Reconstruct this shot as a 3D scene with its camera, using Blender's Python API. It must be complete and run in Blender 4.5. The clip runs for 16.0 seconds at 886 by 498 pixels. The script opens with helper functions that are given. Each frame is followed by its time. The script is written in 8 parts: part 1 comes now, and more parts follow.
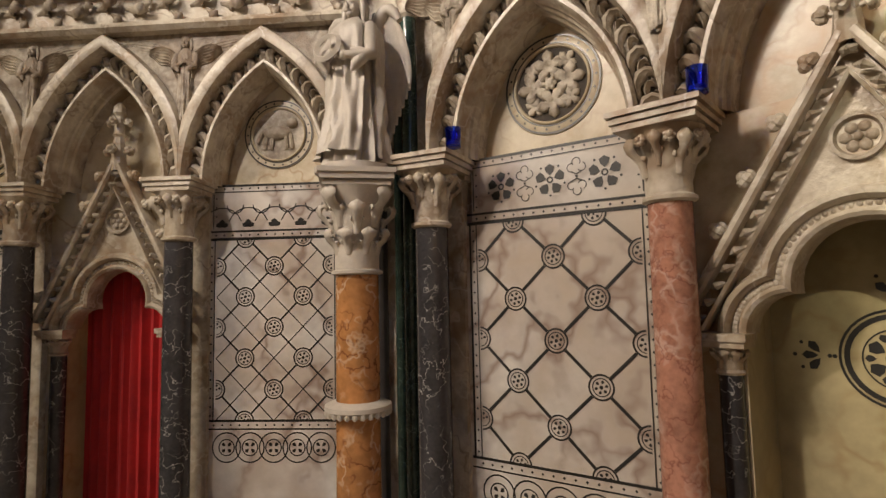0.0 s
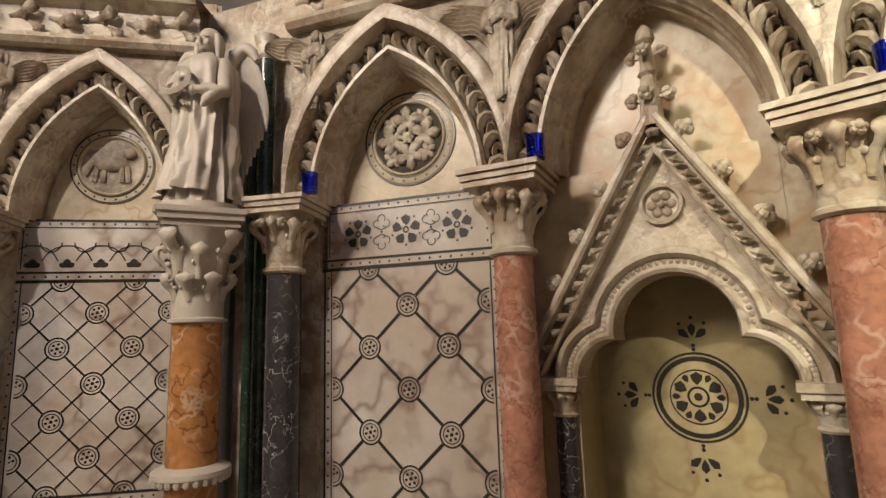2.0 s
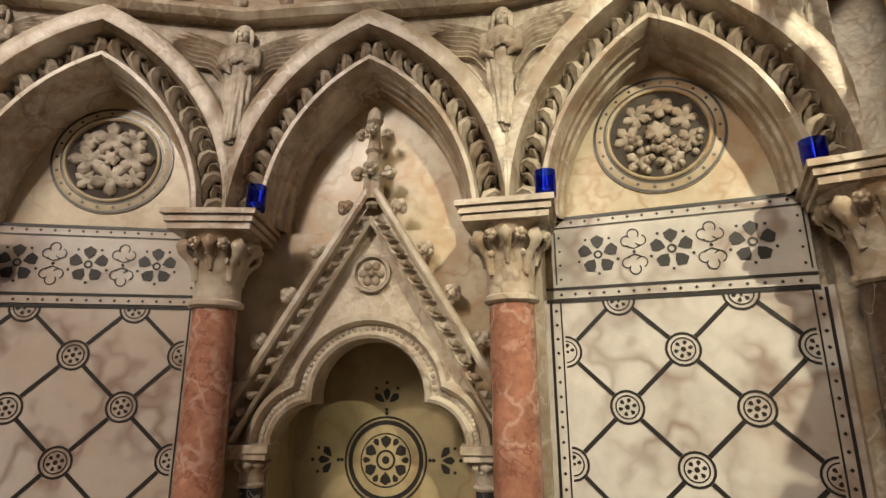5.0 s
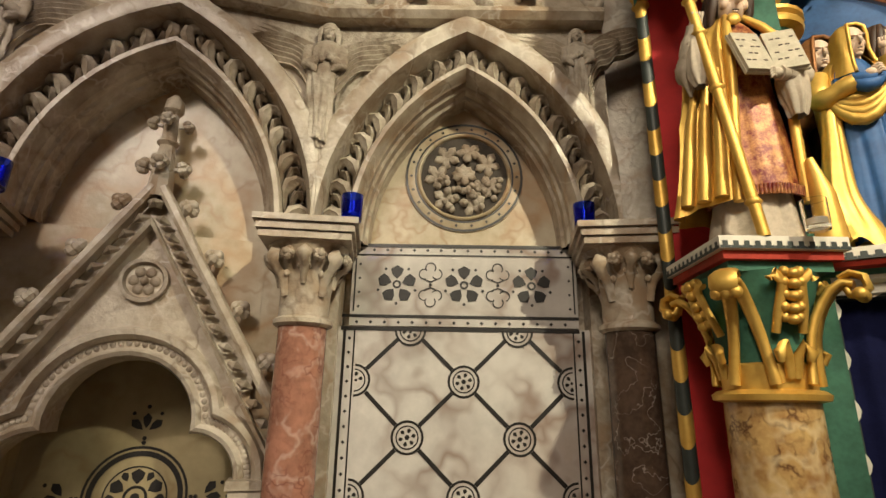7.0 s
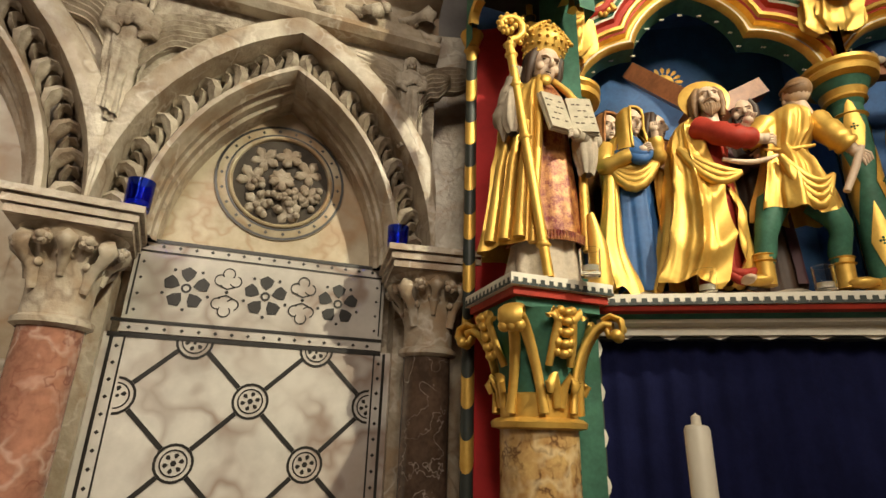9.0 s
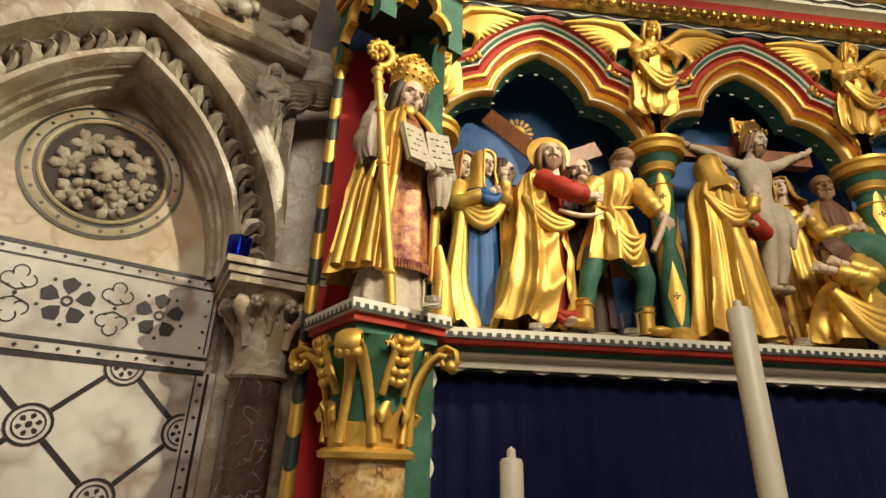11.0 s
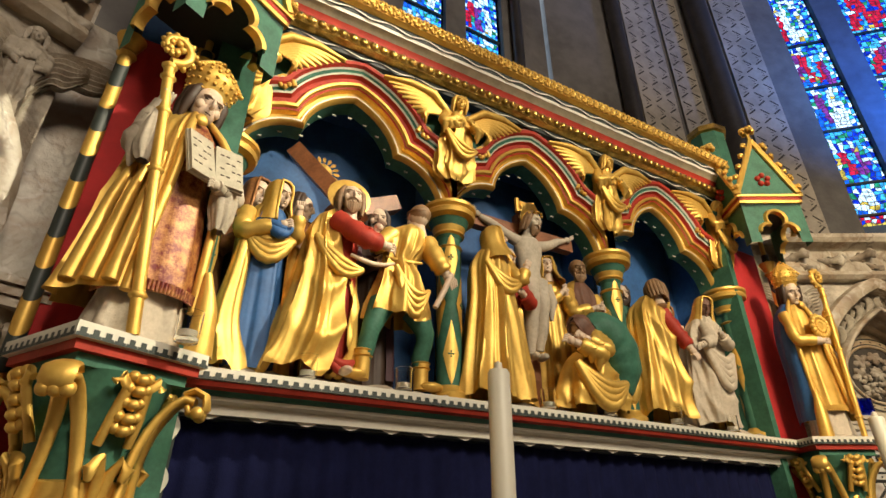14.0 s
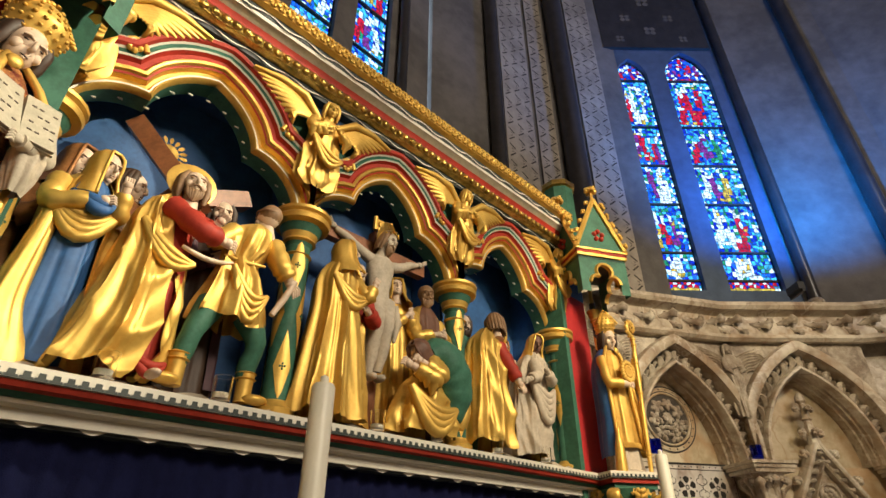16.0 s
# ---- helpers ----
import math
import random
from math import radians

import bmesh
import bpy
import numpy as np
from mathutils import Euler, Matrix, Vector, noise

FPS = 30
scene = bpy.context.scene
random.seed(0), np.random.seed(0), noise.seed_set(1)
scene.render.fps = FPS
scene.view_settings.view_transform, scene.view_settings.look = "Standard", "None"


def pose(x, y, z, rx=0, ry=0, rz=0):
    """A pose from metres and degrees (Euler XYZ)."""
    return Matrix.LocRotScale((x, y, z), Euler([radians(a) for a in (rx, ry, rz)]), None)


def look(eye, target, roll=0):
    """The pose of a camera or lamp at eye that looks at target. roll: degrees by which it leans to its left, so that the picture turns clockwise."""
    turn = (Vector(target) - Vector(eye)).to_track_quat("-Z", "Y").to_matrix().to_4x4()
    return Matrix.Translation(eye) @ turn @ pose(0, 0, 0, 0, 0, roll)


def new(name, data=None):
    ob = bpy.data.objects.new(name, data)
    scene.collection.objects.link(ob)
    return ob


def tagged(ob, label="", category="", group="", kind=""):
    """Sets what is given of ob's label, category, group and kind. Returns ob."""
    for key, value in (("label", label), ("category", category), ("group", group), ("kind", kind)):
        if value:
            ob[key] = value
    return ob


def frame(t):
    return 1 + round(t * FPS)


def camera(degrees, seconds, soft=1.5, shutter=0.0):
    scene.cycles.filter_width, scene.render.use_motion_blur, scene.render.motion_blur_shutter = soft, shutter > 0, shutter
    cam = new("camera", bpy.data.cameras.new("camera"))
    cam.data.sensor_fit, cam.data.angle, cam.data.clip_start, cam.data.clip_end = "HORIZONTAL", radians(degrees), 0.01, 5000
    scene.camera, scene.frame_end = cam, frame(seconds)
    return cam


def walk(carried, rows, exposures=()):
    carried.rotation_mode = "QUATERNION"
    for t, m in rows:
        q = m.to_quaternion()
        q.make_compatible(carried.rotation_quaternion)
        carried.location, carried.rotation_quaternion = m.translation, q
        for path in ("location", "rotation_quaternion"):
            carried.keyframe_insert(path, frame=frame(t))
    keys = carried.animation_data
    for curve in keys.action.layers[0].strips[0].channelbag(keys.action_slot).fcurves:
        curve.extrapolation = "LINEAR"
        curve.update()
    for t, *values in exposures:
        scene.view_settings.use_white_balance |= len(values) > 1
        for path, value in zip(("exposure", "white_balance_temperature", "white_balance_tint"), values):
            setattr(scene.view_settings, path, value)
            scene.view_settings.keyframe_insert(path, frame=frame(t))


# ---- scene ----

# camera and walk: seconds, x, y, z, yaw, pitch, roll
cam = camera(79.88, 16.0, soft=1.5)
ROWS = [
    (0.0, 0.0250, -0.0000, 1.5000, 4.07, 4.65, 1.26),
    (0.5, 0.0222, -0.0063, 1.5059, 0.90, 5.47, 1.42),
    (1.0, 0.0272, -0.0115, 1.5093, -2.59, 6.88, 1.68),
    (1.5, 0.0415, -0.0114, 1.5123, -6.51, 8.07, 1.79),
    (2.0, 0.0604, -0.0070, 1.5151, -10.72, 9.07, 1.79),
    (2.5, 0.0788, -0.0113, 1.5163, -15.26, 10.37, 1.84),
    (3.0, 0.0970, -0.0106, 1.5151, -19.82, 11.34, 1.72),
    (3.5, 0.1097, -0.0160, 1.5160, -24.45, 12.33, 1.41),
    (4.0, 0.1276, -0.0253, 1.5207, -29.61, 13.14, 0.93),
    (6.5, 0.2077, -0.0549, 1.5697, -54.11, 15.99, -0.64),
    (7.0, 0.2282, -0.0598, 1.5685, -59.88, 16.65, -0.92),
    (7.5, 0.2536, -0.0654, 1.5685, -65.12, 16.95, -1.13),
    (8.0, 0.2679, -0.0796, 1.5674, -70.15, 17.65, -1.33),
    (8.5, 0.2813, -0.0877, 1.5706, -74.95, 18.33, -1.48),
    (9.0, 0.2906, -0.0909, 1.5757, -79.82, 19.23, -1.65),
    (9.5, 0.2943, -0.0965, 1.5786, -84.19, 20.25, -1.76),
    (12.0, 0.3230, -0.1422, 1.5937, -103.57, 23.89, -0.93),
    (12.5, 0.3366, -0.1584, 1.5939, -107.03, 25.14, -0.28),
    (13.0, 0.3484, -0.1666, 1.5974, -110.96, 25.90, -0.11),
    (13.5, 0.3543, -0.1709, 1.6003, -114.47, 26.60, -0.17),
    (14.0, 0.3565, -0.1788, 1.6072, -119.05, 27.60, -0.23),
    (14.5, 0.3593, -0.1899, 1.6086, -122.88, 28.51, -0.17),
    (15.0, 0.3663, -0.2057, 1.6046, -127.02, 29.26, -0.11),
    (15.5, 0.3692, -0.2222, 1.6022, -131.09, 29.82, 0.00),
    (16.0, 0.3644, -0.2373, 1.5983, -135.86, 30.16, -0.01),
    ]
walk(cam, [(t, pose(x, y, z, 90 + p, r, yaw)) for t, x, y, z, yaw, p, r in ROWS], [(0.0, -0.02), (3.0, -0.05), (4.2, -0.06), (6.3, -0.56), (9.5, -0.55), (12.0, -0.5), (16.0, -0.5)])

# ---- plan, in metres ----
CX, CY, AP = -1.931, -1.391, 4.628      # centre of the apse's left half, distance of its panels
YC = -1.79                               # axis of the apse
STEP = 15.0                              # turn from bay to bay
HALF = AP * math.tan(radians(STEP / 2))  # half a bay
ZCAP = 2.2                               # top of the capitals
ZTOP = 3.15                              # underside of the string course
RX, RY, PITCH = 2.15, -1.6825, 0.967     # the altarpiece: plane of its columns, middle, width of an arch


def bay_pose(k):
    """u to the right, w into the wall, z up."""
    a = radians(STEP * k)
    cy = CY if k > 0 else 2 * YC - CY
    if k == 0:
        cy = YC
    n, t = (math.cos(a), math.sin(a)), (math.sin(a), -math.cos(a))
    return Matrix(((t[0], n[0], 0, CX + n[0] * AP), (t[1], n[1], 0, cy + n[1] * AP), (0, 0, 1, 0), (0, 0, 0, 1)))


def north_pose(x):
    """The straight chancel wall, which looks along -y."""
    return Matrix(((1, 0, 0, x), (0, 1, 0, CY + AP), (0, 0, 1, 0), (0, 0, 0, 1)))


# ---- light ----
world = bpy.data.worlds.new("world")
scene.world = world
world.use_nodes = True
sky = world.node_tree.nodes.new("ShaderNodeTexSky")
sky.sky_type, sky.sun_disc, sky.sun_elevation, sky.sun_rotation = "NISHITA", False, radians(35), radians(120)
world.node_tree.links.new(sky.outputs[0], world.node_tree.nodes["Background"].inputs[0])
world.node_tree.nodes["Background"].inputs[1].default_value = 0.08


def spot(name, eye, target, watts, colour, angle=70, size=0.06, blend=0.6):
    data = bpy.data.lights.new(name, "SPOT")
    data.energy, data.color, data.spot_size, data.spot_blend, data.shadow_soft_size = watts, colour, radians(angle), blend, size
    ob = new(name, data)
    ob.matrix_world = look(eye, target)
    return ob


WARM = (1.0, 0.91, 0.66)
spot("spot_lamp_altar", (-1.8, -0.5, 4.3), (2.1, -1.7, 2.6), 200, WARM, 62, 0.22)
spot("spot_lamp_altar_far", (-1.4, -2.3, 4.3), (2.05, -2.8, 2.6), 380, WARM, 60, 0.22)
spot("spot_lamp_wall", (-0.4, -2.8, 4.7), (2.05, 0.3, 2.6), 1250, WARM, 37)
spot("spot_lamp_left", (-2.3, 0.0, 4.6), (-0.05, 2.9, 1.9), 330, (1.0, 0.87, 0.78), 66)
spot("spot_lamp_right", (-1.2, -2.0, 4.4), (1.9, -4.5, 2.5), 480, (1.0, 0.78, 0.47), 62)
FLOOD = bay_pose(-3) @ Vector((0.32, -0.02, ZTOP + 0.55))
spot("flood_lamp_blue", FLOOD + Vector((-0.55, 0.42, 0.30)), bay_pose(-4) @ Vector((-0.45, 0.3, 7.6)), 1000, (0.01, 0.25, 1.0), 150, 0.06, 1.0)
# Unseen area light, added as soft fill to lift the dark parts.
soft_fill = bpy.data.lights.new("unseen_fill", "AREA")
soft_fill.shape, soft_fill.size, soft_fill.energy, soft_fill.color = "DISK", 3.0, 500, (1.0, 0.85, 0.68)
new("unseen_fill", soft_fill).matrix_world = look((-6.0, -1.8, 6.5), (1.5, -1.0, 2.0))


# ---- materials ----
def mat(name, colour, rough=0.6, metal=0.0, var=0.0, scale=6.0, dark=None, bump=0.0, bscale=40.0, veins=None, vscale=2.0, vwidth=0.04, spec=0.5, random_tint=0.0):
    """Base colour with mottling at two sizes, thin veins and fine relief."""
    m = bpy.data.materials.new(name)
    m.use_nodes = True
    nt = m.node_tree
    bsdf = nt.nodes["Principled BSDF"]
    bsdf.inputs["Roughness"].default_value, bsdf.inputs["Metallic"].default_value = rough, metal
    bsdf.inputs["Specular IOR Level"].default_value = spec

    def node(kind, **kw):
        n = nt.nodes.new(kind)
        for key, value in kw.items():
            n.inputs[key.replace("_", " ")].default_value = value
        return n

    co = node("ShaderNodeTexCoord").outputs["Object"]
    geo = node("ShaderNodeNewGeometry").outputs["Position"]
    last = None
    if var or dark:
        d = dark or tuple(c * (1 - var) for c in colour)
        n1, n2 = node("ShaderNodeTexNoise", Scale=scale, Detail=6.0, Roughness=0.65), node("ShaderNodeTexNoise", Scale=scale * 7, Detail=4.0)
        for n in (n1, n2):
            nt.links.new(geo, n.inputs["Vector"])
        mixf = node("ShaderNodeMath")
        mixf.operation = "MULTIPLY_ADD"
        nt.links.new(n2.outputs[0], mixf.inputs[0])
        mixf.inputs[1].default_value = 0.35
        nt.links.new(n1.outputs[0], mixf.inputs[2])
        ramp = node("ShaderNodeValToRGB")
        ramp.color_ramp.elements[0].position, ramp.color_ramp.elements[1].position = 0.53, 0.81
        ramp.color_ramp.elements[0].color, ramp.color_ramp.elements[1].color = (*d, 1), (*colour, 1)
        nt.links.new(mixf.outputs[0], ramp.inputs[0])
        last = ramp.outputs[0]
    for colour2, vs, vw, strength in (veins or ()):
        warp = node("ShaderNodeTexNoise", Scale=vs * 1.3, Detail=3.0, Roughness=0.52)
        nt.links.new(geo, warp.inputs["Vector"])
        ab = node("ShaderNodeMath")
        ab.operation = "SUBTRACT"
        ab.inputs[1].default_value = 0.5
        nt.links.new(warp.outputs[0], ab.inputs[0])
        ab2 = node("ShaderNodeMath")
        ab2.operation = "ABSOLUTE"
        nt.links.new(ab.outputs[0], ab2.inputs[0])
        r = node("ShaderNodeValToRGB")
        r.color_ramp.elements[0].position, r.color_ramp.elements[1].position = 0.0, vw
        r.color_ramp.elements[0].color, r.color_ramp.elements[1].color = (strength,) * 3 + (1,), (0, 0, 0, 1)
        nt.links.new(ab2.outputs[0], r.inputs[0])
        mask = node("ShaderNodeTexNoise", Scale=vs * 0.7, Detail=2.0)
        nt.links.new(geo, mask.inputs["Vector"])
        mm = node("ShaderNodeMapRange", From_Min=0.40, From_Max=0.56)
        nt.links.new(mask.outputs[0], mm.inputs[0])
        mul = node("ShaderNodeMath")
        mul.operation = "MULTIPLY"
        nt.links.new(r.outputs[0], mul.inputs[0])
        nt.links.new(mm.outputs[0], mul.inputs[1])
        mx = node("ShaderNodeMix")
        mx.data_type = "RGBA"
        nt.links.new(mul.outputs[0], mx.inputs[0])
        if last is None:
            mx.inputs[6].default_value = (*colour, 1)
        else:
            nt.links.new(last, mx.inputs[6])
        mx.inputs[7].default_value = (*colour2, 1)
        last = mx.outputs[2]
    if random_tint:
        info = node("ShaderNodeObjectInfo")
        mr = node("ShaderNodeMapRange", To_Min=1 - random_tint, To_Max=1 + random_tint)
        nt.links.new(info.outputs["Random"], mr.inputs[0])
        hs = node("ShaderNodeHueSaturation")
        nt.links.new(mr.outputs[0], hs.inputs["Value"])
        if last is None:
            hs.inputs["Color"].default_value = (*colour, 1)
        else:
            nt.links.new(last, hs.inputs["Color"])
        last = hs.outputs[0]
    if last is None:
        bsdf.inputs["Base Color"].default_value = (*colour, 1)
    else:
        nt.links.new(last, bsdf.inputs["Base Color"])
    if bump:
        b1 = node("ShaderNodeTexNoise", Scale=bscale, Detail=5.0)
        nt.links.new(geo, b1.inputs["Vector"])
        bp = node("ShaderNodeBump", Strength=bump, Distance=0.01)
        nt.links.new(b1.outputs[0], bp.inputs["Height"])
        nt.links.new(bp.outputs[0], bsdf.inputs["Normal"])
    return m


STONE = mat("limestone", (0.66, 0.60, 0.49), 0.34, dark=(0.36, 0.29, 0.205), scale=2.4, bump=0.35, bscale=60, veins=[((0.24, 0.16, 0.10), 1.6, 0.08, 0.85), ((0.36, 0.23, 0.13), 2.6, 0.06, 0.6), ((0.19, 0.13, 0.085), 4.0, 0.03, 0.6), ((0.74, 0.69, 0.60), 5.0, 0.03, 0.5)])
CARVED = mat("carved_limestone", (0.60, 0.535, 0.43), 0.5, dark=(0.25, 0.20, 0.145), scale=4.5, bump=0.5, bscale=90, veins=[((0.20, 0.135, 0.085), 2.0, 0.10, 0.8), ((0.12, 0.085, 0.06), 3.5, 0.05, 0.6)])
# near-black tone that puts the shade of recesses into the colour
RECESS_SHADE = mat("recess_shade", (0.06, 0.047, 0.035), 0.8, var=0.4, scale=20)
ALABASTER = mat("alabaster", (0.56, 0.50, 0.42), 0.45, var=0.2, scale=4.0, bump=0.25, bscale=70)
TYMP = mat("tympanum_marble", (0.60, 0.53, 0.39), 0.36, dark=(0.40, 0.32, 0.20), scale=2.6, bump=0.12, veins=[((0.42, 0.25, 0.12), 2.0, 0.10, 0.7), ((0.34, 0.2, 0.1), 3.0, 0.03, 0.6)])
MARBLE = mat("white_marble", (0.70, 0.665, 0.61), 0.22, var=0.22, scale=2.5, veins=[((0.38, 0.27, 0.20), 1.1, 0.12, 0.55), ((0.46, 0.37, 0.28), 0.8, 0.16, 0.7), ((0.42, 0.38, 0.36), 2.2, 0.09, 0.5), ((0.23, 0.13, 0.08), 2.2, 0.05, 0.6)])
NICHE = mat("yellow_marble", (0.48, 0.40, 0.225), 0.3, var=0.3, scale=2.0, veins=[((0.30, 0.20, 0.09), 2.5, 0.04, 0.6)])
INLAY = mat("black_inlay", (0.03, 0.028, 0.026), 0.35, var=0.3, scale=30)
PINK = mat("pink_marble", (0.46, 0.215, 0.145), 0.16, var=0.42, scale=7.0, veins=[((0.62, 0.44, 0.36), 6.0, 0.05, 0.6), ((0.20, 0.07, 0.05), 9.0, 0.03, 0.7)])
BLACKM = mat("black_marble", (0.055, 0.052, 0.055), 0.16, var=0.4, scale=8.0, veins=[((0.5, 0.48, 0.46), 9.0, 0.012, 0.8)])
BROWNM = mat("brown_marble", (0.13, 0.085, 0.06), 0.16, var=0.5, scale=8.0, veins=[((0.5, 0.42, 0.36), 9.0, 0.01, 0.7)])
ONYX = mat("orange_onyx", (0.55, 0.25, 0.09), 0.18, var=0.4, scale=4.0, veins=[((0.14, 0.04, 0.015), 6.0, 0.03, 0.85), ((0.72, 0.55, 0.38), 5.0, 0.03, 0.6)])
GREENM = mat("green_marble", (0.045, 0.075, 0.06), 0.2, var=0.5, scale=9.0, veins=[((0.2, 0.3, 0.25), 10.0, 0.01, 0.6)])
BRECCIA = mat("golden_breccia", (0.62, 0.41, 0.16), 0.2, dark=(0.36, 0.19, 0.07), scale=7.0, veins=[((0.10, 0.04, 0.02), 16.0, 0.07, 0.9), ((0.75, 0.60, 0.36), 6.0, 0.06, 0.6)])
GOLD = mat("gilding", (0.76, 0.49, 0.115), 0.47, 0.6, dark=(0.64, 0.375, 0.075), scale=9.0, bump=0.10, bscale=38)
DGOLD = mat("worn_gilding", (0.72, 0.46, 0.12), 0.35, 1.0, var=0.5, scale=18.0, bump=0.4, bscale=60)
RED = mat("red_paint", (0.42, 0.04, 0.022), 0.6, var=0.3, scale=12, spec=0.25)
CLOTHRED = mat("red_cloth", (0.50, 0.02, 0.022), 0.8, var=0.25, scale=5)
GREEN = mat("green_paint", (0.055, 0.165, 0.11), 0.6, var=0.35, scale=12, spec=0.25)
BLUE = mat("blue_paint", (0.032, 0.12, 0.33), 0.6, var=0.35, scale=8)
NAVY = mat("navy_cloth", (0.009, 0.011, 0.046), 0.9, var=0.3, scale=10, bump=0.2, bscale=200, spec=0.08)
WHITE = mat("white_paint", (0.74, 0.69, 0.58), 0.5, var=0.12, scale=10)
DARKP = mat("dark_paint", (0.035, 0.045, 0.04), 0.5, var=0.3, scale=10)
SKIN = mat("painted_flesh", (0.70, 0.52, 0.38), 0.5, var=0.2, scale=20)
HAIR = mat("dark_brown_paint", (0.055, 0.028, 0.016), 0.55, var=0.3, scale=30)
BROCADE = mat("red_gold_brocade", (0.13, 0.006, 0.006), 0.45, 0.2, dark=(0.50, 0.23, 0.07), scale=30.0, bump=0.3)
PARCH = mat("beige_paint", (0.50, 0.44, 0.33), 0.7, var=0.25, scale=20)
RAWSTONE = mat("unpainted_stone", (0.56, 0.47, 0.36), 0.7, var=0.3, scale=10, bump=0.3)
TAN = mat("tan_paint", (0.27, 0.15, 0.07), 0.6, var=0.35, scale=30)
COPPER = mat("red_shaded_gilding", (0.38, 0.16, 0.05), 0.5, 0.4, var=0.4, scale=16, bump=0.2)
PURPLE = mat("dark_purple_paint", (0.07, 0.025, 0.035), 0.6, var=0.3, scale=14)
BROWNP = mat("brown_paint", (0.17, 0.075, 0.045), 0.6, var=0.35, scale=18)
WOOD = mat("brown_wood", (0.30, 0.11, 0.045), 0.5, var=0.4, scale=12)
WAX = mat("candle_wax", (0.80, 0.74, 0.60), 0.4, var=0.06, scale=8)
PLASTER = mat("grey_plaster", (0.19, 0.175, 0.165), 0.8, var=0.45, scale=1.1, bump=0.2)
DIAPER = mat("diaper_stone", (0.40, 0.35, 0.29), 0.8, var=0.35, scale=2.5, bump=0.3)
DARKST = mat("dark_shaft", (0.05, 0.045, 0.045), 0.3, var=0.4, scale=6)
# plaster with the flood lamp's blue light put into its base colour
BLUELIT = mat("blue_lit_plaster", (0.08, 0.12, 0.20), 0.75, var=0.4, scale=1.5, bump=0.15)
IRON = mat("leading", (0.02, 0.02, 0.022), 0.6)
FLOOR = mat("floor_stone", (0.30, 0.27, 0.23), 0.5, var=0.3, scale=3)


def glass(name, colour, rough=0.05, ior=1.45):
    m = bpy.data.materials.new(name)
    m.use_nodes = True
    b = m.node_tree.nodes["Principled BSDF"]
    b.inputs["Base Color"].default_value, b.inputs["Transmission Weight"].default_value, b.inputs["Roughness"].default_value = (*colour, 1), 1.0, rough
    b.inputs["IOR"].default_value = ior
    return m


BLUEGLASS = glass("cobalt_glass", (0.02, 0.06, 0.85))
CLEARGLASS = glass("clear_glass", (0.96, 0.96, 0.95), 0.03, 1.18)


def stained(name, colour):
    """Coloured glass that lets the daylight through, mottled like old panes."""
    m = bpy.data.materials.new("stained_glass_" + name)
    m.use_nodes = True
    nt = m.node_tree
    nt.nodes.remove(nt.nodes["Principled BSDF"])
    geo, cloud = nt.nodes.new("ShaderNodeNewGeometry"), nt.nodes.new("ShaderNodeTexNoise")
    cloud.inputs["Scale"].default_value = 24.0
    nt.links.new(geo.outputs["Position"], cloud.inputs["Vector"])
    ramp = nt.nodes.new("ShaderNodeValToRGB")
    ramp.color_ramp.elements[0].position, ramp.color_ramp.elements[1].position = 0.34, 0.64
    ramp.color_ramp.elements[0].color, ramp.color_ramp.elements[1].color = (*(0.35 * c for c in colour), 1), (*colour, 1)
    nt.links.new(cloud.outputs[0], ramp.inputs[0])
    tr = nt.nodes.new("ShaderNodeBsdfTransparent")
    nt.links.new(ramp.outputs[0], tr.inputs[0])
    nt.links.new(tr.outputs[0], nt.nodes["Material Output"].inputs[0])
    return m


PANES = [stained(n, c) for n, c in (("deep_blue", (0.006, 0.03, 0.42)), ("blue", (0.01, 0.12, 0.62)), ("sky", (0.06, 0.42, 0.72)), ("white", (0.74, 0.84, 0.88)), ("red", (0.52, 0.012, 0.04)), ("green", (0.02, 0.24, 0.12)), ("yellow", (0.55, 0.36, 0.06)), ("purple", (0.20, 0.03, 0.22)))]
DAY = bpy.data.materials.new("daylight_sky")
DAY.use_nodes = True
DAY.node_tree.nodes.remove(DAY.node_tree.nodes["Principled BSDF"])
em = DAY.node_tree.nodes.new("ShaderNodeEmission")
em.inputs[0].default_value, em.inputs[1].default_value = (0.66, 0.82, 1.0, 1), 4.2
DAY.node_tree.links.new(em.outputs[0], DAY.node_tree.nodes["Material Output"].inputs[0])


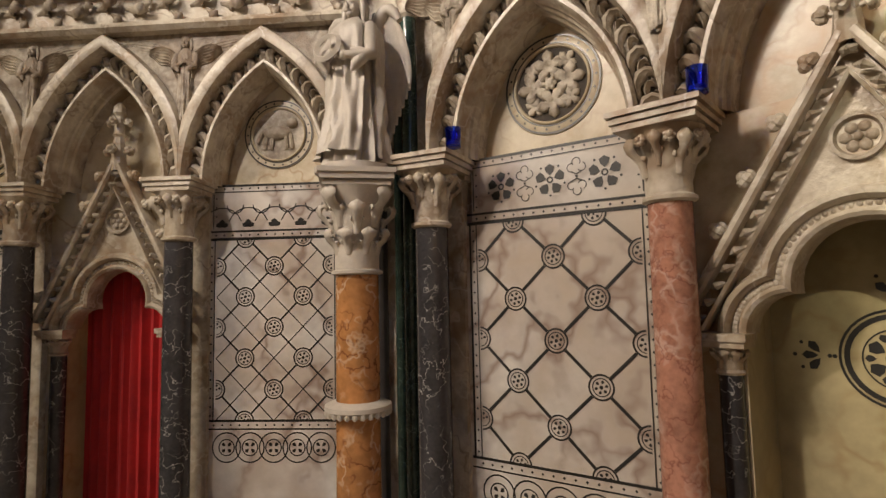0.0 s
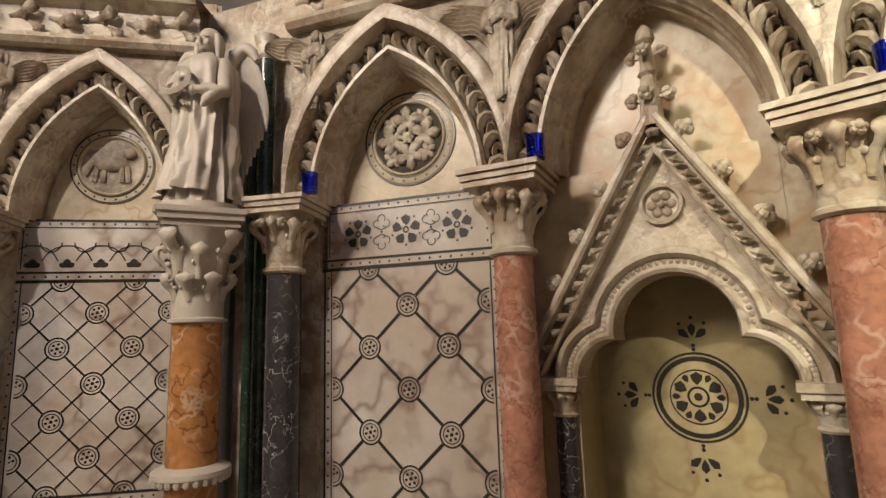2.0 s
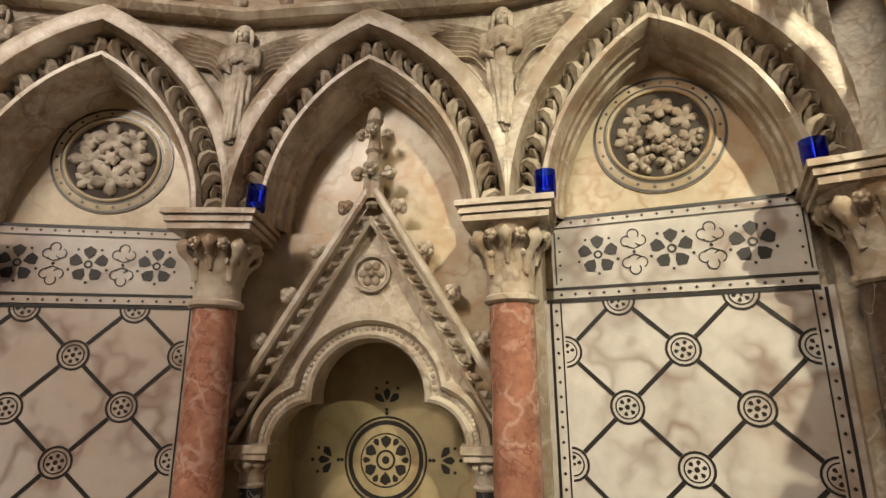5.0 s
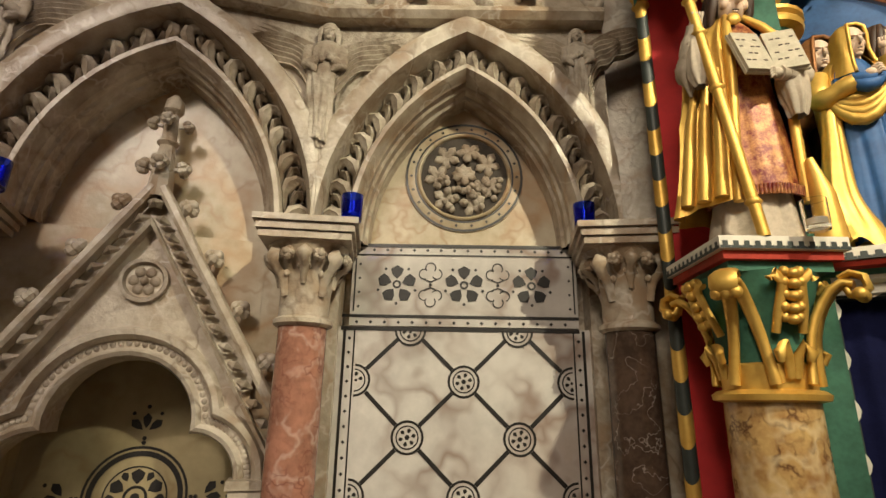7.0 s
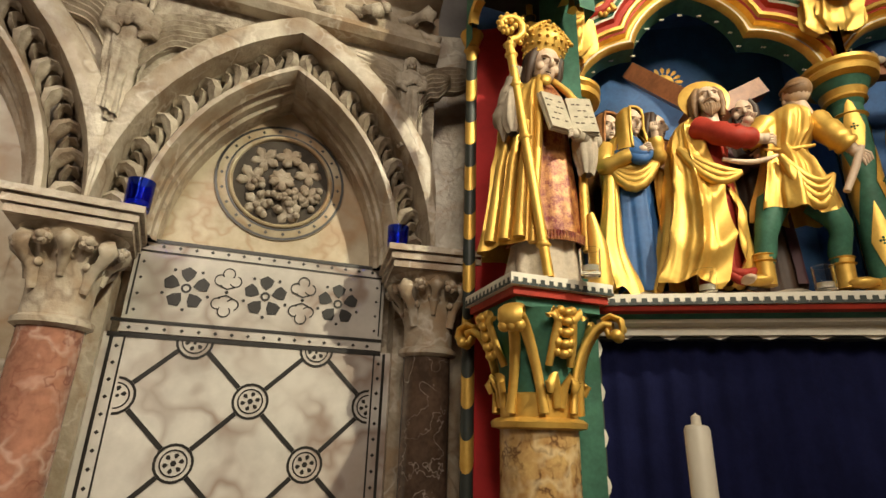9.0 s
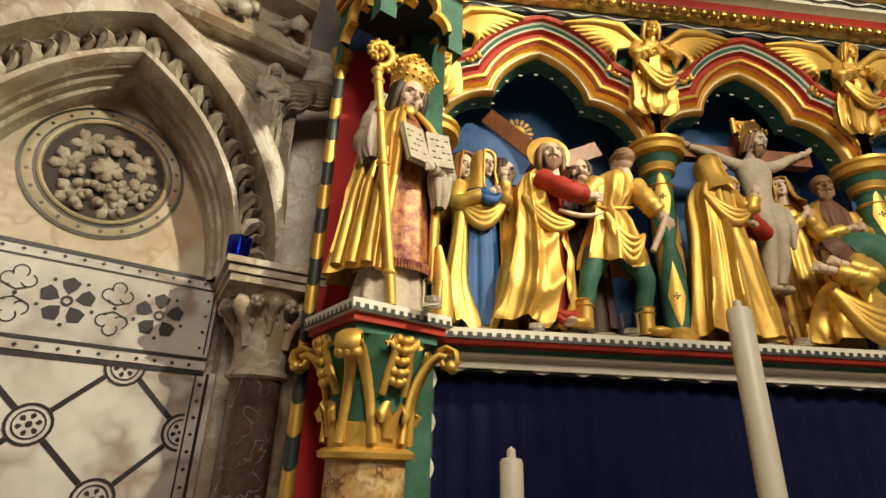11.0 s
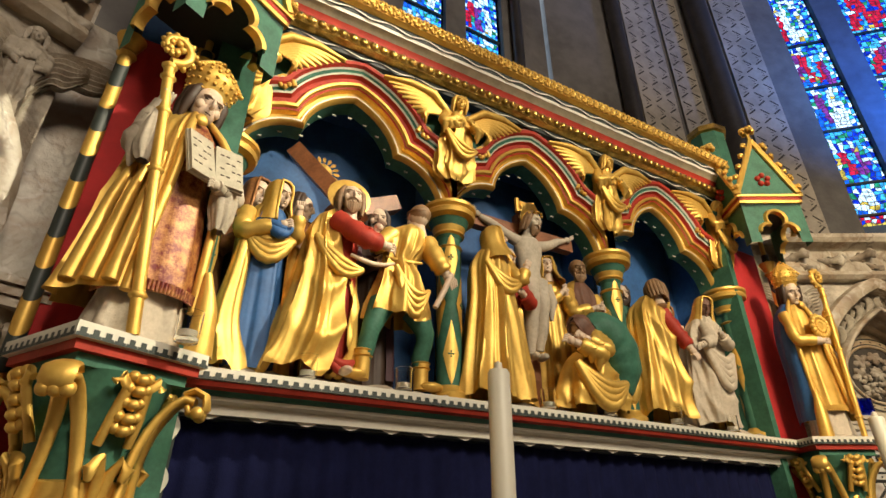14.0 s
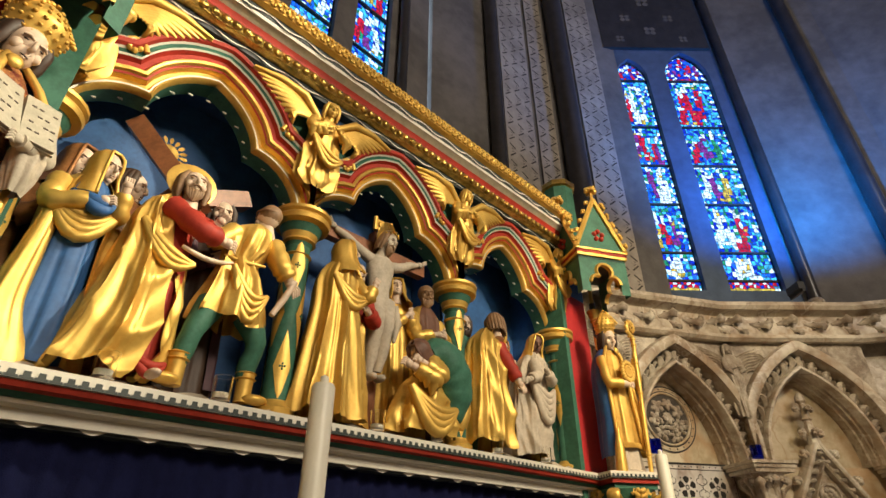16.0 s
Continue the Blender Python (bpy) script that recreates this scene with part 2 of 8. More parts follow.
# ---- mesh helpers ----
class Shape:
    """Collects faces of one mesh; faces keep a material slot."""

    def __init__(self):
        self.v, self.f, self.s, self.angle = [], [], [], 38

    def grid(self, rows, closed=False, slot=0):
        base, w = len(self.v), len(rows[0])
        for r in rows:
            self.v.extend(tuple(p) for p in r)
        for i in range(len(rows) - 1):
            for j in range(w if closed else w - 1):
                a, b = base + i * w + j, base + i * w + (j + 1) % w
                self.f.append((a, b, b + w, a + w))
                self.s.append(slot)
        return self

    def poly(self, pts, slot=0):
        base = len(self.v)
        self.v.extend(tuple(p) for p in pts)
        self.f.append(tuple(range(base, base + len(pts))))
        self.s.append(slot)
        return self

    def box(self, lo, hi, slot=0, m=None, bevel=0.0):
        x0, y0, z0 = lo
        x1, y1, z1 = hi
        c = [(x0, y0, z0), (x1, y0, z0), (x1, y1, z0), (x0, y1, z0), (x0, y0, z1), (x1, y0, z1), (x1, y1, z1), (x0, y1, z1)]
        if m is not None:
            c = [m @ Vector(p) for p in c]
        base = len(self.v)
        self.v.extend(tuple(p) for p in c)
        for f in ((3, 2, 1, 0), (4, 5, 6, 7), (0, 1, 5, 4), (1, 2, 6, 5), (2, 3, 7, 6), (3, 0, 4, 7)):
            self.f.append(tuple(base + i for i in f))
            self.s.append(slot)
        return self

    def lathe(self, profile, seg=16, at=(0, 0, 0), slot=0, fold=0.0, folds=9, phase=0.0, squash=1.0, m=None):
        rows = []
        for i, (r, z) in enumerate(profile):
            row = []
            for j in range(seg):
                a = 2 * math.pi * j / seg
                k = 1 + fold * math.sin(folds * a + phase + 0.35 * i) + 0.5 * fold * math.sin((folds + 4) * a - 0.5 * i)
                p = Vector((at[0] + r * k * math.cos(a), at[1] + r * k * squash * math.sin(a), at[2] + z))
                row.append(m @ p if m is not None else p)
            rows.append(row)
        return self.grid(rows, True, slot)

    def ball(self, c, r, slot=0, seg=10, rings=6, m=None):
        rx, ry, rz = (r, r, r) if isinstance(r, (int, float)) else r
        rows = []
        for i in range(rings + 1):
            p = math.pi * i / rings
            s = max(math.sin(p), 1e-3)
            row = [Vector((c[0] + rx * s * math.cos(2 * math.pi * j / seg), c[1] + ry * s * math.sin(2 * math.pi * j / seg), c[2] - rz * math.cos(p))) for j in range(seg)]
            rows.append([m @ q for q in row] if m is not None else row)
        return self.grid(rows, True, slot)

    def tube(self, pts, radii, seg=8, slot=0, caps=True):
        pts = [Vector(p) for p in pts]
        if isinstance(radii, (int, float)):
            radii = [radii] * len(pts)
        rows, side = [], None
        for i, p in enumerate(pts):
            d = (pts[min(i + 1, len(pts) - 1)] - pts[max(i - 1, 0)]).normalized()
            ref = Vector((0, 0, 1)) if abs(d.z) < 0.9 else Vector((1, 0, 0))
            if side is None:
                side = d.cross(ref).normalized()
            side = (side - d * side.dot(d)).normalized()
            up = side.cross(d)
            rows.append([p + radii[i] * (math.cos(2 * math.pi * j / seg) * side + math.sin(2 * math.pi * j / seg) * up) for j in range(seg)])
        self.grid(rows, True, slot)
        if caps:
            self.poly(rows[0], slot)
            self.poly(rows[-1][::-1], slot)
        return self

    def mesh(self, name, mats, smooth=True):
        me = bpy.data.meshes.new(name)
        me.from_pydata(self.v, [], self.f)
        for m in mats if isinstance(mats, (list, tuple)) else [mats]:
            me.materials.append(m)
        me.polygons.foreach_set("material_index", self.s)
        bm = bmesh.new()
        bm.from_mesh(me)
        bmesh.ops.recalc_face_normals(bm, faces=bm.faces)
        bm.to_mesh(me)
        bm.free()
        me.polygons.foreach_set("use_smooth", [smooth] * len(me.polygons))
        if smooth:
            me.set_sharp_from_angle(angle=radians(self.angle))
        return me


def thing(name, label, category="", group="", kind="", m=None):
    ob = new(name)
    ob.empty_display_size = 0.1
    if m is not None:
        ob.matrix_world = m
    return tagged(ob, label, category, group, kind)


def part(name, shape, material, parent, label="", m=None, smooth=True):
    """shape: a Shape, or a mesh that is shared."""
    me = shape.mesh(name, material, smooth) if isinstance(shape, Shape) else shape
    ob = new(name, me)
    ob.parent = parent
    if m is not None:
        ob.matrix_local = m
    return tagged(ob, label)


def solo(name, shape, material, label, category="", group="", kind="", m=None, smooth=True):
    ob = new(name, shape.mesh(name, material, smooth))
    if m is not None:
        ob.matrix_world = m
    return tagged(ob, label, category, group, kind)


def arc(a, n=12, c=0.35, z=ZCAP, clip=9.0):
    """A pointed arch of half-span a, left to right."""
    r = a + c
    top = math.acos(c / r)
    left = [(c - r * math.cos(top * i / n), z + r * math.sin(top * i / n)) for i in range(n + 1)]
    pts = left + [(-u, zz) for u, zz in left[-2::-1]]
    return [(max(-clip, min(clip, u)), zz) for u, zz in pts]


def trefoil(d, cu, rs, zs, rt, zt, n=8):
    """A three-lobed arch, d outside its edge, left to right; it springs at zs."""
    R, r = rs + d, rt + d
    dist = math.hypot(cu, zt - zs)
    base = math.atan2(zt - zs, cu)
    k = max(-1, min(1, (dist * dist + R * R - r * r) / (2 * dist * R)))
    a_end = base + math.acos(k)
    left = []
    for i in range(n + 1):
        a = math.pi + (a_end - math.pi) * i / n
        left.append((-cu + R * math.cos(a), zs + R * math.sin(a)))
    u, z = left[-1]
    b = math.atan2(z - zt, u)
    if b < 0:
        b += 2 * math.pi
    for i in range(1, n + 1):
        a = b + (math.pi / 2 - b) * i / n
        left.append((r * math.cos(a), zt + r * math.sin(a)))
    return left + [(-u, z) for u, z in left[-2::-1]]


def moulding(profile, curve):
    """Sweeps (offset, depth) pairs along curve(offset)."""
    return [[(u, w, z) for u, z in curve(d)] for d, w in profile]


# ---- shared small meshes ----
def curl_shape(size=1.0):
    """A thick leaf that runs along x, arches over like a breaking wave and hooks back, with small lobes under it."""
    s = Shape()
    s.angle = 80
    path = [(-0.04, 0.0), (0.18, 0.05), (0.38, 0.13), (0.54, 0.28), (0.66, 0.43), (0.82, 0.50), (0.96, 0.43), (1.0, 0.30), (0.92, 0.22), (0.84, 0.25)]
    n = len(path)
    rows = []
    for i, (x, z) in enumerate(path):
        t = i / (n - 1)
        p, q = path[max(0, i - 1)], path[min(n - 1, i + 1)]
        l = math.hypot(q[0] - p[0], q[1] - p[1])
        nx, nz = -(q[1] - p[1]) / l, (q[0] - p[0]) / l
        wid = (0.15, 0.17, 0.26, 0.19, 0.28, 0.38, 0.34, 0.24, 0.17, 0.10)[i]
        th = 0.07 - 0.02 * t
        row = []
        for j in range(12):
            a = 2 * math.pi * j / 12
            y = wid * math.copysign(abs(math.cos(a)) ** 0.8, math.cos(a))
            h = th * math.sin(a) - 0.16 * (y / 0.44) ** 2 + 0.03 * math.cos(7 * y / 0.44) * (1 if math.sin(a) > 0 else 0)
            row.append((size * (x + nx * h), size * y, size * (z + nz * h)))
        rows.append(row)
    s.grid(rows, True)
    s.poly(rows[0])
    s.poly(rows[-1])
    for x, y, z, r in ((0.46, -0.26, 0.10, 0.09), (0.46, 0.26, 0.10, 0.09)):
        s.ball((size * x, size * y, size * z), (size * r, size * r * 0.8, size * r), 0, 7, 5)
    return s


def vine_leaf(material):
    """A five-lobed leaf that faces -y, with sunk ribs."""
    s = Shape()
    s.angle = 80
    rows = []
    for f, d in ((0.05, -0.10), (0.35, -0.20), (0.65, -0.24), (0.88, -0.16), (1.0, -0.04), (0.96, 0.06)):
        row = []
        for j in range(40):
            a = 2 * math.pi * j / 40
            lobe = abs(math.cos(2.5 * a))
            r = f * (0.52 + 0.48 * lobe ** 0.8 + 0.06 * math.cos(15 * a))
            row.append((r * math.sin(a), d + 0.07 * (1 - lobe) * f, r * math.cos(a)))
        rows.append(row)
    s.grid(rows, True)
    s.poly(rows[0])
    return s.mesh("vine_leaf", material)


def frond_mesh(material):
    """A leaf that sweeps across a hollow in a comma and hooks over, with a lesser lobe under it."""
    s = Shape()
    s.angle = 70

    def blade(path, widths):
        rows, n = [], len(path)
        for i, (x, y, z) in enumerate(path):
            p, q = path[max(0, i - 1)], path[min(n - 1, i + 1)]
            l = math.hypot(q[0] - p[0], q[1] - p[1])
            nx, ny = -(q[1] - p[1]) / l, (q[0] - p[0]) / l
            row = []
            for j in range(7):
                f = (j - 3) / 3
                wv = widths[i] * f * (1 + 0.16 * math.sin(2.6 * i))
                row.append((x + nx * wv, y + ny * wv, z - 0.16 * f * f + 0.035 * math.cos(2.2 * math.pi * f)))
            rows.append(row + [(a, b, c - 0.12) for a, b, c in row[::-1]])
        s.grid(rows, True)
        s.poly(rows[0])
        s.poly(rows[-1])

    blade([(-0.45, -0.40, 0.05), (-0.15, -0.42, 0.22), (0.16, -0.34, 0.40), (0.40, -0.12, 0.50), (0.50, 0.16, 0.50), (0.42, 0.38, 0.42), (0.24, 0.45, 0.28), (0.14, 0.36, 0.18)], [0.06, 0.12, 0.17, 0.20, 0.19, 0.15, 0.10, 0.05])
    blade([(-0.28, -0.12, 0.08), (-0.05, -0.06, 0.26), (0.12, 0.08, 0.34), (0.12, 0.26, 0.28), (-0.02, 0.34, 0.14)], [0.05, 0.11, 0.13, 0.11, 0.05])
    blade([(-0.46, 0.10, 0.02), (-0.30, 0.14, 0.16), (-0.20, 0.28, 0.20), (-0.28, 0.42, 0.10)], [0.04, 0.09, 0.10, 0.05])
    return s.mesh("leaf", material)


FROND = frond_mesh(CARVED)
CURL = curl_shape().mesh("leaf", CARVED)
CURL_LIGHT = curl_shape().mesh("leaf", STONE)
CURL_WHITE = curl_shape().mesh("leaf", ALABASTER)
VINE = vine_leaf(CARVED)


def knob_mesh(material):
    s = Shape()
    s.tube([(0, 0, 0), (0, 0, 0.45)], [0.16, 0.14], 6)
    for i in range(5):
        a = 2 * math.pi * i / 5
        s.ball((0.26 * math.cos(a), 0.26 * math.sin(a), 0.55), (0.24, 0.24, 0.26), 0, 7, 4)
    s.ball((0, 0, 0.72), 0.28, 0, 8, 5)
    return s.mesh("crocket", material)


KNOB, KNOB_GOLD = knob_mesh(STONE), knob_mesh(GOLD)


def leaf_at(mesh, parent, p, along, out, size, name="leaf", wide=1.0):
    """Places a leaf at p: it grows along one way and stands out along another."""
    x = Vector(along).normalized()
    z = Vector(out)
    z = (z - x * z.dot(x)).normalized()
    y = z.cross(x)
    m = Matrix.Translation(p) @ Matrix((x, y, z)).transposed().to_4x4() @ Matrix.Diagonal((size, size * wide, size, 1))
    return part(name, mesh, None, parent, m=m)


def ring(s, u, z, r0, r1, w, a0=0.0, a1=360.0, n=20, slot=0):
    seg = max(3, int(n * (a1 - a0) / 360))
    aa = [radians(a0 + (a1 - a0) * i / seg) for i in range(seg + 1)]
    return s.grid([[(u + r0 * math.cos(a), w, z + r0 * math.sin(a)) for a in aa], [(u + r1 * math.cos(a), w, z + r1 * math.sin(a)) for a in aa]], False, slot)


def disc(s, u, z, r, w, n=10, slot=0, sx=1.0):
    return s.poly([(u + sx * r * math.cos(2 * math.pi * i / n), w, z + r * math.sin(2 * math.pi * i / n)) for i in range(n)], slot)


def petal(s, u, z, ang, r0, r1, wid, w, slot=0):
    d, e = (math.cos(ang), math.sin(ang)), (-math.sin(ang), math.cos(ang))
    pts = [(r0, 0), (r0 + 0.35 * (r1 - r0), wid * 0.75), (r0 + 0.72 * (r1 - r0), wid), (r1, 0.0), (r0 + 0.72 * (r1 - r0), -wid), (r0 + 0.35 * (r1 - r0), -wid * 0.75)]
    return s.poly([(u + a * d[0] + b * e[0], w, z + a * d[1] + b * e[1]) for a, b in pts], slot)


def stroke(s, u0, z0, u1, z1, wid, w, slot=0):
    l = math.hypot(u1 - u0, z1 - z0)
    nx, nz = -(z1 - z0) / l * wid / 2, (u1 - u0) / l * wid / 2
    return s.poly([(u0 + nx, w, z0 + nz), (u1 + nx, w, z1 + nz), (u1 - nx, w, z1 - nz), (u0 - nx, w, z0 - nz)], slot)


FL = -0.003  # inlay stands this far before its slab


def roundel(a0=0.0, a1=360.0, r=0.062):
    """An inlaid roundel of the lattice, or a half of one at the border."""
    s = Shape()
    ring(s, 0, 0, r * 0.86, r, FL, a0, a1)
    ring(s, 0, 0, r * 0.62, r * 0.70, FL, a0, a1)
    for i in range(6):
        a = 60 * i + 15
        if a0 <= a <= a1 or a1 - a0 > 359:
            petal(s, 0, 0, radians(a), r * 0.24, r * 0.54, r * 0.12, FL)
    if a1 - a0 > 359:
        disc(s, 0, 0, r * 0.16, FL, 6)
    else:
        mid = radians((a0 + a1) / 2)
        disc(s, 0.1 * r * math.cos(mid), 0.1 * r * math.sin(mid), r * 0.1, FL, 5)
    return s.mesh("roundel", INLAY, False)


ROUNDEL = {"full": roundel(), "left": roundel(-90, 90), "right": roundel(90, 270), "top": roundel(180, 360), "bottom": roundel(0, 180)}


def flower_mesh(r=0.08):
    """Five dark petals round an eye, with a dot between each two."""
    s = Shape()
    for i in range(5):
        petal(s, 0, 0, radians(72 * i + 90), r * 0.28, r, r * 0.33, FL)
        disc(s, r * 0.98 * math.cos(radians(72 * i + 54)), r * 0.98 * math.sin(radians(72 * i + 54)), r * 0.08, FL, 6)
    ring(s, 0, 0, r * 0.12, r * 0.22, FL)
    return s.mesh("flower", INLAY, False)


def cross_mesh(h=0.095):
    """Two outlined clover heads, one upright and one turned over, with a dot between."""
    s = Shape()
    r = h * 0.24
    for y in (1, -1):
        for cx, cz, a0 in ((0, 0.74, -40), (-0.27, 0.46, 70), (0.27, 0.46, -150)):
            lo, hi = (a0, a0 + 260 if cx == 0 else a0 + 220)
            if y < 0:
                lo, hi = -hi, -lo
            ring(s, cx * h, y * cz * h, r * 0.80, r, FL, lo, hi)
        for x in (-1, 1):
            stroke(s, x * h * 0.27, y * h * 0.23, 0, y * h * 0.12, 0.005, FL)
    disc(s, 0, 0, h * 0.07, FL, 8)
    return s.mesh("cross", INLAY, False)


FLOWER, CROSS = flower_mesh(), cross_mesh()


def flat(u, z):
    return Matrix.Translation((u, 0, z))


def inlay_panel(parent, hw=0.475, pu=0.21, pz=0.205, z0=1.663, rows=5, fine=False):
    """A marble slab with a dotted border, a lattice of roundels and a frieze of flowers."""
    slab = Shape()
    slab.box((-hw - 0.02, 0, 0.0), (hw + 0.02, 0.06, 1.868))
    part("panel_slab", slab, MARBLE, parent, "white veined marble slab with black inlay", smooth=False)
    top = Shape().box((-hw + 0.02, 0.0, 1.874), (hw - 0.02, 0.06, 2.212))
    part("frieze_slab", top, MARBLE, parent, smooth=False)
    s = Shape()
    zb = z0 - pz * rows
    for x in (-1, 1):
        stroke(s, x * (hw - 0.006), zb, x * (hw - 0.006), 1.862, 0.011, FL)
        stroke(s, x * (hw - 0.045), zb, x * (hw - 0.045), 1.86, 0.006, FL)
        z = zb + 0.03
        while z < 1.85:
            disc(s, x * (hw - 0.026), z, 0.0075, FL, 4)
            z += 0.055
    for z, th in ((1.862, 0.016), (1.912, 0.012), (2.205, 0.014), (2.165, 0.006), (zb, 0.014), (zb - 0.05, 0.008)):
        stroke(s, -hw - 0.01, z, hw - 0.02, z, th, FL)
    for z in (1.888, 2.186, zb - 0.026):
        u = -hw + 0.05
        while u < hw - 0.03:
            disc(s, u, z, 0.0075, FL, 4)
            u += 0.055
    for x in (-1, 1):
        stroke(s, x * (hw - 0.034), 1.93, x * (hw - 0.034), 2.15, 0.006, FL)
        for i in range(4):
            disc(s, x * (hw - 0.052), 1.95 + 0.058 * i, 0.0065, FL, 4)
    edge = hw - 0.048
    for j in range(-1, rows + 1):
        for i in range(-2, 3):
            if (i + j) % 2:
                continue
            u, z = i * pu, z0 - j * pz
            kind = "left" if i == -2 else "right" if i == 2 else "top" if j == -1 else "bottom" if j == rows else "full"
            if (i in (-2, 2)) and j in (-1, rows):
                continue
            uu = max(-edge, min(edge, u))
            part("roundel", ROUNDEL[kind], None, parent, m=flat(uu, z - (0.012 if j == -1 else 0)))
    rr = 0.062
    for j in range(-1, rows):
        for i in range(-2, 3):
            for di in (-1, 1):
                if (i + j) % 2 or abs(i + di) > 2:
                    continue
                u0, z0_, u1, z1 = i * pu, z0 - j * pz, (i + di) * pu, z0 - (j + 1) * pz
                u0, u1 = max(-edge, min(edge, u0)), max(-edge, min(edge, u1))
                l = math.hypot(u1 - u0, z1 - z0_)
                k = rr / l
                stroke(s, u0 + (u1 - u0) * k, z0_ + (z1 - z0_) * k, u1 - (u1 - u0) * k, z1 - (z1 - z0_) * k, 0.016 if not fine else 0.011, FL)
                if fine:
                    for q in (-1, 1):
                        mu, mz = (u0 + u1) / 2, (z0_ + z1) / 2
                        du, dz = (u1 - u0) * 0.5, -(z1 - z0_) * 0.5
                        a, b = (mu, mz), (mu + q * du, mz + q * dz)
                        if abs(b[0]) <= edge and b[1] < 1.84:
                            stroke(s, *a, *b, 0.006, FL)
    # lower panel of interlaced circles
    for i in range(-2, 3):
        ring(s, i * pu * 0.8, zb - 0.16, 0.085, 0.093, FL)
        ring(s, i * pu * 0.8, zb - 0.16, 0.045, 0.052, FL)
        for q in range(4):
            petal(s, i * pu * 0.8, zb - 0.16, radians(90 * q + 45), 0.01, 0.04, 0.011, FL)
    part("inlay_lines", s, INLAY, parent, smooth=False)
    if not fine:
        for i in (-1, 0, 1):
            part("flower", FLOWER, None, parent, m=flat(0.272 * i, 2.042))
        for i in (-1, 1):
            part("cross", CROSS, None, parent, m=flat(0.136 * i, 2.042))
    else:
        f = Shape()
        for i in range(-2, 3):
            ring(f, i * 0.17, 1.93, 0.13, 0.137, FL, 20, 160)
            petal(f, i * 0.17, 1.94, radians(90), 0.0, 0.05, 0.02, FL)
            petal(f, i * 0.17, 1.94, radians(30), 0.0, 0.045, 0.015, FL)
            petal(f, i * 0.17, 1.94, radians(150), 0.0, 0.045, 0.015, FL)
            ring(f, i * 0.17 + 0.085, 2.08, 0.05, 0.057, FL, 180, 360)
        part("scroll_frieze", f, INLAY, parent, smooth=False)


def rosette(parent, z=2.55, r=0.262, w=0.07, style=0):
    """A roundel of pierced carving in a dotted marble ring."""
    s = Shape()
    pr = [(r, 0.0), (r, -0.005), (r * 0.995, -0.006), (r * 0.80, -0.006), (r * 0.79, -0.016), (r * 0.765, -0.02), (r * 0.74, -0.016), (r * 0.725, 0.0), (r * 0.72, 0.0)]
    s.grid([[(a * math.cos(2 * math.pi * i / 40), w + d, z + a * math.sin(2 * math.pi * i / 40)) for i in range(40)] for a, d in pr], True)
    ros = part("rosette", s, TYMP, parent, "carved stone roundel of leaves in a ring")
    # ground disc: the shade between the leaves is painted dark, except on style 2
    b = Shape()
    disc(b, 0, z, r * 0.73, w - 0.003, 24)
    part("rosette_ground", b, RECESS_SHADE if style < 2 else CARVED, ros, "dark ground of the carving with its shade painted in" if style < 2 else "")
    d = Shape()
    ring(d, 0, z, r * 0.95, r * 0.99, w - 0.0085, n=40)
    ring(d, 0, z, r * 0.805, r * 0.835, w - 0.0085, n=40)
    for i in range(22):
        a = 2 * math.pi * i / 22
        disc(d, r * 0.89 * math.cos(a), z + r * 0.89 * math.sin(a), 0.008, w - 0.0085, 4)
    part("ring_inlay", d, INLAY, ros, smooth=False)
    rnd = random.Random(5 + style)
    if style == 0:
        for i in range(8):
            a, big = 2 * math.pi * i / 8 + 0.08, i % 2 == 0
            q = 0.095 if big else 0.135
            part("vine_leaf", VINE, None, ros, m=Matrix.Translation((q * math.cos(a), w - 0.008, z + q * math.sin(a))) @ Matrix.Rotation(math.pi / 2 - a, 4, "Y") @ pose(0, 0, 0, rnd.uniform(-14, 14), 0, rnd.uniform(-14, 14)) @ Matrix.Scale(0.085 if big else 0.055, 4))
        hub = Shape()
        hub.ball((0, w - 0.02, z), (0.03, 0.022, 0.03), 0, 10, 6)
        for i in range(6):
            hub.ball((0.028 * math.cos(i * 1.047), w - 0.024, z + 0.028 * math.sin(i * 1.047)), 0.012, 0, 7, 5)
        part("hub", hub, CARVED, ros)
    elif style == 1:
        for i in range(9):
            a, q = (2 * math.pi * i / 7 + 0.5, 0.118) if i < 7 else (0.0, 0.0)
            if i < 7 and 3.6 < a % 6.283 < 5.8:
                q = 0.135
            tilt = Matrix.Rotation(a - math.pi / 2 + rnd.uniform(-0.5, 0.5), 4, "Y")
            part("vine_leaf", VINE, None, ros, m=Matrix.Translation((q * math.cos(a), w - 0.006 - 0.012 * (i == 8), z + q * math.sin(a))) @ tilt @ pose(0, 0, 0, rnd.uniform(-18, 18), 0, rnd.uniform(-18, 18)) @ Matrix.Scale(0.06 if i < 7 else 0.055, 4))
        bl = Shape()
        for i in range(46):
            a, q = rnd.uniform(3.2, 6.2), rnd.uniform(0.06, 0.17)
            bl.ball((q * math.cos(a), w - rnd.uniform(0.01, 0.03), z + q * math.sin(a)), 0.0155, 0, 8, 5)
        part("grapes", bl, CARVED, ros)
    else:
        bl = Shape()
        bl.ball((-0.01, w - 0.01, z + 0.01), (0.10, 0.03, 0.045), 0, 12, 6)
        bl.ball((0.09, w - 0.012, z + 0.075), (0.038, 0.03, 0.035), 0)
        for x in (-0.08, -0.04, 0.05, 0.08):
            bl.tube([(x, w - 0.01, z), (x * 1.15, w - 0.01, z - 0.10)], 0.014, 6)
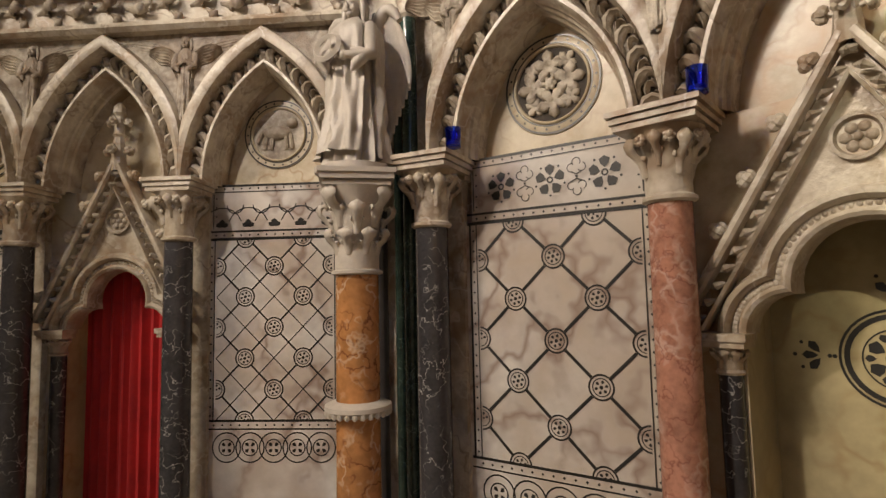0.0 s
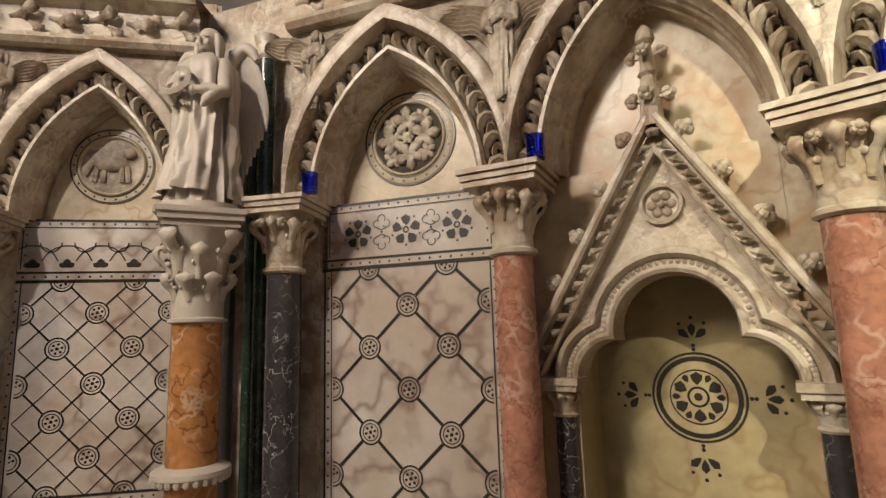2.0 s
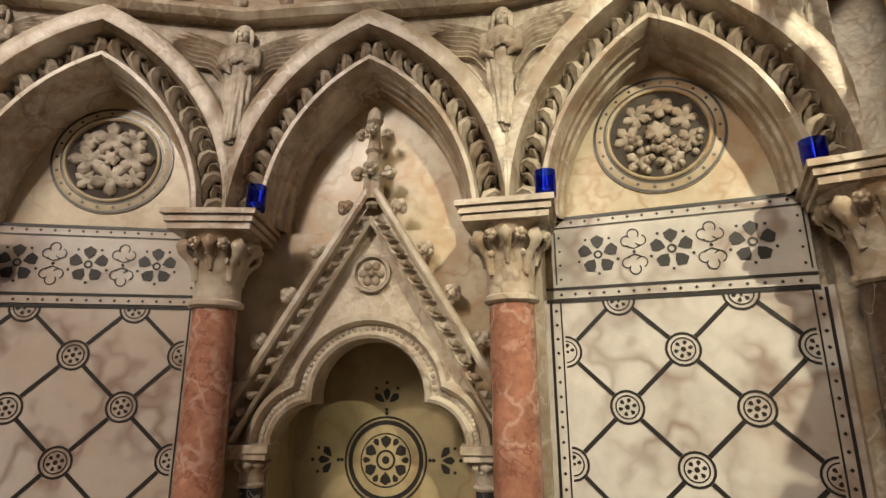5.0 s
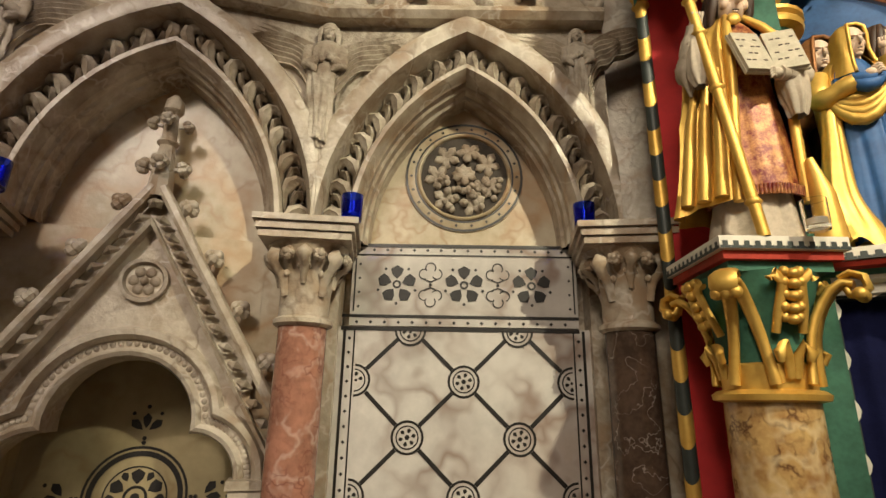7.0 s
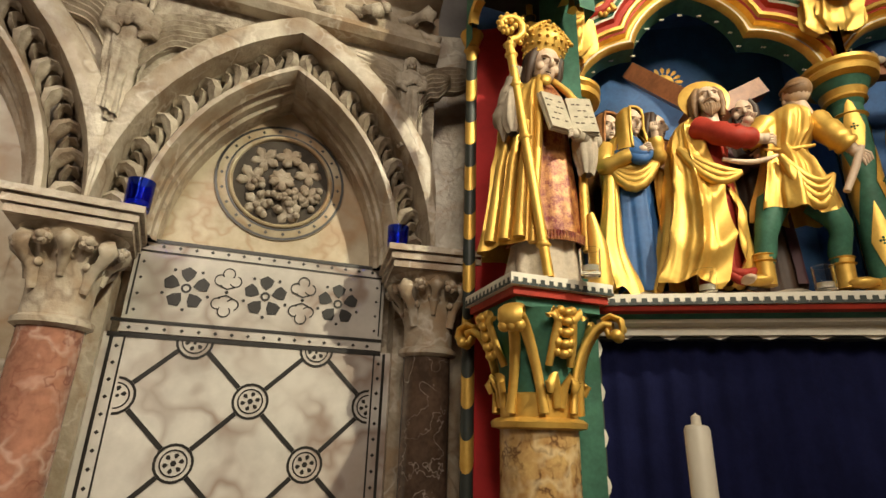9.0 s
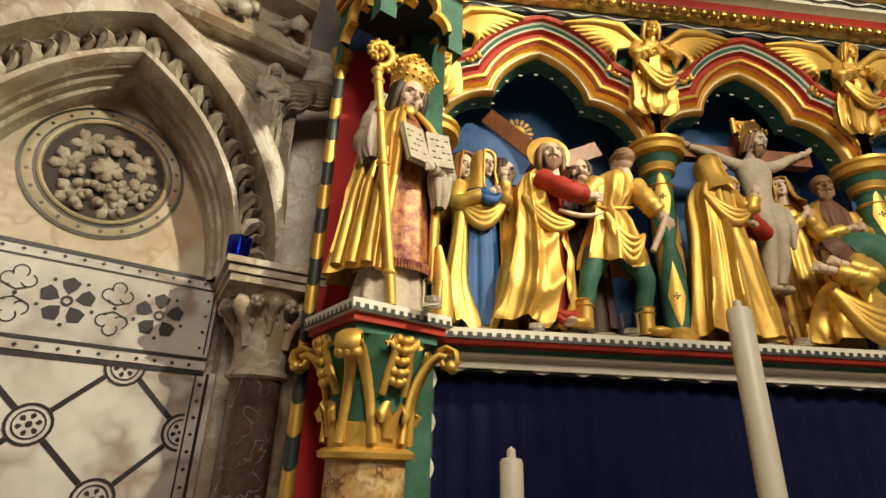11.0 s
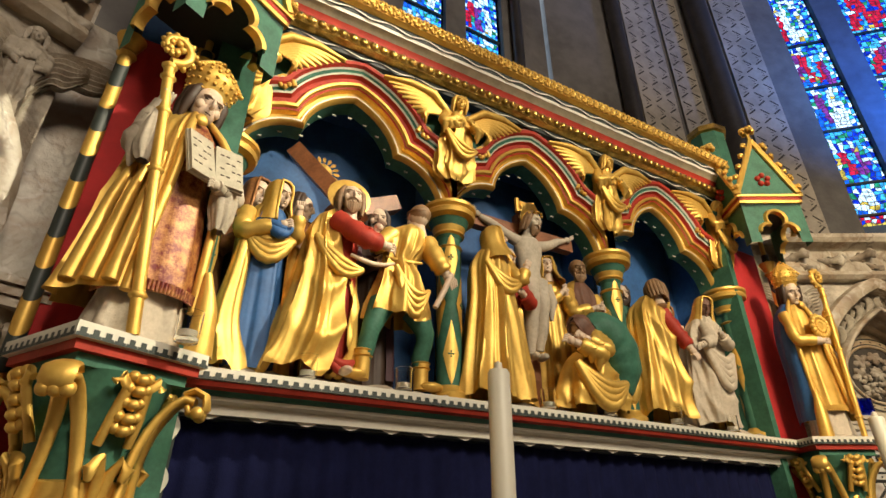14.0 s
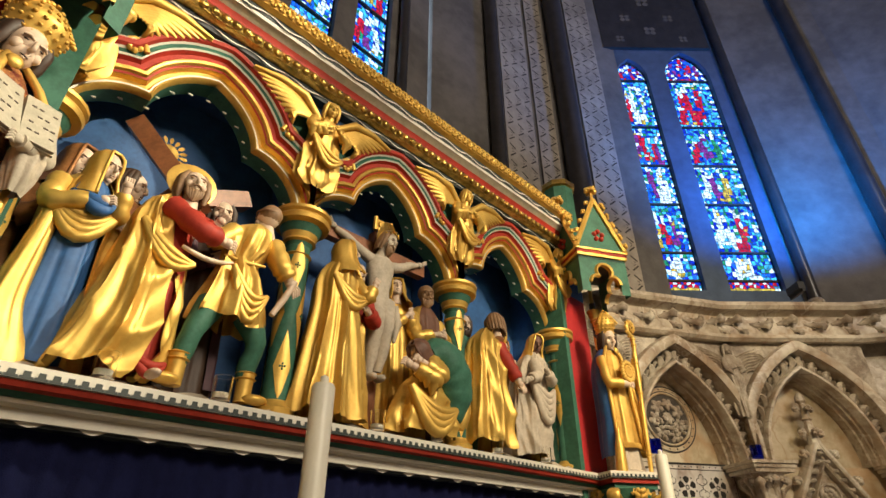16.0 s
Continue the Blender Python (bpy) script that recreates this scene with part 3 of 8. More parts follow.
        bl.tube([(-0.1, w - 0.01, z + 0.02), (-0.14, w - 0.01, z - 0.06)], 0.012, 6)
        part("relief", bl, CARVED, ros)


def arch_parts(parent, hw, sa=1.0, c=0.35, stone=STONE, leafmesh=None, leaves=9):
    """Spandrel, hood, hollow with leaves, inner rolls and reveal of a pointed arch."""
    cv = lambda a: arc(a * sa, 12, c, clip=hw)
    s = Shape()
    pts = cv(0.62)
    s.grid([[(u, -0.16, z) for u, z in pts], [(u, -0.16, ZTOP + 0.03) for u, z in pts]])
    s.grid([[(u, -0.16, ZTOP + 0.03) for u, z in pts], [(u, 0.3, ZTOP + 0.03) for u, z in pts]])
    for x in (-1, 1):
        s.grid([[(x * hw, -0.16, ZCAP), (x * hw, -0.16, ZTOP + 0.03)], [(x * hw, 0.1, ZCAP), (x * hw, 0.1, ZTOP + 0.03)]])
    part("spandrel", s, CARVED, parent)
    part("hood_mould", Shape().grid(moulding([(0.660, -0.15), (0.665, -0.19), (0.650, -0.225), (0.610, -0.235), (0.575, -0.225), (0.568, -0.18), (0.565, -0.12)], cv)), stone, parent)
    part("hollow", Shape().grid(moulding([(0.565, -0.12), (0.562, -0.03), (0.545, 0.03), (0.490, 0.03), (0.473, -0.03), (0.470, -0.12)], cv)), CARVED, parent)
    roll = [(0.470, -0.12), (0.472, -0.16), (0.460, -0.185), (0.442, -0.185), (0.430, -0.165), (0.428, -0.13), (0.420, -0.12), (0.420, -0.085), (0.410, -0.075), (0.410, -0.03), (0.398, -0.02), (0.398, 0.075)]
    part("inner_roll", Shape().grid(moulding(roll, cv)), stone, parent)
    # leaves along the hollow
    n = 60
    path = arc(0.517 * sa, n, c)
    total = len(path)
    for i in range(leaves):
        for side in (0, 1):
            j = int((i + 0.35) / leaves * n)
            if side:
                j = total - 1 - j
            p, q = path[j], path[min(total - 1, max(0, j + (1 if not side else -1)))]
            d = Vector((q[0] - p[0], 0, q[1] - p[1])).normalized()
            leaf_at(leafmesh or FROND, parent, (p[0], -0.10, p[1]), d, (0, -1, 0.0), 0.128, wide=0.84 if not side else -0.84)
    return cv


def column(name, label, at, turn, shaft_mat, stone=STONE, r=0.0875, ztop=ZCAP, zneck=1.845, wid=0.36, leafmesh=None, kind_leaf=None):
    """Shaft, capital with curled leaves, moulded abacus and base. turn: the way its face looks, in degrees."""
    h = ztop
    col = thing(name, label, "column", "arcade columns", m=Matrix.Translation((at[0], at[1], 0)) @ pose(0, 0, 0, 0, 0, turn))
    part("shaft", Shape().lathe([(r * 1.04, 0.28), (r, 0.32), (r * 0.97, zneck - 0.01)], 24), shaft_mat, col)
    part("base", Shape().lathe([(r * 1.7, 0.0), (r * 1.7, 0.12), (r * 1.5, 0.15), (r * 1.25, 0.19), (r * 1.4, 0.23), (r * 1.1, 0.28), (r, 0.29)], 24), stone, col)
    zc = zneck
    bell = [(r * 1.02, zc - 0.015), (r * 1.2, zc - 0.005), (r * 1.2, zc + 0.01), (r * 1.02, zc + 0.02), (r * 1.02, zc + 0.10), (r * 1.15, zc + 0.18), (r * 1.55, h - 0.095), (r * 1.7, h - 0.075)]
    cap = part("capital", Shape().lathe(bell, 24), stone, col, "carved capital with curling leaves")
    k = wid / 2
    for i in range(8):
        a = 2 * math.pi * i / 8
        d = Vector((math.cos(a), math.sin(a), 0))
        big = i % 2
        leaf_at(leafmesh or CURL_LIGHT, cap, d * r * 1.05 + Vector((0, 0, h - (0.26 if big else 0.22))), (0, 0, 1), d, 0.15 if big else 0.12, wide=0.62)
        a += math.pi / 8
        d = Vector((math.cos(a), math.sin(a), 0))
        out = (d + Vector((0, 0, 0.25))).normalized()
        part("crocket", KNOB, None, cap, m=Matrix.Translation(d * r * (1.35 if big else 1.25) + Vector((0, 0, h - 0.135))) @ out.to_track_quat("Z", "Y").to_matrix().to_4x4() @ Matrix.Scale(0.055, 4))
    ab = Shape()
    for z0, z1, e in ((h - 0.078, h - 0.055, -0.022), (h - 0.055, h - 0.05, -0.03), (h - 0.05, h - 0.028, -0.012), (h - 0.028, h - 0.022, -0.018), (h - 0.022, h, 0.0)):
        ab.box((-k - e * 0 + (-e), -k - e, z0), (k + e, k + e, z1))
    part("abacus", ab, stone, col, smooth=False)
    return col


def corner(k, w):
    """The plan point at the joint to the right of bay k, w behind the panels."""
    m1 = bay_pose(k)
    hw = (AP + w) * math.tan(radians(STEP / 2))
    p = m1 @ Vector((hw, w, 0))
    return p.x, p.y


def votive(at, z, material, label, h=0.10, r=0.04, group="votive glasses"):
    v = thing("votive_glass", label, "candle holder", group, m=Matrix.Translation((at[0], at[1], z)))
    s = Shape().lathe([(0.001, 0.001), (r * 0.92, 0.001), (r * 0.95, 0.006), (r, h), (r - 0.003, h), (r * 0.95 - 0.003, 0.012), (0.001, 0.012)], 20)
    part("glass_cup", s, material, v)
    part("tealight", Shape().lathe([(0.001, 0.013), (r * 0.78, 0.013), (r * 0.78, 0.03), (0.001, 0.03)], 14), WAX, v)
    return v


def string_course(parent, hw0, carved=True):
    """Roll, carved frieze and weathered top over the arcade."""
    s = Shape()
    prof = [(-0.16, ZTOP), (-0.22, ZTOP + 0.0), (-0.245, ZTOP + 0.025), (-0.235, ZTOP + 0.055), (-0.19, ZTOP + 0.065), (-0.18, ZTOP + 0.09), (-0.18, ZTOP + 0.24), (-0.21, ZTOP + 0.26), (-0.27, ZTOP + 0.27), (-0.29, ZTOP + 0.30), (-0.28, ZTOP + 0.335), (-0.2, ZTOP + 0.345), (0.36, ZTOP + 0.52)]
    f = lambda w: hw0 + w * math.tan(radians(STEP / 2)) if carved is not None else hw0
    s.grid([[(x * f(w), w, z) for x in (-1, -0.5, 0, 0.5, 1)] for w, z in prof])
    st = part("string_course", s, STONE, parent)
    n = 5
    for i in range(n):
        u = (i + 0.5 - n / 2) * 2 * hw0 / n * 0.97
        leaf_at(CURL, st, (u - 0.07, -0.175, ZTOP + 0.17), (1, 0, 0.25 * (-1) ** i), (0, -1, 0), 0.15, wide=0.8)
        leaf_at(CURL, st, (u + 0.03, -0.175, ZTOP + 0.14), (0.7, 0, 0.6 * (-1) ** (i + 1)), (0, -1, 0), 0.10, wide=0.9)
    return st


def wing(s, x, root, span, chord, rise, thick=0.03, slot=0):
    """An outspread wing with ridged feathers, its leading edge on top."""
    n, m = 12, 13
    front, back = [], []
    for i in range(n + 1):
        t = i / n
        lead = root[2] + rise * math.sin(math.pi * 0.5 * t) + 0.03 * math.sin(math.pi * t)
        c = chord * (1 - 0.72 * t ** 1.5) * (0.86 + 0.14 * math.cos(9 * t))
        f, g = [], []
        for j in range(m):
            q = j / (m - 1)
            w = root[1] - thick * (0.55 + 0.45 * math.sin(math.pi * (0.2 + 0.6 * q))) + (0.011 if j % 2 else 0.0)
            u = root[0] + x * span * t * (1 + 0.05 * q)
            f.append((u, w, lead - c * q))
            g.append((u, root[1] + 0.01, lead - c * q))
        front.append(f)
        back.append(g)
    s.grid([f + g[::-1] for f, g in zip(front, back)], True, slot)
    s.poly(front[-1] + back[-1][::-1], slot)
    return s



# ---- statues: each is one carved mesh ----
def moved(s, m):
    s.v = [tuple(m @ Vector(p)) for p in s.v]
    return s


def pleat(x):
    """Rounded ridges with sharp valleys, between -1 and 1."""
    return 1 - 2 * abs(math.sin(x / 2)) ** 0.8


def smooth_rows(rows, n):
    """Fills in a profile to n rows."""
    out = []
    for i in range(n):
        q = i / (n - 1) * (len(rows) - 1)
        k = min(int(q), len(rows) - 2)
        t = q - k
        out.append(tuple(x + (y - x) * t for x, y in zip(rows[k], rows[k + 1])))
    return out


def drape(s, rows_z, slot, a0, a1, fold, folds, phase, squash=0.8, seg=64, lift=0.0, sag=0.0, mid=-90.0, turn=2.6):
    """An open or closed hanging cloth: rows of (z, radius, shift u, shift w), from the hem up. sag: hanging folds round the angle mid."""
    rows = []
    n = max(len(rows_z), 26 if sag else 12)
    rows_z = smooth_rows(rows_z, n)
    zlo, zhi = rows_z[0][0], rows_z[-1][0]
    for i, (z, r, du, dw) in enumerate(rows_z):
        row = []
        f = (z - zlo) / (zhi - zlo)
        amp = fold * (1 - f) ** 0.7
        for j in range(seg + 1):
            a = radians(a0 + (a1 - a0) * j / seg)
            d = (math.degrees(a) - mid + 180) % 360 - 180
            big = 0.45 + 0.75 * noise.noise(Vector((1.6 * math.cos(a) + phase, 1.6 * math.sin(a), 1.4 * f + phase))) + 0.3
            k = 1 + amp * (1.5 * big * pleat(folds * a + phase + turn * f + 0.8 * math.sin(2 * a + phase)) + 0.5 * math.sin(round(folds * 1.7) * a - 5 * f + phase))
            if sag:
                near = math.exp(-(d / 75) ** 2) * math.sin(math.pi * min(1, f * 1.15)) ** 0.6
                k += sag * near * pleat(2 * math.pi * (f * 6.2 - (d / 58) ** 2 + 0.012 * d + phase))
            row.append((du + r * k * math.cos(a), dw + r * k * squash * math.sin(a), z + lift * math.sin(a + phase) * max(0, 1 - 3 * f)))
        rows.append(row)
    s.grid(rows, False, slot)
    return s


ROBE = [(0.0, 0.150), (0.05, 0.142), (0.2, 0.122), (0.36, 0.115), (0.48, 0.110), (0.58, 0.096), (0.66, 0.104), (0.74, 0.116), (0.79, 0.108), (0.82, 0.075), (0.84, 0.035)]
CLOAK = [(0.03, 0.178), (0.12, 0.165), (0.26, 0.148), (0.42, 0.14), (0.56, 0.132), (0.68, 0.134), (0.76, 0.130), (0.81, 0.098), (0.845, 0.055)]


def figure(h=0.75, robe=0, mantle=1, skin=2, hair=3, wide=1.0, hood=False, halo=None, face=0.0, arms=(), lean=(0, 0), sleeve=None, seed=0, mantle_on=True, gap=30, shift=62, hem=0.04, swags=5, beard=False, train=0.0):
    """A standing draped statue, its face towards -w. gap, shift: the opening of the cloak in front."""
    s = Shape()
    s.angle = 75
    ph = seed * 1.7
    lu, lw = lean
    sway = 0.018 * h * math.sin(seed * 2.3)
    at = lambda f: (lu * f * h + sway * math.sin(f * 3.4) - train * h * max(0.0, 0.62 - f) ** 1.7, lw * f * h)
    drape(s, [(f * h, q * h * wide, *at(f)) for f, q in ROBE], robe, 0, 360, 0.16, 9, ph, 0.78)
    if mantle_on:
        a0 = -90 + shift + gap / 2
        drape(s, [(f * h, q * h * wide, *at(f)) for f, q in CLOAK], mantle, a0, a0 + 360 - gap, 0.12, 10, ph + 1, 0.84, 96, lift=hem * h, sag=0.105 if swags > 2 else 0.0, turn=7.0 if seed % 2 else -6.0, mid=-90 + (30 if seed % 2 else -25))
    hx, hy = at(0.92)
    fu = 0.014 * h * face
    s.tube([(at(0.82)[0], at(0.82)[1], 0.80 * h), (hx, hy - 0.006 * h, 0.89 * h)], [h * 0.044, h * 0.036], 9, skin)
    s.ball((hx + fu, hy - 0.014 * h, 0.915 * h), (0.047 * h, 0.060 * h, 0.070 * h), skin, 16, 12)
    s.ball((hx + fu * 1.6, hy - 0.078 * h, 0.908 * h), (0.010 * h, 0.014 * h, 0.02 * h), skin, 6, 5)
    for x in (-1, 1):
        s.ball((hx + fu * 1.6 + x * 0.022 * h, hy - 0.0655 * h, 0.926 * h), (0.009 * h, 0.005 * h, 0.003 * h), hair, 6, 4)
        s.ball((hx + fu * 1.5 + x * 0.024 * h, hy - 0.058 * h, 0.903 * h), (0.018 * h, 0.012 * h, 0.02 * h), skin, 8, 6)
        s.tube([(hx + fu * 1.6 + x * 0.010 * h, hy - 0.070 * h, 0.934 * h), (hx + fu * 1.5 + x * 0.036 * h, hy - 0.058 * h, 0.936 * h)], [0.006 * h, 0.005 * h], 5, skin)
    s.ball((hx + fu * 1.5, hy - 0.056 * h, 0.868 * h), (0.02 * h, 0.02 * h, 0.016 * h), skin, 8, 5)
    s.ball((hx + fu * 1.6, hy - 0.0665 * h, 0.883 * h), (0.014 * h, 0.008 * h, 0.0035 * h), hair, 6, 4)
    if beard:
        s.ball((hx + fu * 1.3, hy - 0.046 * h, 0.852 * h), (0.026 * h, 0.020 * h, 0.030 * h), hair, 10, 7)
    if hood:
        s.ball((hx - fu * 0.3, hy + 0.020 * h, 0.935 * h), (0.070 * h, 0.068 * h, 0.088 * h), mantle, 16, 10)
        drape(s, [(0.74 * h, 0.125 * h, hx, hy), (0.82 * h, 0.095 * h, hx, hy + 0.01 * h), (0.93 * h, 0.074 * h, hx, hy + 0.016 * h)], mantle, -48, 228, 0.08, 8, ph, 0.9, 30)
    else:
        s.ball((hx - fu * 0.2, hy + 0.010 * h, 0.950 * h), (0.062 * h, 0.066 * h, 0.066 * h), hair, 14, 9)
        for q in range(11):
            a = radians(-12 + 204 * q / 10)
            c, d = math.cos(a), math.sin(a)
            s.tube([(hx + 0.050 * h * c, hy + 0.045 * h * d, 0.965 * h), (hx + 0.064 * h * c, hy + 0.056 * h * d, 0.92 * h), (hx + 0.066 * h * c, hy + 0.056 * h * d, 0.83 * h)], [0.018 * h, 0.021 * h, 0.012 * h], 6, hair)
    if halo is not None:
        s.lathe([(0.001, 0.0), (0.098 * h, 0.0), (0.10 * h, 0.006 * h), (0.001, 0.008 * h)], 24, (0, 0, 0), halo, m=Matrix.Translation((hx, hy + 0.06 * h, 0.945 * h)) @ pose(0, 0, 0, 90, 0, 0))
    off = Vector((*at(0.7), 0))
    for shoulder, elbow, hand in arms:
        sh, el, ha = (Vector(p) * h for p in (shoulder, elbow, hand))
        slot = robe if sleeve is None else sleeve
        s.tube([p + off for p in (sh, sh.lerp(el, 0.5), el, el.lerp(ha, 0.35), el.lerp(ha, 0.7))], [0.040 * h, 0.040 * h, 0.038 * h, 0.039 * h, 0.037 * h], 10, slot)
        s.tube([el.lerp(ha, 0.3) + off + Vector((0, 0, -0.01 * h)), el.lerp(ha, 0.55) + off + Vector((0, 0, -0.055 * h)), el.lerp(ha, 0.7) + off + Vector((0, 0, -0.09 * h))], [0.04 * h, 0.03 * h, 0.008 * h], 8, slot)
        s.tube([el.lerp(ha, 0.65) + off, ha + off], [0.023 * h, 0.020 * h], 8, skin)
        s.ball(ha + off, (0.026 * h, 0.022 * h, 0.03 * h), skin, 8, 6)
        d = (ha - el).normalized()
        for x in (-1, 0, 1):
            s.tube([ha + off + Vector((0, 0, 0.011 * h * x)), ha + off + d * 0.04 * h + Vector((0, 0, 0.014 * h * x))], [0.008 * h, 0.005 * h], 5, skin)
    return s


A_FOLD = (((-0.11, -0.02, 0.78), (-0.13, -0.08, 0.62), (-0.02, -0.13, 0.66)), ((0.11, -0.02, 0.78), (0.13, -0.08, 0.62), (0.03, -0.13, 0.68)))


def angel_relief(m, stone, h=0.60, span=0.46, chord=0.17, seed=0, label="carved stone winged figure filling the spandrel between arches", group="spandrel reliefs", narrow=True, wide=0.85, stretch=1.0):
    """A winged figure in the spandrel between two arches, one carved mesh; its head is at the top."""
    s = figure(h, 0, 0, 0, 0, wide=wide, arms=A_FOLD, seed=seed, gap=20, shift=70)
    if narrow:
        s.v = [(x * (0.45 + 0.55 * min(1.0, max(0.0, z / (0.7 * h)))), y * 0.62, z) for x, y, z in s.v]
    s.v = [(x * stretch, y, z) for x, y, z in s.v]
    for x in (-1, 1):
        wing(s, x, (x * 0.02, 0.03, 0.80 * h), span, chord, 0.16 * h, 0.035)
        wing(s, x, (x * 0.02, 0.015, 0.74 * h), span * 0.55, chord * 1.1, 0.12 * h, 0.03)
    s.v = [(x, y, z - h) for x, y, z in s.v]
    s.angle = 60
    return solo("relief_figure", s, stone, label, "relief", group, m=m)

# ---- the apse: wall bays ----
def wall_block(parent, hw, back=0.4, niche=False):
    """The plain masonry behind a bay; a niche goes through its lower part."""
    s = Shape()
    for x in (-1, 1):
        lo, hi = sorted((x * 0.495 * (hw / 0.609), x * (hw + 0.02)))
        s.box((lo, -0.03 if not niche else 0.0, 0), (hi, back, ZCAP))
    pts = arc(0.399 * (hw / 0.609), 12, 0.39 if hw > 0.55 else 0.51)
    s.poly([(u, 0.07, z) for u, z in pts] + [(pts[-1][0], 0.07, ZCAP - 0.03), (pts[0][0], 0.07, ZCAP - 0.03)], 1)
    return s


def gable_parts(parent, hw, curtain=False):
    """A crocketed gable over a three-lobed niche."""
    k = hw / 0.609
    T = lambda d: trefoil(d, 0.232 * k, 0.155 * k, 1.31, 0.225 * k, 1.495)
    apex, foot, zf = 2.34, 0.60 * k, 1.36
    gz = lambda u: apex - (apex - zf) * abs(u) / foot
    s = Shape()
    pts = T(0.03)
    s.grid([[(u, -0.02, z) for u, z in pts], [(u, -0.02, max(z + 0.01, gz(u))) for u, z in pts]])
    part("gable", s, STONE, parent, "pale stone gable over the niche")
    back = Shape()
    # wall face round the gable
    back.grid([[(u, 0.02, z) for u, z in pts], [(u, 0.02, ZCAP) for u, z in pts]])
    for x in (-1, 1):
        e = x * (0.385 * k + 0.03)
        back.grid([[(e, 0.02, 0), (e, 0.02, ZCAP)], [(x * hw, 0.02, 0), (x * hw, 0.02, ZCAP)]])
    back.poly([(u, 0.07, z) for u, z in arc(0.405 * k, 12, 0.39 if k > 0.95 else 0.51)] + [(0.45 * k, 0.07, 2.0), (-0.45 * k, 0.07, 2.0)])
    part("gable_ground", back, TYMP, parent)
    part("niche_moulding", Shape().grid(moulding([(0.0, 0.10), (0.0, 0.0), (0.008, -0.03), (0.022, -0.04), (0.034, -0.03), (0.04, -0.005), (0.062, -0.005), (0.068, -0.035), (0.08, -0.055), (0.10, -0.055), (0.112, -0.03), (0.115, -0.015)], T)), STONE, parent, "three-lobed arch moulding with a row of beads")
    b = Shape()
    path = T(0.051)
    for i in range(len(path) - 1):
        for q in (0.25, 0.75):
            u, z = path[i][0] + (path[i + 1][0] - path[i][0]) * q, path[i][1] + (path[i + 1][1] - path[i][1]) * q
            b.ball((u, -0.014, z), 0.0135, 0, 7, 5)
    part("beads", b, CARVED, parent)
    for x in (-1, 1):
        cop = Shape()
        d = Vector((x * foot, 0, zf - apex)).normalized()
        nrm = Vector((x * -d.z, 0, abs(d.x)))
        p0, p1 = Vector((0, -0.03, apex + 0.01)), Vector((x * foot, -0.03, zf))
        for off, hgt in ((0.0, 0.055), (-0.075, 0.02)):
            rows = []
            for da, w in ((0.0, -0.02), (0.0, -0.075), (0.012, -0.085), (hgt * 0.55, -0.085), (hgt * 0.7, -0.07), (hgt * 0.7, 0.02)):
                o = nrm * (off + da)
                start = p0 + d * max(0.0, (off + da) * d.z / abs(d.x))
                rows.append([start + o + Vector((0, w + 0.03, 0)), p1 + o + Vector((0, w + 0.03, 0))])
            cop.grid(rows)
        part("coping", cop, STONE, parent)
        n = 15
        lf = Shape()
        for i in range(n):
            p = p0.lerp(p1, (i + 0.6) / n) - nrm * 0.032
            e = d * 0.022 + nrm * 0.016
            lf.tube([p - e + Vector((0, -0.02, 0)), p + Vector((0, -0.045, 0)), p + e + Vector((0, -0.02, 0))], [0.007, 0.019, 0.006], 6)
        part("leaf_rope", lf, CARVED, parent)
        for i in range(5):
            p = p0.lerp(p1, (i + 0.55) / 5.2) + nrm * 0.03
            out = (nrm + Vector((0, -0.55, 0.3))).normalized()
            m = Matrix.Translation(p) @ out.to_track_quat("Z", "Y").to_matrix().to_4x4() @ Matrix.Scale(0.085, 4)
            part("crocket", KNOB, None, parent, m=m)
    fin = Shape()
    fin.lathe([(0.05, apex - 0.02), (0.04, apex + 0.12), (0.03, apex + 0.2), (0.042, apex + 0.215), (0.03, apex + 0.23), (0.024, apex + 0.34), (0.04, apex + 0.36), (0.035, apex + 0.40), (0.012, apex + 0.43)], 8, (0, -0.04, 0))
    part("finial", fin, STONE, parent)
    for z, q in ((apex + 0.10, 0.075), (apex + 0.29, 0.06)):
        for x, y in ((-1, 0), (1, 0), (0, -1)):
            out = Vector((x, y, 0.25)).normalized()
            part("crocket", KNOB, None, parent, m=Matrix.Translation((x * 0.03, -0.04 + y * 0.03, z)) @ out.to_track_quat("Z", "Y").to_matrix().to_4x4() @ Matrix.Scale(q, 4))
    ro = Shape()
    ro.grid([[(a * math.cos(2 * math.pi * i / 24), -0.02 + w, 2.0 + a * math.sin(2 * math.pi * i / 24)) for i in range(24)] for a, w in ((0.085, 0.0), (0.083, -0.02), (0.07, -0.02), (0.062, 0.0))], True)
    for i in range(6):
        a = radians(60 * i)
        ro.ball((0.037 * math.cos(a), -0.022, 2.0 + 0.037 * math.sin(a)), (0.02, 0.012, 0.02), 0, 8, 5)
    ro.ball((0, -0.025, 2.0), 0.016, 0, 8, 5)
    part("small_rosette", ro, CARVED, parent)
    # niche
    nb = Shape()
    e = 0.43 * k
    nb.grid([[(-e, 0.03, 0), (-e, 0.03, 1.8)], [(-e, 0.36, 0), (-e, 0.36, 1.8)]])
    nb.grid([[(e, 0.36, 0), (e, 0.36, 1.8)], [(e, 0.03, 0), (e, 0.03, 1.8)]])
    nb.grid([[(-e, 0.03, 1.8), (e, 0.03, 1.8)], [(-e, 0.36, 1.8), (e, 0.36, 1.8)]])
    nb.grid([[(-e, 0.36, 0), (-e, 0.36, 1.8)], [(e, 0.36, 0), (e, 0.36, 1.8)]])
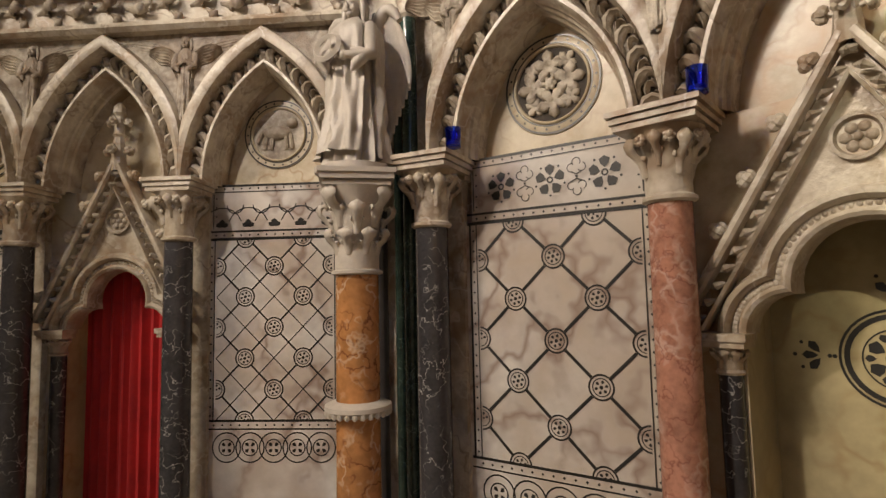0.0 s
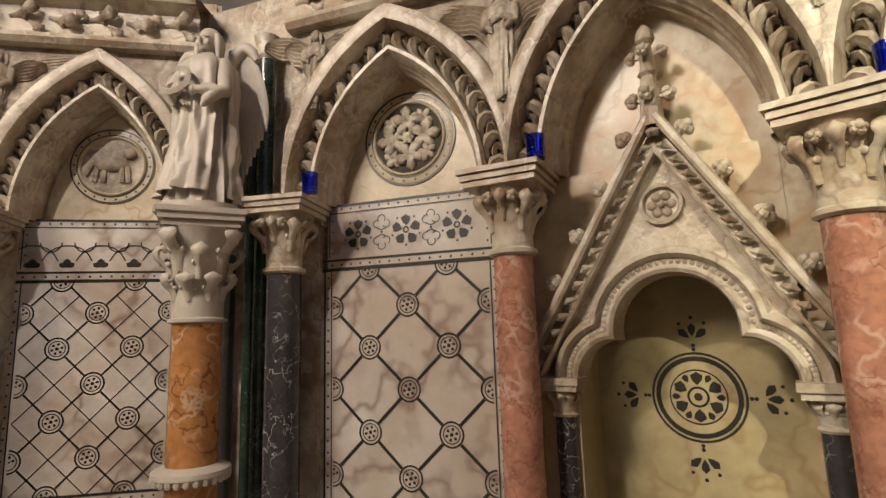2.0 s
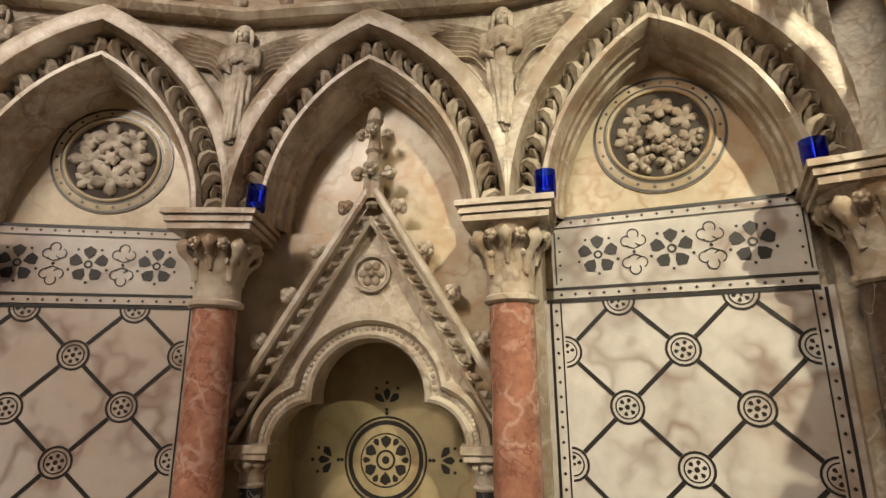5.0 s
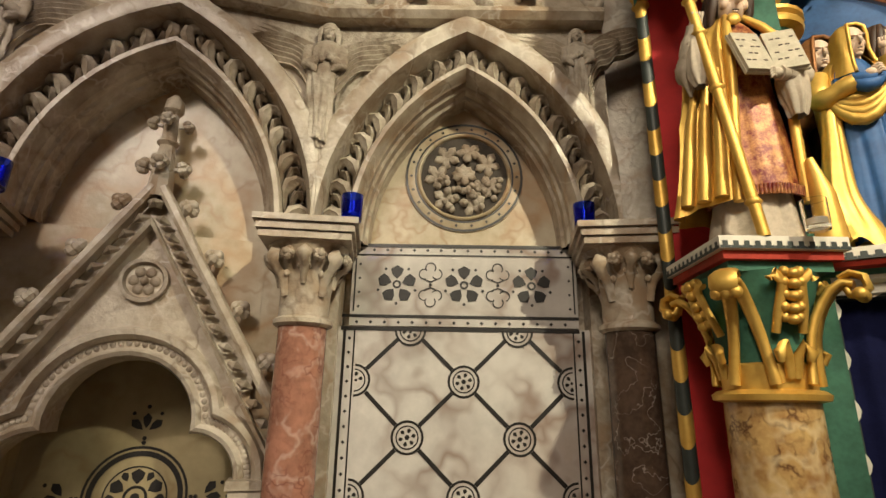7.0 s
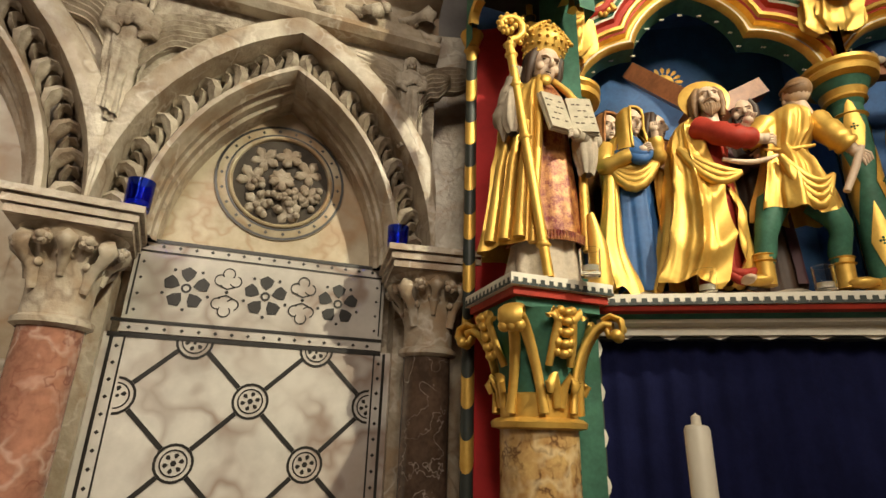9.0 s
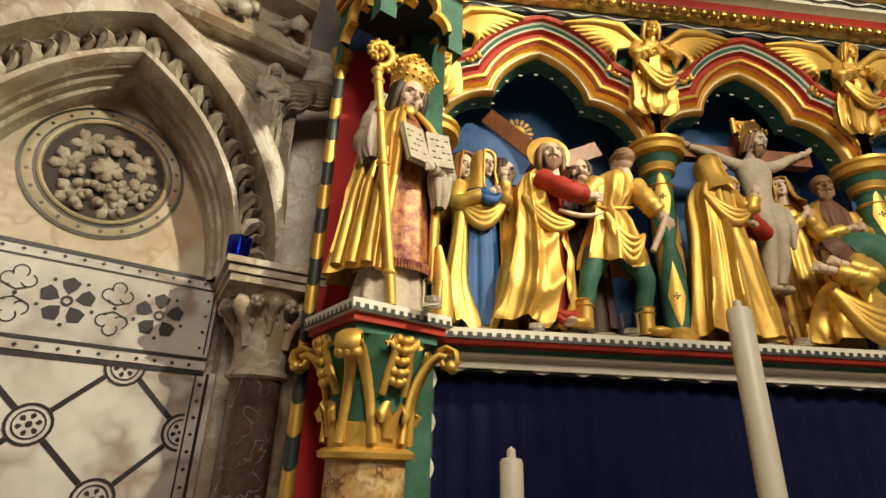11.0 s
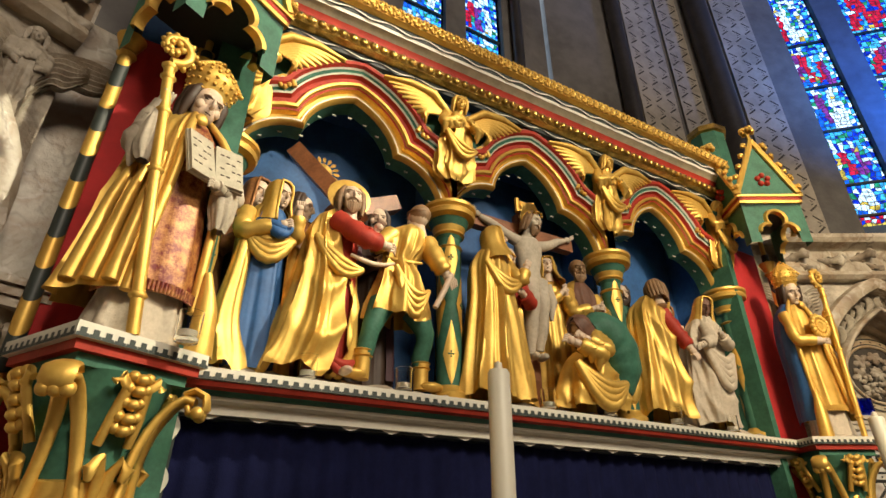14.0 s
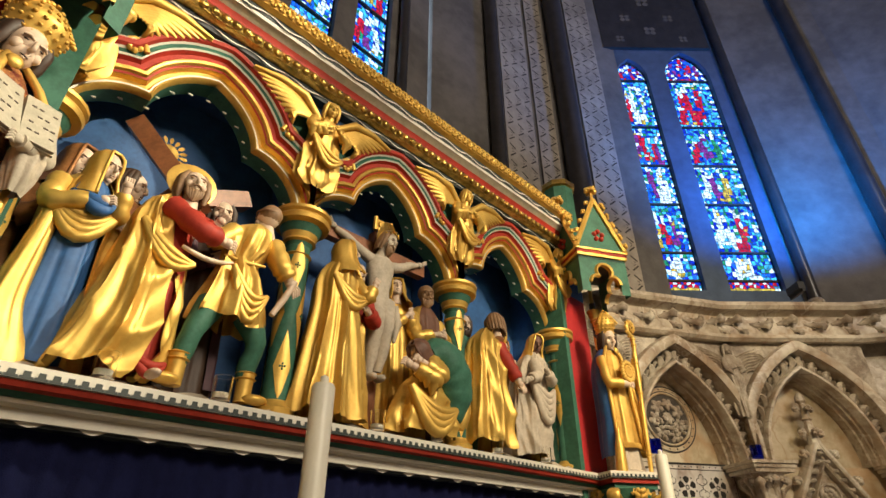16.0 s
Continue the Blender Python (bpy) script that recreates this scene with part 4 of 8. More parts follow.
    part("niche", nb, NICHE, parent, "shallow niche lined with yellow veined marble", smooth=False)
    for x in (-1, 1):
        cl = Shape().lathe([(0.045, 0.0), (0.045, 1.15)], 14, (x * 0.47 * k, -0.0, 0))
        part("colonnette", cl, BLACKM, parent, "slim black marble shaft")
        cp = Shape().lathe([(0.05, 1.15), (0.055, 1.16), (0.046, 1.17), (0.05, 1.22), (0.07, 1.26)], 14, (x * 0.47 * k, 0, 0))
        cp.box((x * 0.47 * k - 0.085, -0.085, 1.26), (x * 0.47 * k + 0.085, 0.03, 1.285))
        cp.box((x * 0.47 * k - 0.095, -0.095, 1.285), (x * 0.47 * k + 0.095, 0.03, 1.315))
        cpo = part("small_capital", cp, STONE, parent)
        for i in range(5):
            a = radians(180 + 45 * i)
            d = Vector((math.cos(a), math.sin(a), 0))
            leaf_at(CURL_LIGHT, cpo, Vector((x * 0.47 * k, 0, 1.185)) + d * 0.04, (0, 0, 1), d, 0.065)
    if curtain:
        c = Shape()
        n = 60
        c.grid([[(-e + 2 * e * i / n, 0.2 + 0.018 * math.sin(i * 1.1) + 0.01 * math.sin(i * 0.37), z) for i in range(n + 1)] for z in (0.02, 0.6, 1.2, 1.79)])
        part("curtain", c, CLOTHRED, parent, "plain red cloth curtain hung in the niche")
    else:
        md = Shape()
        w = 0.357
        for r0, r1 in ((0.183, 0.193), (0.155, 0.175), (0.112, 0.118), (0.035, 0.045)):
            ring(md, 0, 1.206, r0, r1, w, n=36)
        for i in range(6):
            a = radians(60 * i + 30)
            petal(md, 0, 1.206, a, 0.05, 0.108, 0.026, w)
            petal(md, 0, 1.206, a + radians(30), 0.07, 0.108, 0.014, w)
        disc(md, 0, 1.206, 0.018, w, 8)
        for i in range(4):
            a = radians(90 * i)
            cu, cz = 0.245 * math.cos(a), 1.206 + 0.245 * math.sin(a)
            for da in (-50, 0, 50):
                petal(md, cu, cz, a + radians(da), 0.015, 0.075, 0.017, w)
            for q in (0.205, 0.222, 0.345):
                disc(md, q * math.cos(a), 1.206 + q * math.sin(a), 0.009, w, 6)
            for da in (-35, 35):
                disc(md, cu + 0.09 * math.cos(a + radians(da)), cz + 0.09 * math.sin(a + radians(da)), 0.008, w, 6)
        part("medallion", md, INLAY, parent, "black inlaid medallion with leaf sprays", smooth=False)


def make_bay(name, m, hw, kind, style=0, stone=STONE, light=False):
    sa, c = (1.0, 0.39) if hw > 0.55 else (0.86, 0.51)
    texts = {"panel": "arcade bay of carved stone over an inlaid white marble panel", "fine": "arcade bay of pale stone over a fine black lattice inlay", "gable": "arcade bay with a crocketed gable over a marble niche", "curtain": "arcade bay with a gabled niche hung with red cloth"}
    b = thing(name, texts[kind], "wall bay", kind="structure", m=m)
    arch_parts(b, hw - (0.024 if hw > 0.55 else 0.001), sa, c, stone)
    if kind in ("panel", "fine"):
        s = wall_block(b, hw)
        part("wall_face", s, [STONE, TYMP], b, smooth=False)
        for x in (-1, 1):
            q = sorted((x * (hw - 0.145 if kind == "panel" else hw - 0.07), x * (hw - 0.003)))
            part("springer", Shape().box((q[0], -0.05, 2.10), (q[1], 0.09, 2.225)), STONE, b, smooth=False)
        if kind == "panel":
            inlay_panel(b)
        else:
            inlay_panel(b, hw=0.43, pu=0.185, pz=0.19, z0=1.687, rows=5, fine=True)
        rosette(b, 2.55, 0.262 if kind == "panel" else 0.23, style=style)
    else:
        gable_parts(b, hw, kind == "curtain")
    string_course(b, hw, True if hw > 0.55 else None)
    bw = 0.085 if kind in ("panel", "fine") else 0.375
    rear = Shape().box((-hw - 0.06, bw, 0), (hw + 0.06, bw + 0.2, ZTOP + 0.5))
    rear.box((-hw - 0.03, 0.075, 1.85), (hw + 0.03, 0.5, ZTOP + 0.5))
    part("masonry", rear, STONE, b, smooth=False)
    return b


bay_a = make_bay("wall_1", bay_pose(4), HALF, "panel", 0)
bay_b = make_bay("wall_2", bay_pose(3), HALF, "gable")
bay_c = make_bay("wall_3", bay_pose(2), HALF, "panel", 1)
bay_c2 = make_bay("wall_4", bay_pose(-2) @ Matrix.Translation((0.07, 0, 0)), HALF, "panel", 1)
bay_b2 = make_bay("wall_5", bay_pose(-3), HALF, "gable")
NW = 0.5075
bay_z = make_bay("wall_6", north_pose(-1.263), NW, "fine", 2)
bay_y = make_bay("wall_7", north_pose(-1.263 - 2 * NW), NW, "curtain")
bay_x = make_bay("wall_8", north_pose(-1.263 - 4 * NW), NW, "fine", 2)

# plain bays that close the apse behind the altarpiece and beyond the view
for i, (k, hw) in enumerate(((1, HALF), (-1, HALF), (-4, HALF), (-5, HALF), (-6, HALF), (0, 0.95))):
    s = Shape().box((-hw - 0.02, 0, 0), (hw + 0.02, 0.4, ZTOP + 0.3))
    b = solo("wall_%d" % (9 + i), s, STONE, "plain stone wall of the apse", "wall", kind="structure", m=bay_pose(k), smooth=False)
    if k < -1:
        string_course(b, HALF)

# pier between the straight wall and the apse
pier = thing("wall_15", "stone pier with dark green marble shafts", "pier", kind="structure", m=bay_pose(4))
part("pier_face", Shape().box((-1.32, 0.0, 0), (-0.60, 0.5, ZTOP + 0.4)), STONE, pier, smooth=False)
for u, w, r, mt, nm in ((-0.80, -0.09, 0.046, GREENM, "dark green marble shaft"), (-0.93, -0.03, 0.03, GREENM, ""), (-1.05, -0.06, 0.04, DARKST, "")):
    part("shaft", Shape().lathe([(r, 0), (r, 3.2)], 18, (u, w, 0)), mt, pier, nm)
for u, r in ((-0.80, 0.046),):
    part("shaft_capital", Shape().lathe([(r, 3.08), (r * 1.3, 3.1), (r * 1.1, 3.12), (r * 1.5, 3.2), (r * 1.6, 3.22)], 18, (u, -0.09, 0)), STONE, pier)

# columns of the arcade
def jcol(k, label, mt, leaf=None):
    x, y = corner(k, -0.20)
    turn = STEP * (k - 0.5)
    return column("column", label, (x, y), turn, mt)


column("column", "black marble shaft with a carved leaf capital beside the pier", corner(5, -0.20), STEP * 4.5, BLACKM)
jcol(4, "pink marble column with a carved leaf capital", PINK)
jcol(3, "red marble column with a carved leaf capital", PINK)
jcol(2, "dark brown marble column with a carved leaf capital", BROWNM)
jcol(-2, "pink marble column with a carved leaf capital", PINK)
jcol(-1, "dark brown marble column with a carved leaf capital", BROWNM)
jcol(-3, "pink marble column with a carved leaf capital", PINK)
for x in (-1.263 - NW, -1.263 - 3 * NW, -1.263 - 5 * NW):
    column("column", "black marble column with a pale carved capital", (x, CY + AP - 0.2), 90, BLACKM, r=0.082, wid=0.31)

# reliefs in the spandrels
for k in (3.5, 2.5, 4.36, 1.60, -2.5, -1.6):
    a = radians(STEP * k)
    cy = CY if k > 0 else 2 * YC - CY
    n = Vector((math.cos(a), math.sin(a), 0))
    t = Vector((math.sin(a), -math.cos(a), 0))
    p = Vector((CX, cy, ZTOP + 0.0)) + n * (AP + 0.03)
    m = Matrix(((t.x, n.x, 0, p.x), (t.y, n.y, 0, p.y), (0, 0, 1, p.z), (0, 0, 0, 1)))
    angel_relief(m @ Matrix.Translation((0, -0.19, -0.02)), CARVED, 0.60 if k in (3.5, 2.5, -2.5) else 0.45, 0.52 if k in (3.5, 2.5, -2.5) else 0.28, 0.21, seed=int(k * 2) + 8, wide=1.0)
for x in (-1.263 - NW, -1.263 - 3 * NW):
    m = north_pose(x)
    angel_relief(Matrix.Translation((0, -0.16, ZTOP - 0.02)) @ m, CARVED, 0.55, 0.38, seed=3)

# votive glasses on the capitals
for x, y in ((-0.089, 2.541), (0.838, 1.946), (1.607, 1.134), (2.078, 0.421), (1.986, -4.015), (1.561, -4.745)):
    votive((x, y), ZCAP + 0.001, BLUEGLASS, "cobalt blue glass votive holder on a capital")


# ---- upper walls with windows ----
def mosaic(mid, a, z0, z1, w, band, spring, rnd):
    """Leaded pieces of one pane: a beaded border, a blue ground and robed shapes. band: which pane from the sill up."""
    s = Shape()
    cols = max(8, int(2 * a / 0.034))
    rows = max(2, int(round((z1 - z0) / 0.042)))
    # robed shapes: middle, foot, height, half width, colour
    tall = z1 - z0
    robes = []
    if band in (2, 3, 4, 5):
        x = -0.55
        while x < 0.6:
            robes.append((x, z0 + rnd.uniform(0.0, 0.18) * tall, tall * rnd.uniform(0.6, 0.92), rnd.uniform(0.16, 0.24), rnd.choice((3, 4, 4, 5, 3, 1, 7, 6))))
            x += rnd.uniform(0.30, 0.5)
    elif band == 1:
        robes.append((rnd.uniform(-0.2, 0.2), z0 + 0.02, tall * 0.8, 0.5, 3))

    def lattice(i, j):
        g = random.Random(i * 131 + j * 7 + int(97 * z0))
        e = 0.44 if 0 < i < cols and 0 < j < rows else 0.0
        return (-1 + 2 * (i + e * g.uniform(-1, 1)) / cols, z0 + (z1 - z0) * (j + e * g.uniform(-1, 1)) / rows)

    def limit(z):
        """Half width of the opening at this height."""
        if z <= spring:
            return 1.0
        q = (z - spring) / a
        return max(0.0, math.sqrt(max(0.0, 3.61 - q * q)) - 0.9)

    for i in range(cols):
        for j in range(rows):
            c = [lattice(i, j), lattice(i + 1, j), lattice(i + 1, j + 1), lattice(i, j + 1)]
            c = [(max(-limit(z), min(limit(z), x)), z) for x, z in c]
            x, z = sum(q[0] for q in c) / 4, sum(q[1] for q in c) / 4
            if max(q[0] for q in c) - min(q[0] for q in c) < 0.01:
                continue
            if abs(x) > 0.82 * limit(z):
                col = (3, 2, 0)[(j + band) % 3]
            elif band == 0:
                col = 6 if j == 0 else (4, 3, 4, 0)[(i + j) % 4]
            elif j == rows - 1 and band in (3, 5):
                col = rnd.choice((3, 2, 2, 1))
            elif band == 6:
                col = rnd.choice((0, 0, 1, 3, 7, 4))
            else:
                col = rnd.choice((0, 0, 1, 1, 2, 2, 2, 3, 5))
                for rx, rz, rh, rw, rc in robes:
                    f = (z - rz) / rh
                    if 0 <= f <= 1 and abs(x - rx + 0.1 * math.sin(5 * f + 9 * rx)) < rw * (1 - 0.6 * f):
                        col = rc if f < 0.8 else 3
                        if rnd.random() < 0.12:
                            col = rnd.choice((0, 3, 6))
            ins = [(x + (q[0] - x) * 0.86, z + (q[1] - z) * 0.86) for q in c]
            P = lambda q: (mid + a * q[0], w, q[1])
            s.poly([P(q) for q in ins], col)
            for q in range(4):
                s.poly([P(c[q]), P(c[(q + 1) % 4]), P(ins[(q + 1) % 4]), P(ins[q])], 8)
    return s


def upper_wall(name, k, hw, window=None):
    """The wall above the string course. window: list of (u0, u1) lancets."""
    w, z0, z1 = 0.36, ZTOP + 0.5, 9.6
    hh = (AP + w) * math.tan(radians(STEP / 2)) if k else hw
    b = thing(name, "grey plastered upper wall of the apse", "wall", kind="structure", m=bay_pose(k))
    s = Shape()
    if not window:
        s.box((-hh, w, z0), (hh, w + 0.3, z1))
        part("wall_face", s, PLASTER, b, smooth=False)
        return b
    sill, spring = 3.9, 6.95
    us = [-hh]
    for u0, u1 in window:
        us += [u0, u1]
    us.append(hh)
    s.box((-hh, w, z0), (hh, w + 0.09, sill))
    for i in range(0, len(us), 2):
        s.box((us[i], w, sill), (us[i + 1], w + 0.09, z1))
    for u0, u1 in window:
        mid, a = (u0 + u1) / 2, (u1 - u0) / 2
        pts = [(mid + u, z) for u, z in arc(a, 8, a * 0.9, spring)]
        s.grid([[(u, w, z) for u, z in pts], [(u, w, z1) for u, z in pts]])
        s.grid([[(u, w, z) for u, z in pts], [(u, w + 0.09, z) for u, z in pts]])
    # the window wall carries some of the blue light in its colour
    part("wall_face", s, BLUELIT if k == -3 else PLASTER, b, smooth=False)
    for u0, u1 in window:
        mid, a = (u0 + u1) / 2, (u1 - u0) / 2
        win = part("lancet", Shape().grid([[(u + mid, w + 0.05, z), (u + mid, w + 0.09, z)] for u, z in [(-a, sill)] + arc(a, 8, a * 0.9, spring) + [(a, sill)]]), IRON, b, "stained glass lancet, mostly blue with red and white")
        rnd = random.Random(int(1000 * (mid + 3)) + int(abs(k)))
        cuts = [sill + 0.02, 4.05, 4.38, 5.0, 5.55, 6.15, spring, spring + 1.66 * a]
        for n_, (z0_, z1_) in enumerate(zip(cuts, cuts[1:])):
            part("pane", mosaic(mid, a, z0_, z1_ - 0.02, w + 0.07, n_, spring, rnd), PANES + [IRON], win, smooth=False)
            part("saddle_bar", Shape().box((u0, w + 0.055, z1_ - 0.02), (u1, w + 0.085, z1_)) if z1_ <= spring else Shape().box((mid - 0.02, w + 0.055, z1_ - 0.02), (mid + 0.02, w + 0.085, z1_)), IRON, win, smooth=False)
    if k == -3:
        # flat slab for the tracery; its dark colour holds the shade up there
        tr = Shape().box((-0.80, w - 0.05, 7.45), (0.62, w - 0.004, 8.9))
        tracery = part("tracery", tr, DARKST, b, "tracery over the lancets, a slab with its shade in the colour", smooth=False)
        # gleams in the tracery, painted as pale flat quatrefoils
        for u, z, r in ((-0.55, 7.62, 0.05), (0.30, 7.62, 0.05), (-0.12, 7.78, 0.07), (-0.42, 8.05, 0.06), (0.18, 8.05, 0.06), (-0.12, 8.4, 0.08)):
            g = Shape()
            for q in range(4):
                a = math.pi / 2 * q + 0.785
                disc(g, u + 0.8 * r * math.cos(a), z + 0.8 * r * math.sin(a), 0.55 * r, w - 0.054, 10)
            part("quatrefoil", g, PLASTER, tracery, "flat pale quatrefoil painted in for a gleam", smooth=False)
    sky_b = Shape().poly([(-1.6, 1.3, 3.4), (3.4, 1.3, 3.4), (3.4, 1.3, 10.5), (-1.6, 1.3, 10.5)])
    solo("backdrop_%d" % (abs(int(k)) + 1), sky_b, DAY, "bright daylight outside the window", "sky", kind="structure", m=bay_pose(k), smooth=False)
    return b


upper_wall("upper_wall_1", -3, HALF, [(-0.69, -0.29), (-0.05, 0.52)])
upper_wall("upper_wall_2", 0, 1.0, [(-0.5, -0.1), (0.1, 0.5)])
for i, k in enumerate((4, 3, 2, 1, -1, -2, -4, -5, -6)):
    upper_wall("upper_wall_%d" % (3 + i), k, HALF)
solo("upper_wall_12", Shape().box((-8, 0.36, ZTOP + 0.5), (3.2, 0.66, 9.6)), PLASTER, "grey plastered upper wall of the chancel", "wall", kind="structure", m=north_pose(-1.931), smooth=False)

# the flood lamp on the string course
fl = thing("flood_lamp", "small black flood lamp on the stone ledge", "lamp", m=Matrix.Translation(FLOOD) @ pose(0, 0, 0, 0, 0, -45))
part("housing", Shape().box((-0.09, -0.03, 0.0), (0.09, 0.03, 0.07)), IRON, fl, smooth=False)
part("bracket", Shape().box((-0.1, -0.012, -0.03), (0.1, 0.012, 0.0)), IRON, fl, smooth=False)

# dark marble shafts on the upper walls
for k, u, r in ((4, -0.62, 0.07), (3, -0.62, 0.07), (2, -0.62, 0.07), (0, 0.62, 0.05), (-1, 0.10, 0.075), (-2, -0.22, 0.12), (-3, 0.72, 0.06), (-4, 0.3, 0.08)):
    p = bay_pose(k) @ Vector((u, 0.30, 0))
    sh = thing("wall_shaft", "tall dark marble wall shaft with a moulded base", "shaft", "wall shafts", "structure", m=Matrix.Translation((p.x, p.y, 0)))
    part("shaft", Shape().lathe([(r, ZTOP + 0.62), (r, 9.4)], 18), DARKST, sh)
    part("base", Shape().lathe([(r * 1.5, ZTOP + 0.42), (r * 1.5, ZTOP + 0.54), (r * 1.15, ZTOP + 0.57), (r * 1.3, ZTOP + 0.60), (r, ZTOP + 0.63)], 18), STONE, sh)

# incised diaper pattern beside the window, the shade in its cuts drawn as flat dark strokes
for k, u0, u1 in ((-1, 0.24, 0.64), (-2, -0.62, -0.40), (-2, -0.02, 0.34)):
    panel = thing("diaper_panel", "pale stone panel with dark strokes drawn for a lattice of slots", "wall panel", kind="structure", m=bay_pose(k))
    part("panel_face", Shape().box((u0, 0.335, ZTOP + 0.5), (u1, 0.37, 9.4)), DIAPER, panel, smooth=False)
    d = Shape()
    nu = max(2, int((u1 - u0) / 0.105))
    z, row = ZTOP + 0.6, 0
    while z < 8.2:
        for i in range(nu):
            u = u0 + (i + 0.5) * (u1 - u0) / nu
            sg = 1 if (i + row) % 2 else -1
            stroke(d, u - 0.036, z - 0.03 * sg, u + 0.036, z + 0.03 * sg, 0.016, 0.333)
            stroke(d, u - 0.012, z + 0.03 * sg, u + 0.012, z + 0.045 * sg, 0.008, 0.333)
        z += 0.11
        row += 1
    tagged(part("slots", d, RECESS_SHADE, panel, smooth=False), kind="stuff")

# floor, ceiling and far walls
solo("floor", Shape().box((-12, -12, -0.2), (5, 5, 0)), FLOOR, "stone floor of the chancel", "floor", kind="structure", smooth=False)
solo("ceiling", Shape().box((-12, -12, 9.6), (5, 5, 9.8)), PLASTER, "dark vault far above", "ceiling", kind="structure", smooth=False)
solo("wall_16", Shape().box((-12, CY + AP, 0), (-1.263 - 5 * NW, CY + AP + 0.4, ZTOP + 0.5)), STONE, "stone wall of the chancel", "wall", kind="structure", smooth=False)
solo("wall_17", Shape().box((-12, -7.4, 0), (-1.9, -6.85, 9.6)), STONE, "stone wall across the chancel", "wall", kind="structure", smooth=False)
solo("wall_18", Shape().box((-12.2, -8, 0), (-12, 4, 9.6)), STONE, "far end wall of the chancel", "wall", kind="structure", smooth=False)

# ---- the altarpiece ----
def r_pose():
    """u to the right along the altarpiece, w into it, z up."""
    return Matrix(((0, 1, 0, RX), (-1, 0, 0, RY), (0, 0, 1, 0), (0, 0, 0, 1)))


altar = thing("altarpiece", "gilded and painted stone altarpiece with three lobed arches", "altarpiece", m=r_pose())
UW = 1.5 * PITCH + 0.06
ZL = 2.0          # the ledge

body = Shape()
body.box((-UW, 0.36, 0.0), (UW, 0.5, 3.66))
body.box((-UW, 0.0, 0.0), (UW, 0.36, ZL - 0.05))
part("body", body, RAWSTONE, altar, smooth=False)
for i in (-1, 0, 1):
    bk = Shape().box((i * PITCH - 0.475, 0.335, ZL), (i * PITCH + 0.475, 0.358, 3.5))
    part("niche_back", bk, BLUE, altar, "blue painted back of an arch", smooth=False)
part("niche_vault", Shape().box((-UW, -0.03, 3.44), (UW, 0.36, 3.5)), BLUE, altar, smooth=False)
for i in (-1.5, -0.5, 0.5, 1.5):
    part("niche_divider", Shape().box((i * PITCH - 0.012, 0.1, ZL), (i * PITCH + 0.012, 0.335, 3.44)), BLUE, altar, smooth=False)

# ledge
led = Shape().box((-UW, -0.19, ZL - 0.035), (UW, 0.36, ZL))
part("ledge", led, WHITE, altar, smooth=False)
n = 96
zig = Shape()
for i in range(n):
    u = -UW + (i + 0.5) * 2 * UW / n
    h = UW / n
    zig.poly([(u - h, -0.1925, ZL - 0.034), (u + h, -0.1925, ZL - 0.034), (u + h * 0.95, -0.1925, ZL - 0.026), (u + h * 0.55, -0.1925, ZL - 0.026), (u + h * 0.5, -0.1925, ZL - 0.014), (u - h * 0.5, -0.1925, ZL - 0.014), (u - h * 0.55, -0.1925, ZL - 0.026), (u - h * 0.95, -0.1925, ZL - 0.026)])
tagged(part("stepped_band", zig, DARKP, altar, smooth=False), kind="stuff")
for nm, prof, mt in (("red_band", [(-0.185, ZL - 0.036), (-0.178, ZL - 0.05), (-0.16, ZL - 0.056)], RED), ("green_band", [(-0.16, ZL - 0.056), (-0.15, ZL - 0.064), (-0.135, ZL - 0.068)], GREEN), ("white_band", [(-0.135, ZL - 0.068), (-0.13, ZL - 0.078), (-0.10, ZL - 0.084), (-0.10, ZL - 0.112), (-0.07, ZL - 0.112)], WHITE)):
    part(nm, Shape().grid([[(-UW, w, z), (UW, w, z)] for w, z in prof]), mt, altar)


def ribbon(parent, p0, p1, wid, normal, waves, material, name="ribbon"):
    """A wavy band between two lines."""
    p0, p1, nrm = Vector(p0), Vector(p1), Vector(normal)
    d = (p1 - p0).normalized()
    side = nrm.cross(d).normalized()
    s = Shape()
    m = waves * 8
    rows = [[], []]
    for i in range(m + 1):
        t = i / m
        k = math.sin(2 * math.pi * waves * t)
        q = p0.lerp(p1, t) + nrm * 0.002
        rows[0].append(q + side * wid * (0.5 * k - 0.22 - 0.2))
        rows[1].append(q + side * wid * (0.5 * k + 0.22 - 0.2))
    s.grid(rows)
    return part(name, s, material, parent, smooth=False)


zd = 1.91
fr = Shape()
fr.box((-1.45, -0.085, zd - 0.03), (1.45, 0.0, zd + 0.0))
for x in (-1, 1):
    fr.box(tuple(sorted((x * 1.405, x * 1.45)))[:1] + (-0.085, 0.3), tuple(sorted((x * 1.405, x * 1.45)))[1:] + (0.0, zd - 0.03))
part("panel_frame", fr, DARKP, altar, smooth=False)
ribbon(altar, (-1.44, -0.086, zd - 0.01), (1.44, -0.086, zd - 0.01), 0.026, (0, -1, 0), 20, WHITE)
for x in (-1, 1):
    ribbon(altar, (x * 1.425, -0.086, 0.4), (x * 1.425, -0.086, zd - 0.03), 0.03, (0, -1, 0), 11, WHITE)
    part("frame_edge", Shape().box((x * 1.46 - 0.012, -0.09, 0.3), (x * 1.46 + 0.012, 0.0, zd)), WHITE, altar, smooth=False)
cl = Shape()
m = 240
cl.grid([[(-1.405 + 2.81 * i / m, -0.03 + 0.008 * math.sin(i * 0.9) + 0.005 * math.sin(i * 0.23), z) for i in range(m + 1)] for z in (0.9, 1.4, zd - 0.02)])
